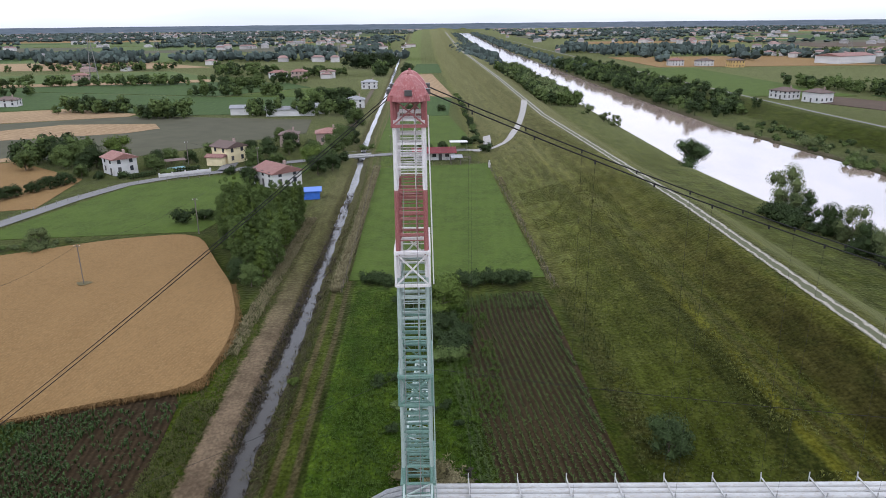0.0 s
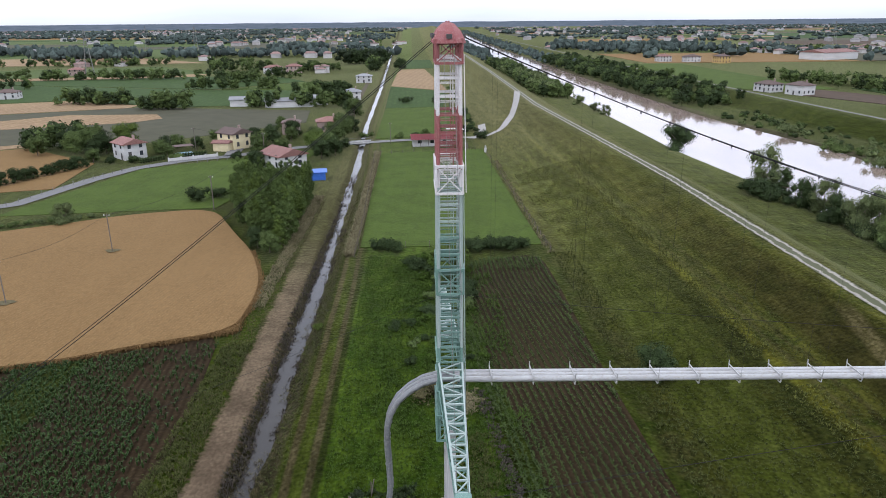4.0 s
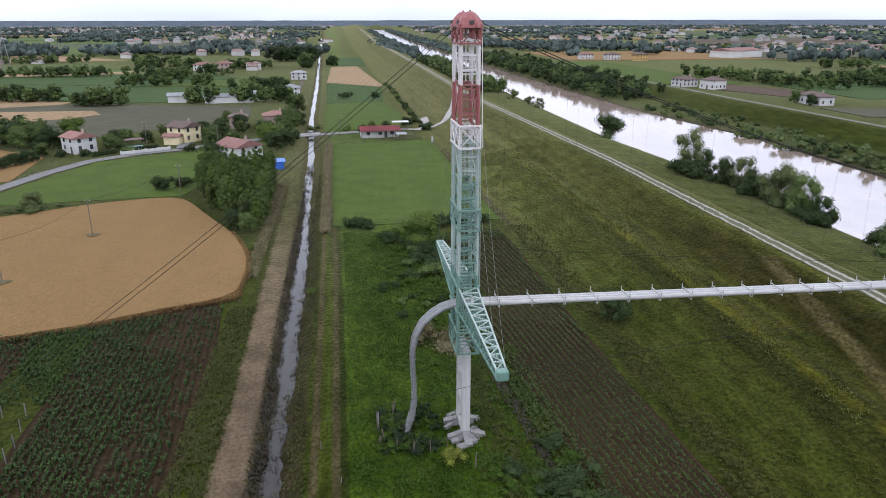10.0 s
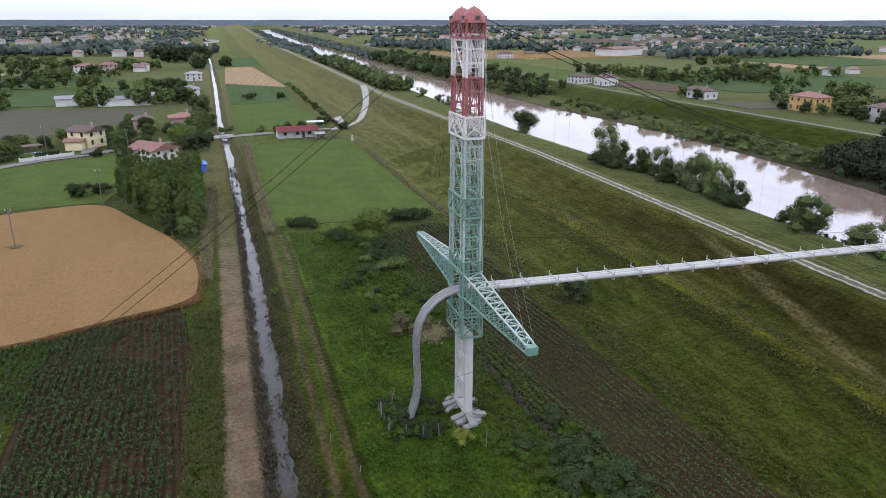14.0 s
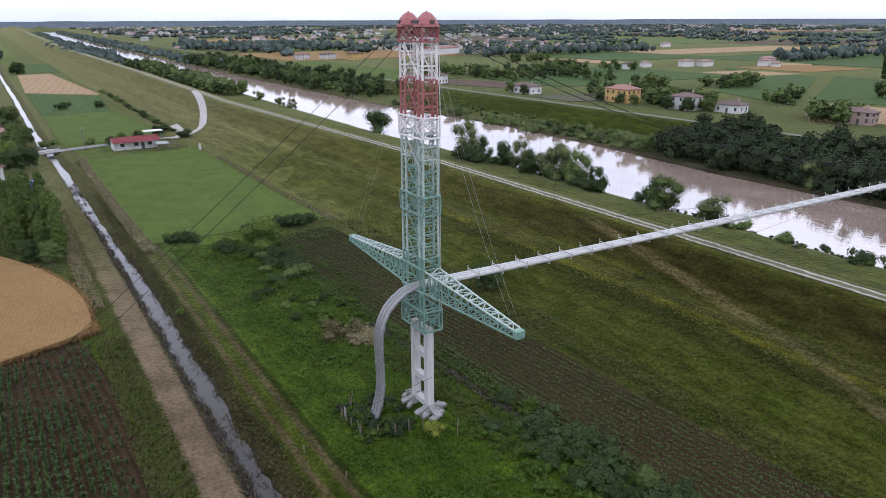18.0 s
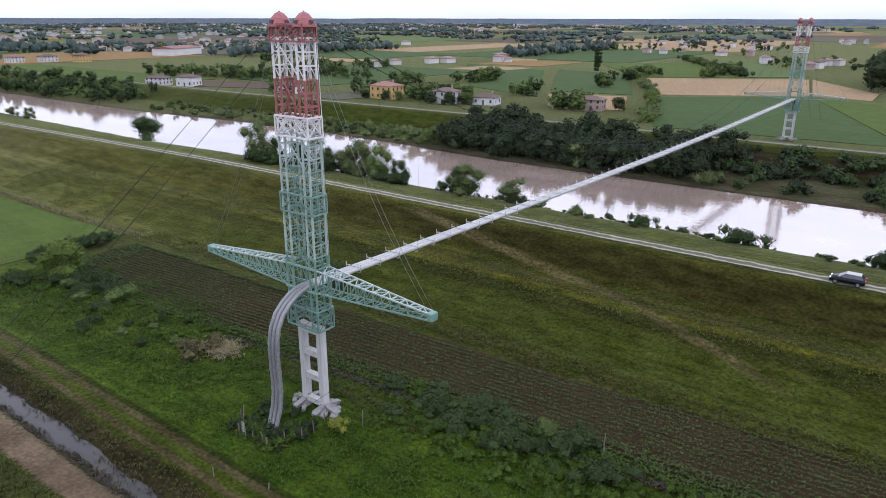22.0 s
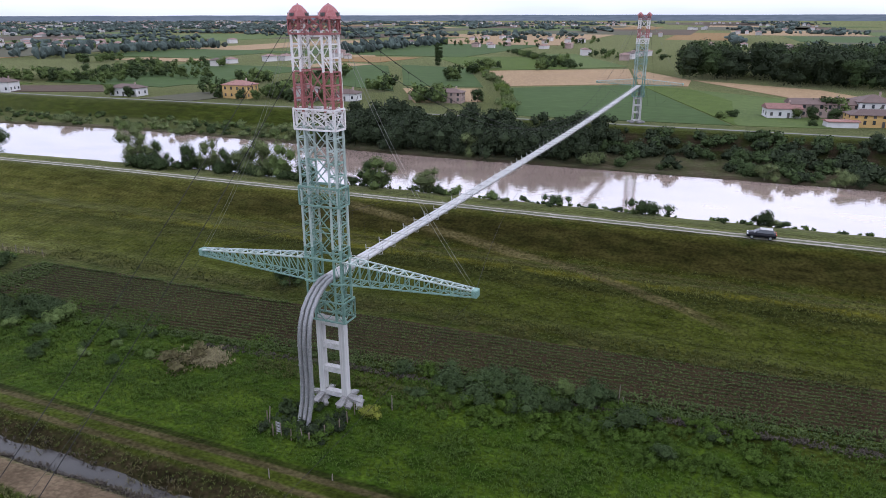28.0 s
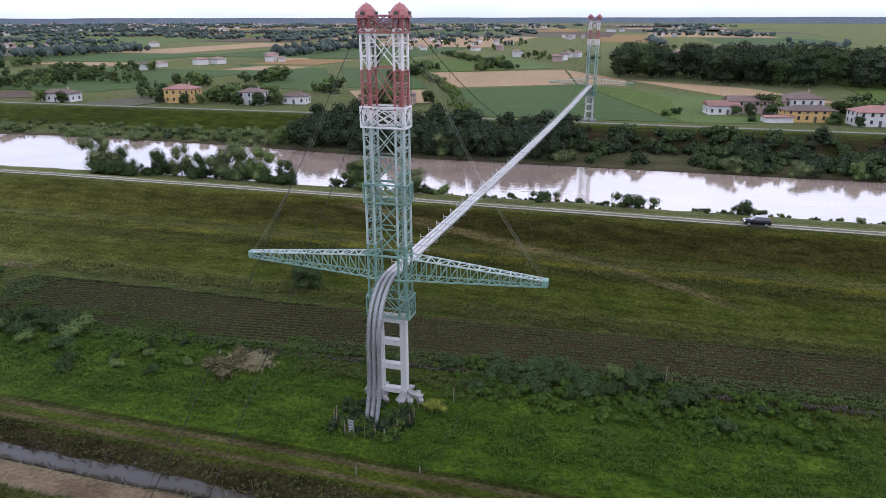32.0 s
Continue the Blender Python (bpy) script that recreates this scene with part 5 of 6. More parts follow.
def lane(pts, w, mat, label, lift=0.16):
    vs, fs = [], []
    fine = []
    for (x0, y0), (x1, y1) in zip(pts, pts[1:]):
        k = max(1, int(math.hypot(x1 - x0, y1 - y0) / 1.3))
        fine += [(x0 + (x1 - x0) * i / k, y0 + (y1 - y0) * i / k) for i in range(k)]
    fine.append(pts[-1])
    for i, p in enumerate(fine):
        q, r = fine[max(i - 4, 0)], fine[min(i + 4, len(fine) - 1)]
        d = Vector((r[0] - q[0], r[1] - q[1])).normalized()
        for s in (-1, -0.67, -0.33, 0, 0.33, 0.67, 1):
            x, y = p[0] - d.y * s * w / 2, p[1] + d.x * s * w / 2
            z = max(float(ground(x, y)), 0.0) + lift
            vs.append((x, y, z))
    for i in range(len(fine) - 1):
        fs += [(7 * i + k, 7 * i + k + 1, 7 * i + 8 + k, 7 * i + 7 + k) for k in range(6)]
    return tagged(put("road", mesh("road", vs, fs, mat, True)), label, "road", kind="structure")
lane([(-140, 66), (-110, 95), (-92, 109), (-86, 133), (-80, 148), (-70, 158), (-58, 164), (-45, 175), (-30, 182), (-8, 188.5), (14, 194)], 4.2, "asphalt", "narrow grey asphalt lane to the bridge")
lane(smooth_line([(14, 193.5), (20, 191.5), (25.5, 193.5), (29, 199), (31, 206.5), (35, 221), (39, 240), (41.7, 257), (43.2, 268)]), 2.6, "gravel", "pale gravel ramp up the levee")
lane([(-58, 164), (-60, 182), (-62, 200)], 4.5, "asphalt", "short grey driveway between houses")
lane([(-31, 183), (-29.5, 230), (-31, 300), (-33, 430)], 2.4, "mud", "narrow earth track beside the ditch")
lane([(17, 190), (21, 196), (22, 206), (22.5, 216)], 2.6, "gravel", "pale gravel turning place")
bridge = thing("bridge", pose(0, 0, 0), "small concrete road bridge over the ditch", "bridge")
bx = float(wx(-18, 185))
box("deck", "concrete", bridge, bx, 185.6, -0.25, 9.0, 4.6, 0.36, 17)
for s in (-1, 1):
    box("kerb", "concrete", bridge, bx - s * 0.6, 185.6 + s * 2.2, 0.11, 9.0, 0.25, 0.3, 17)
    for k in range(5):
        bar("railing_post", "rod", bridge, (bx - 4 + 2 * k - s * 0.6, 184.4 + 0.6 * k + s * 2.2, 0.3), (bx - 4 + 2 * k - s * 0.6, 184.4 + 0.6 * k + s * 2.2, 1.2), 0.04)
    bar("railing", "rod", bridge, (bx - 4 - s * 0.6, 184.4 + s * 2.2, 1.2), (bx + 4 - s * 0.6, 186.8 + s * 2.2, 1.2), 0.045)

# ---------------------------------------------------------------- houses
def house(x, y, rz, w, d, h, wall, roof, label, storeys=2, hip=True, pitch=0.36, windows=True, chimney=True, z=None, group=""):
    t = thing("house", pose(x, y, float(ground(x, y)) if z is None else z, 0, 0, rz), label, "house", group)
    box("wall", wall, t, 0, 0, -0.3, w, d, h + 0.3)
    o = 0.5
    a, b, rise = w / 2 + o, d / 2 + o, pitch * (d / 2 + o)
    ridge = max(a - b, 0.05) if hip else a
    bm = bmesh.new()
    low = [bm.verts.new(p) for p in ((-a, -b, h - 0.12), (a, -b, h - 0.12), (a, b, h - 0.12), (-a, b, h - 0.12))]
    eav = [bm.verts.new(p) for p in ((-a, -b, h + 0.1), (a, -b, h + 0.1), (a, b, h + 0.1), (-a, b, h + 0.1))]
    r0, r1 = bm.verts.new((-ridge, 0, h + 0.1 + rise)), bm.verts.new((ridge, 0, h + 0.1 + rise))
    bm.faces.new(low[::-1])
    for i in range(4):
        bm.faces.new((low[i], low[(i + 1) % 4], eav[(i + 1) % 4], eav[i]))
    bm.faces.new((eav[0], eav[1], r1, r0))
    bm.faces.new((eav[2], eav[3], r0, r1))
    bm.faces.new((eav[1], eav[2], r1))
    bm.faces.new((eav[3], eav[0], r0))
    ro = part("roof", bm, roof, t)
    if chimney:
        box("chimney", "wall_pink", ro, w * 0.22, d * 0.12, h + rise * 0.4, 0.6, 0.6, rise * 0.6 + 0.9)
    if windows:
        for side, length, out, ang in ((0, w, d / 2, 0), (1, w, d / 2, 180), (2, d, w / 2, 90), (3, d, w / 2, -90)):
            n = max(2, int(length / 3.0))
            for s in range(storeys):
                for k in range(n):
                    p = (k + 0.5) / n * length - length / 2
                    zz = 1.0 + s * (h / storeys)
                    m = pose(0, 0, 0, 0, 0, ang)
                    q = m @ Vector((p, -out - 0.01, zz))
                    tall = 2.1 if s == 0 and k == n // 2 and side == 0 else 1.35
                    q.z = 0.05 if tall > 2 else zz
                    win = box("door" if tall > 2 else "window", "shutter" if (k + s) % 3 == 0 or tall > 2 else "glass", t, q.x, q.y, q.z, 0.95, 0.1, tall, ang)
    return t

house(-88, 165, -45, 7.6, 6.8, 4.6, "wall_white", "roof_red", "white two-storey house with a red gable roof", hip=False)
house(-60.5, 180, -38, 7.8, 7.2, 4.9, "wall_cream", "roof_brown", "cream two-storey house with a brown gable roof", hip=False)
house(-63, 174.5, -12, 5, 3, 2.6, "wall_cream", "roof_red", "low porch wing with red tiled roof", 1, False, windows=False, chimney=False)
house(-39, 147, -48, 10, 8.6, 3.9, "wall_white", "roof_red", "white house with a broad weathered red gable roof", hip=False)
house(-34, 212, 8, 8.5, 7, 4.0, "wall_pink", "roof_red", "low pink house with red tiled roof", 1)
house(-47, 208, 4, 6, 6, 4.2, "wall_pink", "roof_brown", "small brick outbuilding beside the lane", 1)
house(-34.5, 320, 6, 8.5, 8, 4.2, "wall_white", "roof_grey", "plain white house with a grey roof")
house(-35.5, 424, 0, 10, 7, 4.3, "wall_white", "roof_grey", "plain white two-storey house")
house(-62, 292, 4, 22, 6, 3.0, "wall_white", "roof_grey", "long low white greenhouse shed", 1, False, windows=False, chimney=False)
house(-52, 300, 4, 14, 6, 3.4, "wall_white", "roof_grey", "low white storage shed", 1, False, windows=False, chimney=False)
house(-85, 298, 4, 12, 6, 3.2, "wall_white", "roof_grey", "low white farm shed", 1, False, windows=False, chimney=False)
house(-222, 345, 8, 11, 8, 3.6, "wall_white", "roof_brown", "white farmhouse with brown roof")
house(-97, 519, 5, 12, 9, 5.5, "wall_pink", "roof_red", "orange-pink house with red roof")
house(-114, 523, 5, 14, 9, 4.5, "wall_white", "roof_red", "white house with red roof")
house(-265, 520, 5, 11, 8, 4.5, "wall_pink", "roof_red", "pink farmhouse with red roof")
# east bank
house(221, 184, -88, 13.5, 9.5, 6.2, "wall_yellow", "roof_red", "yellow two-storey farmhouse with red tiled roof")
house(222, 148, -86, 11, 8, 5.6, "wall_white", "roof_brown", "white two-storey house among trees")
house(230, 131, -80, 11, 8, 3.4, "wall_white", "roof_brown", "low white house with brown roof", 1)
house(209, 242, -86, 16, 8, 3.9, "wall_white", "roof_brown", "long white house with brown roof", 1)
house(240, 84, -84, 12, 7, 4.6, "wall_pink", "roof_brown", "old plastered farmhouse with brown tiled roof")
house(246, 98, -84, 16, 6, 2.8, "wall_pink", "roof_brown", "long low barn with brown tiled roof", 1, windows=False, chimney=False)
house(192, 336, -70, 12, 9, 4.2, "wall_white", "roof_brown", "white villa behind the levee")
house(200, 318, -70, 11, 9, 5.0, "wall_white", "roof_brown", "white house behind the levee", 1)
house(243, -51, -78, 12, 8, 3.6, "wall_white", "roof_red", "low white farm wing with red tiled roof", 1, False)
house(250, -65, -78, 24, 9, 5.0, "wall_pink", "roof_brown", "long pale two-storey farmhouse with brownish roof", 2, False)
house(254, -82, -78, 13, 12, 6.2, "wall_white", "roof_brown", "large white farmhouse with brown hipped roof")
house(230, -80, -78, 18, 8, 4.2, "wall_yellow", "roof_brown", "ochre farm building with brown roof", 2)
house(224, -69, -78, 10, 5, 2.1, "wall_white", "roof_red", "low white shed with shallow red roof", 1, False, 0.15, False, False)
house(225, -101, -80, 15, 10, 5.0, "wall_white", "roof_red", "white house with red hipped roof")
house(232, -122, -80, 14, 10, 6, "wall_white", "roof_brown", "white house beside the levee road")
house(330, -150, -70, 12, 9, 6, "wall_white", "roof_brown", "white house by the woods")
house(398, 632, 24, 50, 26, 7, "wall_white", "roof_red", "large warehouse with a pinkish red roof", 2, False, 0.18, False, False)
house(255, 610, 10, 14, 9, 5, "wall_white", "roof_brown", "white farmhouse by a wheat field")
house(275, 590, 10, 12, 10, 6, "wall_yellow", "roof_brown", "yellow house by a wheat field")
house(232, 620, 10, 12, 10, 5, "wall_white", "roof_red", "white house with red roof")

# open shed with a red sheet roof, by the lane
shed = thing("shed", pose(3, 178.6, 0, 0, 0, 3), "low shed with a dark red sheet roof and white walls", "shed")
box("wall", "wall_white", shed, 0, 1.0, 0, 12.6, 5.4, 2.5)
bm = bmesh.new()
rv = [bm.verts.new(p) for p in ((-6.9, -3.6, 2.45), (6.9, -3.6, 2.45), (6.9, 0.6, 3.7), (-6.9, 0.6, 3.7), (6.9, 4.4, 2.6), (-6.9, 4.4, 2.6))]
bm.faces.new((rv[0], rv[1], rv[2], rv[3]))
bm.faces.new((rv[3], rv[2], rv[4], rv[5]))
bmesh.ops.solidify(bm, geom=bm.faces[:], thickness=0.12)
part("roof", bm, "roof_sheet", shed, "dark red corrugated sheet roof")
for k in range(15):
    for s, (ya, za, yb, zb) in enumerate(((-3.6, 2.5, 0.6, 3.75), (0.6, 3.75, 4.4, 2.65))):
        bar("roof_rib", "roof_sheet", shed, (-6.8 + k * 0.97, ya, za), (-6.8 + k * 0.97, yb, zb), 0.05)
for k in range(6):
    bar("post", "wood", shed, (-6.4 + 2.56 * k, -3.2, 0), (-6.4 + 2.56 * k, -3.2, 2.5), 0.07)
for k in range(3):
    box("window", "glass", shed, -4 + 4 * k, -1.75, 1.0, 1.2, 0.1, 1.0)
box("door", "shutter", shed, 1.9, -1.75, 0.0, 0.95, 0.1, 2.05)
pen = thing("animal_pen", pose(11, 172.5, 0), "weathered wooden pen with wire roof", "pen")
for i in range(3):
    for j in range(3):
        bar("post", "wood", pen, (-3 + 3 * i, -2.5 + 2.5 * j, 0), (-3 + 3 * i, -2.5 + 2.5 * j, 1.9), 0.07)
for j in range(3):
    bar("rail", "wood", pen, (-3, -2.5 + 2.5 * j, 1.85), (3, -2.5 + 2.5 * j, 1.85), 0.06)
    bar("rail", "wood", pen, (-3, -2.5 + 2.5 * j, 1.0), (3, -2.5 + 2.5 * j, 1.0), 0.05)
box("roof", "roof_grey", pen, -1.2, 0, 1.95, 3.6, 5.4, 0.06)
canopy = thing("canopy", pose(11.5, 196, 0), "open carport with a flat white roof", "carport")
box("roof", "wall_white", canopy, 0, 0, 2.5, 6, 4, 0.14)
for sx in (-2.7, 2.7):
    for sy in (-1.7, 1.7):
        bar("post", "rod", canopy, (sx, sy, 0), (sx, sy, 2.5), 0.06)
blue = thing("blue_shelter", pose(-27.5, 131, 0, 0, 0, 8), "small shelter covered with blue sheet", "shelter")
box("wall", "blue_sheet", blue, 0, 0, 0, 3.8, 4.6, 2.0)
box("roof", "blue_sheet", blue, 0.2, 0, 2.0, 4.4, 5.2, 0.14, bevel=0.02)

# trees round the houses
HOUSE_TREES = ((-98, 172, "tree_dark", 1.1), (-104, 176, "tree", 1.3), (-112, 178, "tree_dark", 1.2), (-95, 180, "tree_bright", 1.3), (-80, 172, "tree_dark", 0.9), (-77, 165, "tree", 0.7), (-118, 170, "tree", 1.0),
               (-50, 188, "tree_dark", 0.95), (-50, 168, "tree", 1.0), (-33, 166, "tree_bright", 1.2), (-30, 158, "tree_dark", 1.0), (-34, 178, "tree", 1.0), (-29, 172, "tree", 0.9), (-46, 145, "tree_dark", 0.8))
MORE_TREES = ((-27, 197, "tree", 1.25), (-29, 187, "tree", 1.1), (-26.5, 163, "tree_dark", 0.9), (-72, 178, "tree_dark", 0.7), (-68, 187, "tree", 0.8), (-53, 177, "tree_dark", 0.7), (-43, 168, "tree", 0.8), (-45, 200, "tree_dark", 0.9), (-38, 196, "tree_dark", 0.7), (-97, 160, "bush_dark", 1.4), (-90, 156, "bush_dark", 1.2), (-78, 178, "tree", 0.8), (-25, 176, "bush_dark", 1.6), (-24.5, 208, "tree_dark", 0.8), (-52, 215, "tree", 0.8), (-27, 222, "tree_dark", 0.7), (-100, 168, "tree_dark", 0.9), (-108, 172, "tree", 1.15), (-92, 172, "tree_dark", 0.9), (-84, 156, "bush_dark", 1.3), (-81, 170, "tree", 0.75), (-56, 190, "tree_dark", 0.8), (-44, 190, "tree", 0.8), (-66, 192, "tree", 0.7), (-55, 160, "bush_dark", 1.3), (-72, 160, "bush", 1.2), (-96, 158, "tree", 0.7), (-20, 200, "bush", 1.5), (6, 190, "tree_dark", 0.6), (-2, 190, "bush_dark", 1.5), (14, 203, "tree_dark", 0.55), (17, 206, "bush_dark", 1.5), (-8, 195, "bush", 1.3), (20, 188, "bush_dark", 1.6), (-7, 300, "bush_dark", 2.0), (8, 300, "bush_dark", 1.6), (1, 190, "tree", 0.6))
for group in (HOUSE_TREES, MORE_TREES):
    for x, y, k, s in group:
        plant(x, y, k, s, "garden trees")
for x, y, k, s2 in ((236, -61, "tree_dark", 0.85), (235, -68, "tree_dark", 0.75), (240, -56, "tree", 0.7), (221, -88, "tree_dark", 0.75), (218, -95, "tree_dark", 0.6), (217, -106, "tree_dark", 0.65), (238, -73, "tree", 0.6), (247, -94, "tree_dark", 0.9), (262, -72, "tree", 1.0), (222, -60, "bush_dark", 1.2), (244, -112, "tree", 1.0), (222, -86, "bush", 1.4), (213, 178, "tree_dark", 0.8), (213, 191, "tree_dark", 0.7), (214, 170, "tree", 0.8), (215, 152, "tree_dark", 1.0), (216, 142, "tree_dark", 1.0), (222, 136, "tree", 0.9), (224, 140, "tree_pale", 0.9), (232, 152, "tree_pale", 1.0), (236, 146, "tree", 1.1), (243, 72, "tree_dark", 1.0), (245, 88, "tree", 0.9), (203, 236, "tree_dark", 0.8), (203, 248, "tree", 0.9), (232, -30, "bush", 1.6), (236, -34, "bush_dark", 1.5)):
    plant(x, y, k, s2, "farmhouse trees")
# row of trees along the west lane
for k in range(17):
    f = k / 16
    plant(-95 - 17 * f + PRNG.uniform(-0.6, 0.6), 151 - 27 * f - 12 * f * f + PRNG.uniform(-0.6, 0.6), "tree_dark", PRNG.uniform(0.42, 0.6), "lane trees")
for k in range(22):
    plant(-70 - k * 2.1, 97 - 1.05 * k + PRNG.uniform(-0.5, 0.5), PRNG.choice(("bush_pale", "bush")), PRNG.uniform(0.5, 0.9), "field hedge")
plant(-73, 92, "willow_pale", 0.9)
plant(-52, 110, "bush_dark", 1.6)
plant(-48, 112, "bush_dark", 1.5)
for k in range(30):
    plant(19 + PRNG.uniform(-0.6, 0.6), 205 + k * 5.5, PRNG.choice(("bush_dark", "bush")), PRNG.uniform(0.7, 1.1), "levee foot hedge")
# tall trees beyond the sheds
grove(34, -72, -27, 625, 655, ("leaf_deep", "leaf_dark"), 1.7, 2.2, "tall dark wood behind the fields", detail=0.9)
grove(8, -40, -32, 525, 540, ("leaf_dark", "leaf"), 1.5, 1.9, "tall dark trees behind the white house", detail=0.9)
grove(30, -62, -38, 343, 356, ("leaf_dark", "leaf"), 0.8, 1.15, "garden trees behind the sheds", detail=0.9)
for x, y, k, s in ((-70, 361, "tree_dark", 0.95), (-80, 362, "tree_dark", 0.6), (-28, 252, "tree", 1.3), (-30, 258, "tree_dark", 1.1), (-15, 556, "tree_dark", 1.6)):
    plant(x, y, k, s, "field trees")
# hedgerows and clumps further off
CLUMPS = ((-162, 313, 17, 6, 16), (-121, 290, 11, 6, 12), (-116, 183, 11, 5, 9), (-112, 388, 26, 4, 14), (-215, 470, 50, 5, 16), (-300, 640, 60, 8, 18), (-150, 560, 26, 12, 14), (-122, 440, 12, 8, 8), (-175, 630, 20, 12, 12), (-85, 542, 22, 5, 14), (-255, 330, 10, 6, 6), (-300, 400, 60, 8, 20), (-200, 470, 120, 8, 24), (-58, 290, 24, 1.5, 14), (-12, 558, 5, 5, 4))
CLUMPS_E = ((258, 335, 14, 40, 26), (240, 392, 12, 18, 12), (300, 345, 22, 10, 14), (330, 205, 22, 9, 12), (357, 378, 12, 8, 8), (392, 463, 20, 8, 10), (286, 224, 8, 8, 6), (272, 136, 6, 6, 5), (228, 160, 6, 12, 10), (240, 205, 14, 6, 6), (236, 92, 8, 7, 9), (300, 290, 10, 30, 10), (350, 330, 40, 6, 10), (330, 195, 4, 10, 5), (250, -74, 3, 12, 8), (228, -102, 4, 4, 4), (226, 166, 4, 6, 5), (335, 122, 6, 6, 4), (410, 130, 40, 4, 12), (470, 95, 40, 3, 12), (250, -110, 10, 16, 14))
for c in (CLUMPS, CLUMPS_E):
    for x, y, rx, ry, n in c:
        grove(n * 2, x - rx, x + rx, y - ry, y + ry, ("leaf_dark", "leaf", "leaf"), 0.7, 1.3, "hedgerow trees between fields", detail=0.45)
grove(230, 350, 470, -260, 4, ("leaf_deep", "leaf_dark"), 2.0, 3.2, "tall dense wood", detail=2.0, inside=lambda x, y: y < 4 - (x - 450) * 0.02 and x > 362 - (y + 45) * 0.9 * (y > -45) * -1 and x > 372 + (y + 10) * 0.12)
for f in np.linspace(0, 1, 26):
    plant(216 + 190 * f + PRNG.uniform(-1.5, 1.5), 50 + 80 * f * (0.65 + 0.35 * f) + PRNG.uniform(-1.5, 1.5), PRNG.choice(("bush_pale", "bush", "bush_bright")), PRNG.uniform(1.5, 2.4), "field boundary hedge")
for f in np.linspace(0, 1, 16):
    plant(463 + 166 * f, 78 + 93 * f, PRNG.choice(("bush_dark", "bush")), PRNG.uniform(2.6, 3.6), "field boundary hedge")
for x, y in ((430, -160), (434, -165), (455, 180), (458, 183)):
    plant(x, y, "poplar_dark", 1.6, "tall poplars")

# ---------------------------------------------------------------- the far plain: towns and woods
def blob_field(name, places, mat, rng, label):
    """Many far trees as one mesh: each a small jagged crown."""
    t = (1 + 5**0.5) / 2
    ico = np.array([(-1, t, 0), (1, t, 0), (-1, -t, 0), (1, -t, 0), (0, -1, t), (0, 1, t), (0, -1, -t), (0, 1, -t), (t, 0, -1), (t, 0, 1), (-t, 0, -1), (-t, 0, 1)], float)
    ico /= np.linalg.norm(ico[0])
    tri = np.array([(0, 11, 5), (0, 5, 1), (0, 1, 7), (0, 7, 10), (0, 10, 11), (1, 5, 9), (5, 11, 4), (11, 10, 2), (10, 7, 6), (7, 1, 8), (3, 9, 4), (3, 4, 2), (3, 2, 6), (3, 6, 8), (3, 8, 9), (4, 9, 5), (2, 4, 11), (6, 2, 10), (8, 6, 7), (9, 8, 1)])
    vs, fs = [], []
    for x, y, r, h in places:
        for _ in range(1):
            k = len(vs)
            q = ico * rng.uniform(0.65, 1.25, (12, 1)) * np.array([r, r, h * 0.5]) * rng.uniform(0.55, 0.95)
            q += (x + rng.normal() * r * 0.45, y + rng.normal() * r * 0.45, h * rng.uniform(0.35, 0.6))
            vs += q.tolist()
            fs += (tri + k).tolist()
    return tagged(put(name, mesh(name, vs, fs, mat)), label, "woods", kind="stuff")

NR = np.random.default_rng(5)
def open_far(x, y):
    near = -520 < x < 900 and y < 680
    return not near and not (-70 + 0.01 * y < x < 190 + 0.03 * y)
far_trees, lines = [], 0
while len(far_trees) < 21000:
    x, y = NR.uniform(-2600, 3300), NR.uniform(-250, 1) if NR.random() < 0.06 else NR.uniform(250, 3600)
    ln, ang = NR.uniform(20, 160), NR.choice((0.05, 1.5, 0.3))
    for k in range(int(ln / 2.6)):
        f = NR.uniform(-1, 1)
        px, py = x + f * ln * math.cos(ang) + NR.normal() * 2.5, y + f * ln * math.sin(ang) + NR.normal() * 2.5
        if open_far(px, py):
            far_trees.append((px, py, NR.uniform(3.5, 8.0), NR.uniform(5, 12)))
for x0, y0, rx, ry, n in ((-520, 900, 160, 40, 260), (-150, 800, 130, 30, 200), (-360, 760, 60, 16, 120), (520, 560, 120, 30, 150), (330, 820, 120, 25, 150), (700, 330, 120, 12, 120), (620, -120, 120, 40, 200), (60, 900, 20, 200, 160), (-168, 1000, 40, 16, 130), (280, 930, 100, 40, 240)):
    for k in range(n):
        far_trees.append((x0 + NR.uniform(-rx, rx), y0 + NR.uniform(-ry, ry), NR.uniform(3, 5.5), NR.uniform(8, 14)))
blob_field("distant_woods", far_trees, "hazy_far_leaf", NR, "far hedgerows and woods of the plain")
river_wood = [(float(wx(NR.uniform(117, 141), y)), y, NR.uniform(2.5, 4), NR.uniform(6, 10)) for y in NR.uniform(500, 2400, 700)]
river_wood += [(float(wx(NR.uniform(60, 72), y)), y, NR.uniform(2, 3.5), NR.uniform(5, 9)) for y in NR.uniform(470, 2400, 450)]
blob_field("distant_woods", river_wood, "hazy_far_leaf", NR, "dark woods lining the river far off")

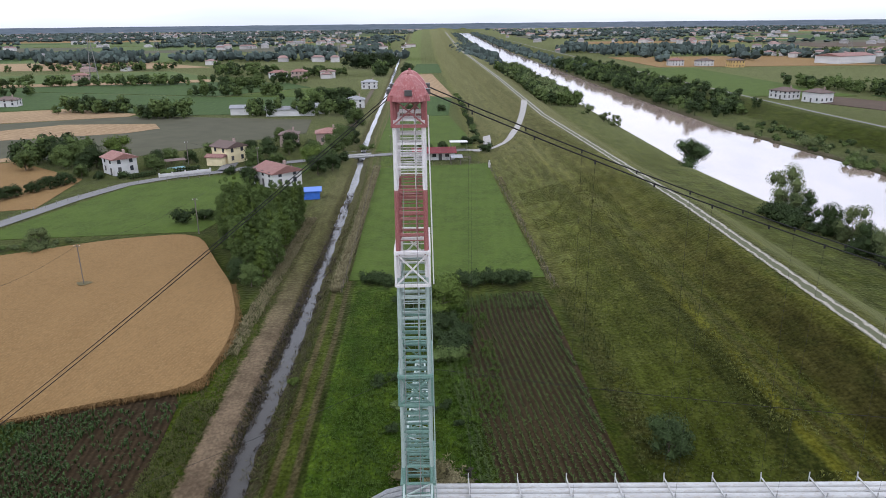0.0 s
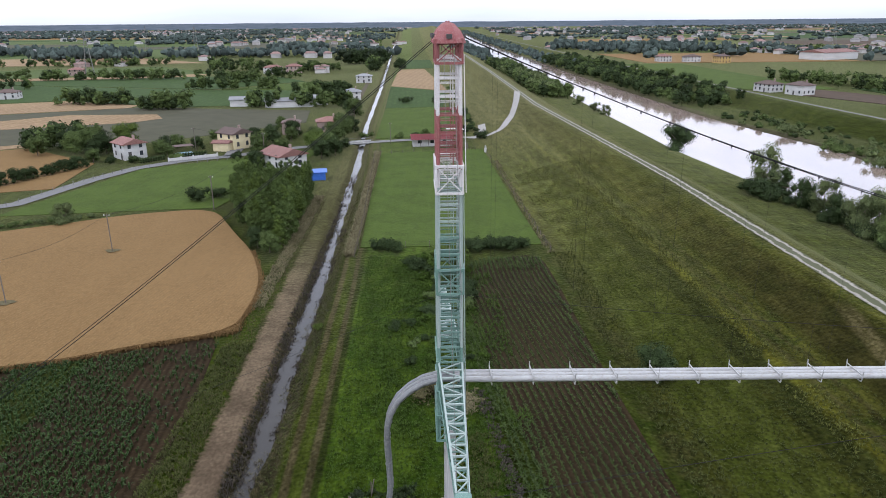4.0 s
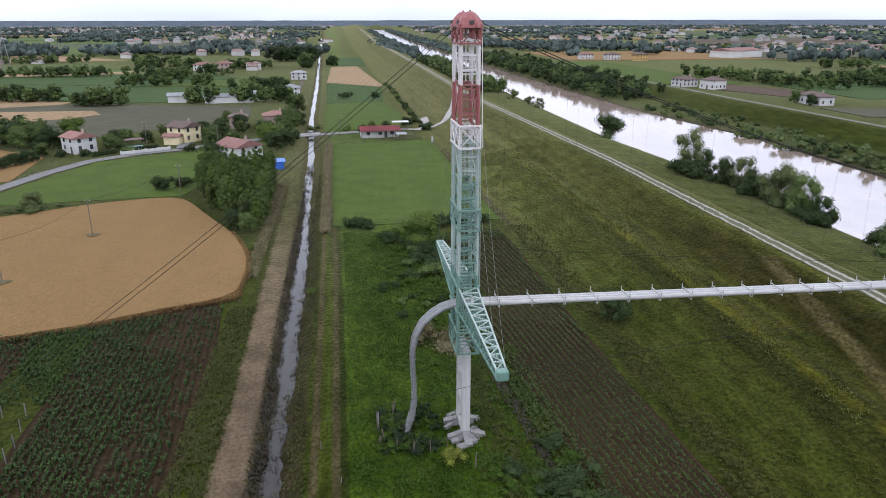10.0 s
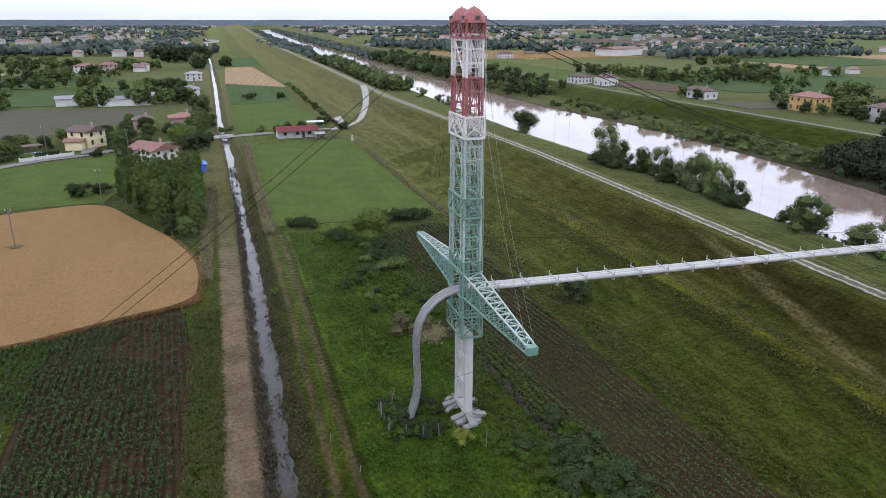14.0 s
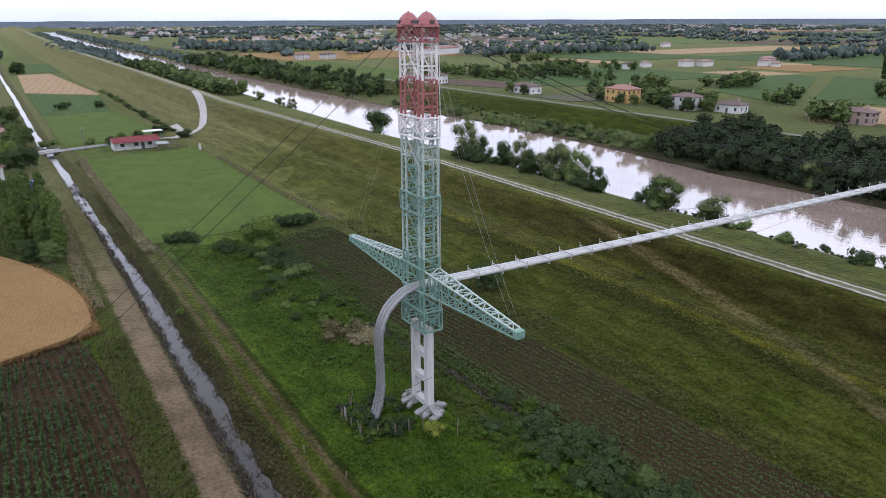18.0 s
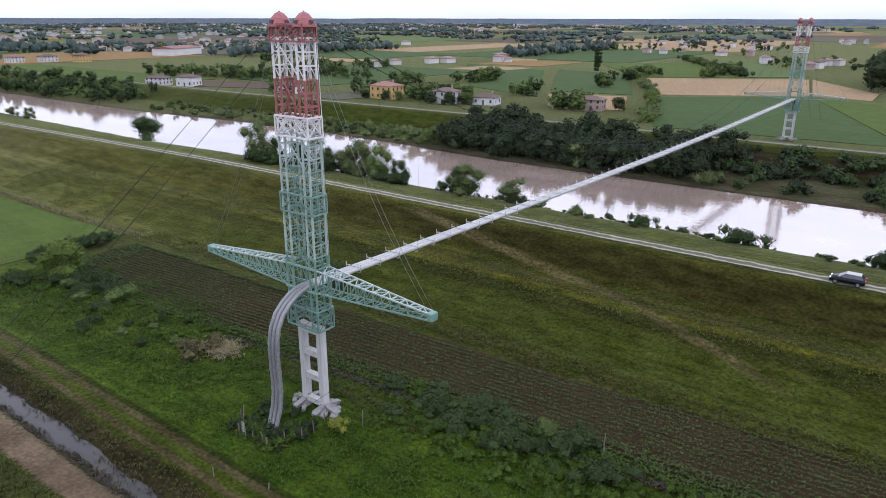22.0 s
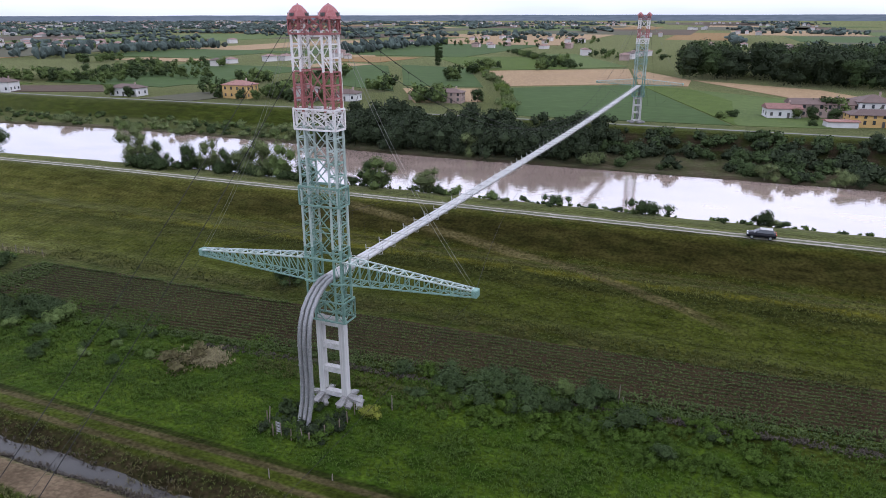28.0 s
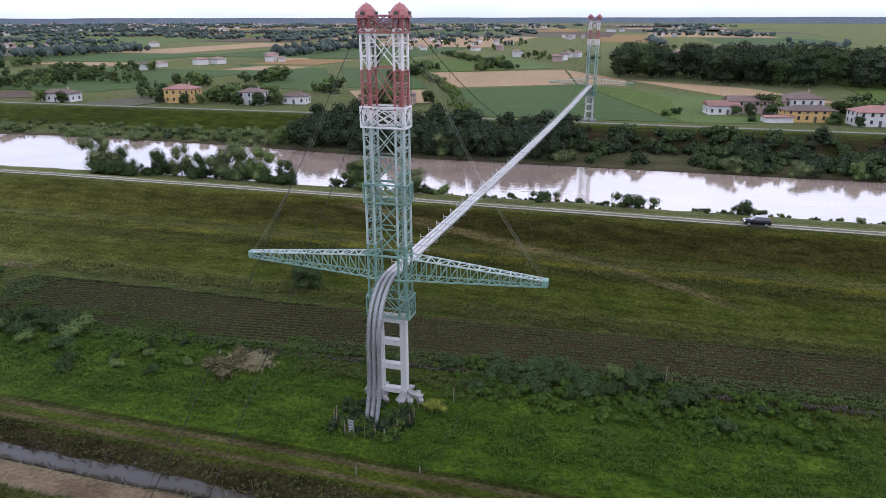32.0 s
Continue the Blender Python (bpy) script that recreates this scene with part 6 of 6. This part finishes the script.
HR = random.Random(3)
def far_house(x, y):
    w, d, h = HR.uniform(7, 12), HR.uniform(6, 9), HR.uniform(3.2, 5.6)
    house(x, y, HR.uniform(-30, 30), w, d, h, HR.choice(("far_wall", "far_wall", "wall_pink", "far_wall")), HR.choice(("far_roof", "far_roof", "roof_brown")), "far house with a tiled roof", 2, True, windows=False, chimney=False, group="far houses")
TOWNS = ((520, 790, 160, 60, 46), (640, 660, 120, 50, 24), (-76, 518, 6, 3, 2), (-380, 680, 180, 60, 8), (-60, 1150, 50, 120, 9), (430, 330, 50, 20, 4), (520, 300, 20, 12, 3), (620, 60, 60, 50, 8), (900, 260, 160, 120, 22), (760, -60, 120, 60, 12))
for x, y, rx, ry, n in TOWNS:
    if y > 450 or x > 550:
        grove(n * 2, x - rx, x + rx, y - ry, y + ry, ("leaf_dark", "leaf"), 0.7, 1.2, "garden trees among far houses", detail=0.25)
    for _ in range(n):
        far_house(HR.uniform(x - rx, x + rx), HR.uniform(y - ry, y + ry))
def town_mesh(n, mat_w, mat_r, seed):
    r = random.Random(seed)
    vw, fw, vr, fr = [], [], [], []
    for _ in range(n):
        x, y = r.uniform(-2600, 3400), r.uniform(700, 3900) if r.random() < 0.85 else r.uniform(-250, 700)
        if not open_far(x, y) or (-700 < x < 1100 and y < 760):
            continue
        for _ in range(r.randrange(1, 7)):
            cx, cy, w, d, h = x + r.uniform(-60, 60), y + r.uniform(-40, 40), r.uniform(3.5, 7.5), r.uniform(3, 5.5), r.uniform(3, 6.5)
            k = len(vw)
            vw += [(cx + a * w, cy + b * d, z) for z in (0, h) for a, b in ((-1, -1), (1, -1), (1, 1), (-1, 1))]
            fw += [(k, k + 1, k + 5, k + 4), (k + 1, k + 2, k + 6, k + 5), (k + 2, k + 3, k + 7, k + 6), (k + 3, k, k + 4, k + 7)]
            k = len(vr)
            vr += [(cx + a * (w + 0.5), cy + b * (d + 0.5), h) for a, b in ((-1, -1), (1, -1), (1, 1), (-1, 1))] + [(cx - w * 0.5, cy, h + 2.2), (cx + w * 0.5, cy, h + 2.2)]
            fr += [(k, k + 1, k + 5, k + 4), (k + 2, k + 3, k + 4, k + 5), (k + 1, k + 2, k + 5), (k + 3, k, k + 4)]
    town = tagged(put("distant_town", None), "scattered far houses of the plain", "town", kind="stuff")
    put("wall", mesh("wall", vw, fw, mat_w), town)
    put("roof", mesh("roof", vr, fr, mat_r), town)
town_mesh(200, "far_wall", "far_roof", 1)
town_mesh(150, "far_wall", "far_roof_grey", 2)
town_mesh(110, "far_wall", "far_roof", 3)

# glowing ring past everything, with the distance haze painted into its blue-grey
def backdrop():
    m = bpy.data.materials.new("distance")
    m.use_nodes = True
    n, l = m.node_tree.nodes, m.node_tree.links
    n.clear()
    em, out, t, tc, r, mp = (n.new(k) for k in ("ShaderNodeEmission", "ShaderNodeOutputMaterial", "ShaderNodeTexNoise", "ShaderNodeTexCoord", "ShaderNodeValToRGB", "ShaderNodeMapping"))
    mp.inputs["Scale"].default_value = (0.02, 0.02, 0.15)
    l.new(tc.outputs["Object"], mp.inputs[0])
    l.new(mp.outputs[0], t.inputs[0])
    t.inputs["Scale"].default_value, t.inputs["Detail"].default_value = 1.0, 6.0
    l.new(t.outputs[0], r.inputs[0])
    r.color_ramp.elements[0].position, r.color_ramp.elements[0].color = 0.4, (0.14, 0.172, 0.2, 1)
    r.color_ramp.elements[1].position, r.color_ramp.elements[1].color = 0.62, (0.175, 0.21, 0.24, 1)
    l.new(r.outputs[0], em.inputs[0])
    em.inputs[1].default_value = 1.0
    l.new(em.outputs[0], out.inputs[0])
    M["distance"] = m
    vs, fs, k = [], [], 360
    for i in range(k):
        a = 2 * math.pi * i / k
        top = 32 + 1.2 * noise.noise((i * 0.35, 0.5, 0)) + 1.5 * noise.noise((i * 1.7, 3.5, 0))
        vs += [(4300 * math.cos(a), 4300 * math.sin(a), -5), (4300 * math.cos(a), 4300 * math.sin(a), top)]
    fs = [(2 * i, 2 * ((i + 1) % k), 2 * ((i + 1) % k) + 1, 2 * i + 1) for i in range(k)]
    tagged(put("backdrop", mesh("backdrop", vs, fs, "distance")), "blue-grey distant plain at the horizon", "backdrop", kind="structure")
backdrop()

# ---------------------------------------------------------------- car on the levee
def car(x, y, rz, label="small black hatchback parked on the levee road", paint="car_paint"):
    c = thing("car", pose(x, y, float(ground(x, y)) + 0.06, 0, 0, rz) @ Matrix.Scale(0.9, 4), label, "car")
    bm = bmesh.new()
    prof = [(-2.05, 0.35), (-2.1, 0.75), (-2.0, 0.98), (-1.75, 1.05), (1.0, 1.0), (1.75, 0.88), (2.05, 0.7), (2.08, 0.35)]
    rows = [[bm.verts.new((px, s * w, pz)) for px, pz in prof] for s, w in ((-1, 0.86), (1, 0.86))]
    for i in range(len(prof)):
        j = (i + 1) % len(prof)
        bm.faces.new((rows[0][i], rows[0][j], rows[1][j], rows[1][i]))
    bm.faces.new(rows[0][::-1])
    bm.faces.new(rows[1])
    bmesh.ops.bevel(bm, geom=bm.edges[:], offset=0.06, segments=2, affect="EDGES")
    part("body", bm, paint, c, smooth=True)
    bm = bmesh.new()
    prof = [(-1.9, 1.0, 0.8), (-1.55, 1.5, 0.62), (0.25, 1.52, 0.62), (1.05, 1.0, 0.78)]
    rows = [[bm.verts.new((px, s * w, pz)) for px, pz, w in prof] for s in (-1, 1)]
    for i in range(4):
        j = (i + 1) % 4
        bm.faces.new((rows[0][i], rows[0][j], rows[1][j], rows[1][i]))
    bm.faces.new(rows[0][::-1])
    bm.faces.new(rows[1])
    part("cabin_glass", bm, "glass", c, "dark glazed cabin")
    # pale roof colour stands in for bright sky reflected on it
    box("roof", "trim", c, -0.65, 0, 1.49, 1.75, 1.2, 0.07, bevel=0.02)
    for px in (-1.3, 1.3):
        for s in (-1, 1):
            wheel = bar("wheel", "tyre", c, (px, s * 0.72, 0.31), (px, s * 0.9, 0.31), 0.32, 14)
            bar("rim", "rim", c, (px, s * 0.9, 0.31), (px, s * 0.915, 0.31), 0.2, 12)
    for s in (-1, 1):
        box("headlight", "lamp_clear", c, 1.93, s * 0.6, 0.68, 0.25, 0.4, 0.14)
        box("tail_light", "lamp_red", c, -2.05, s * 0.65, 0.8, 0.12, 0.25, 0.22)
        box("mirror", paint, c, 0.75, s * 0.95, 1.0, 0.16, 0.2, 0.14)
car(48.7, -39.2, 90)
car(-61.5, 191, 80, "silver-grey car parked on the driveway", "roof_grey")

# gardens along the lane
def hedge(x, y, rz, l, w, h, label="clipped dark green garden hedge"):
    rng = np.random.default_rng(int(abs(x * 10 + y)))
    t = thing("hedge", pose(x, y, 0, 0, 0, rz), label, "hedge", "garden hedges")
    n = int(l / 0.8)
    put("foliage", leaf_mesh("foliage", [(-l / 2 + (k + 0.5) * l / n, 0, h * f, w * 0.62) for k in range(n) for f in (0.3, 0.75)], int(l * 60), 0.14, "leaf_dark", rng), t)
    for k in range(3):
        bar("stem", "bark", t, (-l / 3 + k * l / 3, 0, -0.2), (-l / 3 + k * l / 3, 0, h * 0.7), 0.05, 6)
hedge(-70, 164, 35, 10, 1.2, 1.5)
hedge(-79, 158, 50, 8, 1.2, 1.4)
hedge(-50, 174.5, 30, 9, 1.2, 1.5)
wallt = thing("garden_wall", pose(-68, 160.5, 0, 0, 0, 30), "low white rendered garden wall with piers", "wall")
box("wall", "wall_white", wallt, 0, 0, 0, 14, 0.25, 1.0)
for k in range(5):
    box("pier", "wall_white", wallt, -7 + 3.5 * k, 0, 0, 0.4, 0.4, 1.25)
car2 = thing("garden_canopy", pose(-73, 168, 0, 0, 0, 30), "open garden canopy over a small blue pool", "canopy")
box("pool", "blue_pale", car2, 0, 0, 0, 5, 2.6, 0.7, bevel=0.1)
for sx in (-3, 3):
    for sy in (-1.8, 1.8):
        bar("post", "wood", car2, (sx, sy + 3, 0), (sx, sy + 3, 2.4), 0.06)
box("roof", "roof_brown", car2, 0, 3, 2.4, 6.6, 4, 0.12)

# ---------------------------------------------------------------- poles, posts, fences
def pole(x, y, h, label, r=0.09, mat="wood", arm=True):
    p = thing("utility_pole", pose(x, y, float(ground(x, y))), label, "pole", "field poles")
    bar("shaft", mat, p, (0, 0, -0.3), (0, 0, h), r, 8)
    if arm:
        bar("crossarm", mat, p, (-0.5, 0, h - 0.35), (0.5, 0, h - 0.35), 0.04)
        for s in (-0.45, 0, 0.45):
            bar("insulator", "lamp_clear", p, (s, 0, h - 0.32), (s, 0, h - 0.12), 0.035, 6)
    return p
pole(-61, 48.8, 7.2, "thin grey utility pole in the wheat", 0.08)
pole(-55.5, 72, 7.4, "thin grey utility pole in the wheat", 0.08)
pole(-46, 101.5, 7.5, "grey utility pole at the field edge", 0.1)
pole(-46.5, 158, 8, "grey utility pole by the lane", 0.1)
pole(-70, 170, 8, "grey utility pole by the lane", 0.1)
pole(-10.5, 183, 7, "grey utility pole by the bridge", 0.1)
for px, py in ((-61, 48.8), (-55.5, 72)):
    tagged(put("soil_patch", mesh("soil_patch", [(px + 1.2 * math.cos(a) * (1 + 0.3 * math.sin(3 * a)), py + 1.0 * math.sin(a), 0.74) for a in np.linspace(0, 6.283, 13)[:-1]], [tuple(range(12))], "bank")), kind="structure")
wires = thing("overhead_wires", pose(0, 0, 0), "thin sagging overhead wires between poles", "wire")
for (ax, ay, az), (bx2, by2, bz2) in (((-61, 48.8, 7.0), (-55.5, 72, 7.2)), ((-55.5, 72, 7.2), (-46, 101.5, 7.3)), ((-46, 101.5, 7.3), (-46.5, 158, 7.8)), ((-46.5, 158, 7.8), (-70, 170, 7.8))):
    tube("wire", "cable", wires, [(ax + (bx2 - ax) * f, ay + (by2 - ay) * f, az + (bz2 - az) * f - 1.0 * math.sin(math.pi * f)) for f in np.linspace(0, 1, 12)], 0.02, 4)

def fence(pts, step, h, label, group, wire=True, mat="wood"):
    f = thing("fence", pose(0, 0, 0), label, "fence", group)
    for (x0, y0), (x1, y1) in zip(pts, pts[1:]):
        n = max(1, int(math.hypot(x1 - x0, y1 - y0) / step))
        for k in range(n + 1):
            x, y = x0 + (x1 - x0) * k / n, y0 + (y1 - y0) * k / n
            z = float(ground(x, y))
            bar("post", mat, f, (x, y, z - 0.2), (x + PRNG.uniform(-0.06, 0.06), y, z + h * PRNG.uniform(0.9, 1.05)), 0.055)
        if wire:
            for hh in (0.45, 0.9):
                bar("wire", "cable", f, (x0, y0, float(ground(x0, y0)) + h * hh), (x1, y1, float(ground(x1, y1)) + h * hh), 0.008)
    return f
fence([(-12.8, 66), (-13, 92), (-13.6, 120), (-14.5, 164)], 2.2, 1.5, "old wooden post and wire fence along the ditch", "meadow fences")
fence([(20.6, 67), (20.2, 110), (19.0, 168)], 3.0, 1.2, "low post and wire fence at the levee foot", "meadow fences")
fence([(-13, 164), (-3, 166), (8, 168), (19, 168)], 2.6, 1.4, "wooden post fence beside the shed", "meadow fences")
fence([(-12.5, 71), (4, 71.2), (20.5, 71)], 4.0, 1.2, "low post and wire fence across the meadow", "meadow fences")
fence([(-118, 84), (-94, 104), (-88, 128), (-82, 143), (-74, 152)], 3.2, 1.1, "white roadside guard posts and rail", "lane fences", True, "rod")
fence([(-70, 151.5), (-50, 162), (-34, 172)], 2.8, 1.3, "light garden fence beside the lane", "lane fences", True, "rod")
fence([(-6.4, 3.6), (-8.0, 1.8), (-7.9, -2.0), (-5.0, -3.4), (-2.0, -3.3)], 1.5, 1.3, "rusty low post and wire fence round the pipe foot", "pipe fence", True, "bark")
fence([(-56, 10.2), (-42.5, 9.8), (-41.2, 4), (-40.5, -3), (-46, -8)], 2.2, 1.6, "grey post and mesh fence round a vegetable garden", "garden fence", True, "rod")
def post(x, y, h, mat, lean=0.0, label="grey wooden stake in the grass"):
    p = thing("post", pose(x, y, float(ground(x, y))), label, "post", "stakes")
    bar("shaft", mat, p, (0, 0, -0.2), (lean, 0, h), 0.05, 6)
for x, y, h, mat, lean in ((-7.4, -1.0, 1.3, "wood", -0.3), (-6.4, 3.4, 1.7, "wood", 0.3), (0.0, -6.3, 1.7, "wood", 0.05), (-13.2, -1.5, 0.9, "wood", 0.0), (-11.5, -6.5, 0.6, "wood", 0.1), (9.5, -26.5, 2.0, "wood", 0.3), (8.8, -27, 1.4, "wood", -0.2)):
    post(x, y, h, mat, lean)
sign = thing("gate_panel", pose(-7.9, 1.2, 1.0, 0, 0, 80), "small grey metal gate panel on two stakes", "gate")
for bz in (0.15, 0.45, 0.75, 1.05, 1.35):
    box("slat", "roof_grey", sign, 0, 0, bz, 0.56, 0.05, 0.2)
for s in (-0.3, 0.3):
    bar("stake", "wood", sign, (s, 0.05, -0.2), (s, 0.05, 1.6), 0.04)
shrine = thing("white_marker", pose(19.0, 164, 0.0), "small white pointed marker stone at the meadow corner", "marker")
box("shaft", "trim", shrine, 0, 0, 0, 0.7, 0.7, 1.5, bevel=0.08)
box("cap", "trim", shrine, 0, 0, 1.5, 0.45, 0.45, 0.7, bevel=0.15)
# lattice masts far off
def mast(x, y, h):
    t = thing("pylon", pose(x, y, 0, 0, 0, 20), "tall grey lattice electricity pylon", "pylon", "far pylons")
    w = h * 0.09
    for i, (sx, sy) in enumerate(((-1, -1), (1, -1), (1, 1), (-1, 1))):
        bar("leg", "rod", t, (sx * w, sy * w, 0), (sx * 0.4, sy * 0.4, h), 0.16)
        tx, ty = ((1, -1), (1, 1), (-1, 1), (-1, -1))[i]
        for k in range(7):
            f0, f1 = k / 7, (k + 1) / 7
            r0, r1 = w * (1 - f0) + 0.4 * f0, w * (1 - f1) + 0.4 * f1
            bar("brace", "rod", t, (sx * r0, sy * r0, h * f0), (tx * r1, ty * r1, h * f1), 0.09)
    for z, l in ((0.72, 4.5), (0.84, 3.8), (0.95, 3.0)):
        bar("crossarm", "rod", t, (-l, 0, h * z), (l, 0, h * z), 0.14)
for x, y, h in ((-255, 520, 34), (-300, 950, 34), (-110, 900, 32), (-420, 1100, 34), (560, 900, 34)):
    mast(x, y, h)

# ---------------------------------------------------------------- field plants (stuff)
SR = np.random.default_rng(11)
def tufts(name, px, py, h, w, blades, mat, label, lean=0.6, z=None):
    """Leafy tufts: per plant a few bent blades of two triangles each."""
    n = len(px)
    pz = np.array([float(ground(a, b)) for a, b in zip(px, py)]) if z is None else np.full(n, z)
    px, py, pz, hh = (np.repeat(np.asarray(v, float), blades) for v in (px, py, pz, h * SR.uniform(0.6, 1.25, n)))
    k = len(px)
    a = SR.uniform(0, 2 * np.pi, k)
    d = np.stack([np.cos(a), np.sin(a), np.zeros(k)], 1)
    s = np.stack([-np.sin(a), np.cos(a), np.zeros(k)], 1) * (w * SR.uniform(0.6, 1.3, k))[:, None]
    base = np.stack([px, py, pz - 0.03], 1)
    out = (hh * SR.uniform(0.25, lean, k))[:, None] * d
    midp = base + out * 0.6 + np.stack([np.zeros(k), np.zeros(k), hh * 0.75], 1)
    tip = base + out * 1.7 + np.stack([np.zeros(k), np.zeros(k), hh * SR.uniform(0.65, 1.05, k)], 1)
    v = np.stack([base - s * 0.4, base + s * 0.4, midp + s, midp - s, tip], 1).reshape(-1, 3)
    q = np.arange(k) * 5
    faces = [(i, i + 1, i + 2, i + 3) for i in q] + [(i + 3, i + 2, i + 4) for i in q]
    return tagged(put(name, mesh(name, v.tolist(), faces, mat)), label, "plants", kind="stuff")
def area(n, x0, x1, y0, y1):
    return SR.uniform(x0, x1, n), SR.uniform(y0, y1, n)
# maize west of the ditch, rows nearly along the ditch
cx, cy = np.meshgrid(np.arange(-95, -26.6, 0.75), np.arange(-40, 33, 0.34))
cx, cy = cx.ravel() + SR.normal(size=cx.size) * 0.04, cy.ravel() + SR.normal(size=cy.size) * 0.08
keep = (cy < 33.5 + (cx + 25) * 0.16) & (SR.random(cx.size) > 0.12) & ~((cx < -40.5) & (cx > -62) & (cy < 11.5) & (cy > -12))
thin = np.array([noise.noise((a * 0.09, b * 0.05, 2.2)) for a, b in zip(cx, cy)])
keep &= SR.random(cx.size) < np.where(cx > -27.5 - 0.13 * np.maximum(cy, 0), 0.35, 1.0) * np.where(thin > 0.3, 0.4, 1.0)
tufts("maize_plants", cx[keep], cy[keep], 0.74, 0.065, 5, "corn", "rows of young dark green maize", 0.36)
# seedlings in the strip by the levee: rows slant slightly to the ditch
def left_edge(y):
    return np.interp(y, (-75, -33, 8, 35, 54, 66), (13.5, 10.8, 8.0, 5.2, 3.6, 11.5))
def right_edge(y):
    return np.interp(y, (-75, -45, -12, 20, 66), (24, 21.6, 19.6, 18.4, 18.6))
rk, cy = np.meshgrid(np.arange(0, 24), np.arange(-66, 64, 0.15))
rk, cy = rk.ravel(), cy.ravel() + SR.normal(size=cy.size) * 0.05
cx = left_edge(np.minimum(cy, 53)) - 1.6 + 0.75 * rk + SR.normal(size=cy.size) * 0.035
inside = (cx < right_edge(cy) - 0.3) & (cx > left_edge(cy) - 1.8)
thick = (rk < np.where(cy < 14, 4, 2)) | ((cx > right_edge(cy) - 1.0) & (cy > 15)) | (cy > 58)
keep = inside & (SR.random(cx.size) > np.where(thick, 0.12, 0.1))
tufts("seedling_rows", cx[keep & thick], cy[keep & thick], 0.5, 0.055, 4, "seedling", "rows of young green crop in dark soil", 0.7)
tufts("seedling_rows", cx[keep & ~thick], cy[keep & ~thick], 0.31, 0.055, 3, "seedling", "sparse seedlings in dark soil rows", 0.7)
tufts("garden_plants", *area(900, -55, -43, -6, 4), 0.4, 0.06, 6, "weed", "green vegetable plot")
# weeds round the tower, grass on banks and levee
def clumped(n, x0, x1, y0, y1, s=0.12, cut=-0.05, seed=0.0):
    x, y = area(n, x0, x1, y0, y1)
    keep = np.array([noise.noise((a * s, b * s, seed)) > cut for a, b in zip(x, y)])
    return x[keep], y[keep]
EDGE = [(-25.6, 35.5), (-25.4, 47), (-26.6, 56), (-31, 70)], [(-36, 33.5), (-25.9, 35.6)], [(-48, 30), (-36, 33.5)], [(-75, 23), (-48, 30)]
for run in EDGE:
    for (ax, ay), (bx3, by3) in zip(run, run[1:]):
        n = int(math.hypot(bx3 - ax, by3 - ay) * 40)
        f = SR.random(n)
        tufts("wheat_stalks", ax + (bx3 - ax) * f + SR.normal(size=n) * 0.3, ay + (by3 - ay) * f + SR.normal(size=n) * 0.3, 0.72, 0.035, 3, "wheat", "ripe wheat stalks along the field edge", 0.35)
tufts("weeds", *clumped(26000, -10.5, 7.0, -55, 66, 0.14, -0.4), 0.28, 0.03, 3, "weed", "tangled green weeds round the tower")
tufts("weeds", *clumped(8000, -7, 9.0, -50, 60, 0.2, 0.12, 3.3), 0.5, 0.03, 6, "weed", "tall green weeds in patches")
tufts("dry_grass", SR.normal(1.6, 0.9, 520), SR.normal(17.6, 1.2, 520), 0.6, 0.04, 6, "reed", "dry straw-coloured grass patch")
tufts("dry_grass", SR.normal(3.2, 1.0, 900), SR.uniform(-12, 12, 900), 0.45, 0.035, 5, "levee_tuft", "dry grass beside the tower")
tufts("dry_grass", *area(2200, 20.3, 24, -50, 66), 0.35, 0.035, 5, "levee_tuft", "dry grass at the levee foot")
tufts("dry_grass", *area(520, 19.9, 21.2, 66, 150), 0.5, 0.035, 4, "reed", "dry grass along the fence")
tufts("ditch_grass", *area(4200, -26.0, -22.6, -40, 33), 0.45, 0.03, 5, "levee_tuft", "tall grass beside the dirt track")
tufts("ditch_grass", *area(2600, -25.8, -22.5, -40, 110), 0.35, 0.02, 5, "straw", "dry grass beside the dirt track")
tufts("dry_grass", *area(2000, -25.6, -23.4, 44, 112), 0.5, 0.035, 4, "reed", "pale dry grass between the wheat and the track")
tufts("reeds", *area(2600, -14.6, -12.9, 66, 165), 1.1, 0.03, 5, "reed", "tall dry reeds along the ditch fence")
tufts("ditch_grass", *area(1800, -16.2, -14.2, -40, 120), 0.28, 0.03, 5, "levee_tuft", "dry grass on the ditch bank")
tufts("ditch_grass", *area(3400, -19.4, -18.0, -40, 140), 0.4, 0.026, 4, "debris", "dark weeds at the ditch edge")
tufts("ditch_grass", *clumped(2600, -18.6, -16.0, -40, 90, 0.3, 0.0, 4.0), 0.35, 0.03, 4, "debris", "dark weeds standing in the ditch")
tufts("ditch_grass", *clumped(2200, -18.9, -15.6, -40, 110, 0.25, 0.1, 8.0), 0.45, 0.022, 4, "straw", "grey dead weeds along the ditch water")
ty = SR.uniform(-62, 20, 1500)
tufts("dry_grass", left_edge(ty) - 2.6 + SR.normal(size=1500) * 0.35, ty, 0.35, 0.05, 4, "debris", "brown plant debris along the field edge")
tufts("levee_grass", *clumped(22000, 23, 40.5, -60, 130, 0.1, -0.3, 7.0), 0.22, 0.03, 4, "levee_tuft", "coarse mixed grass on the levee")
tufts("levee_flowers", *clumped(3600, 34.0, 36.8, -70, 120, 0.16, -0.1, 13.0), 0.3, 0.04, 3, "flower", "small yellow flowers on the levee slope")
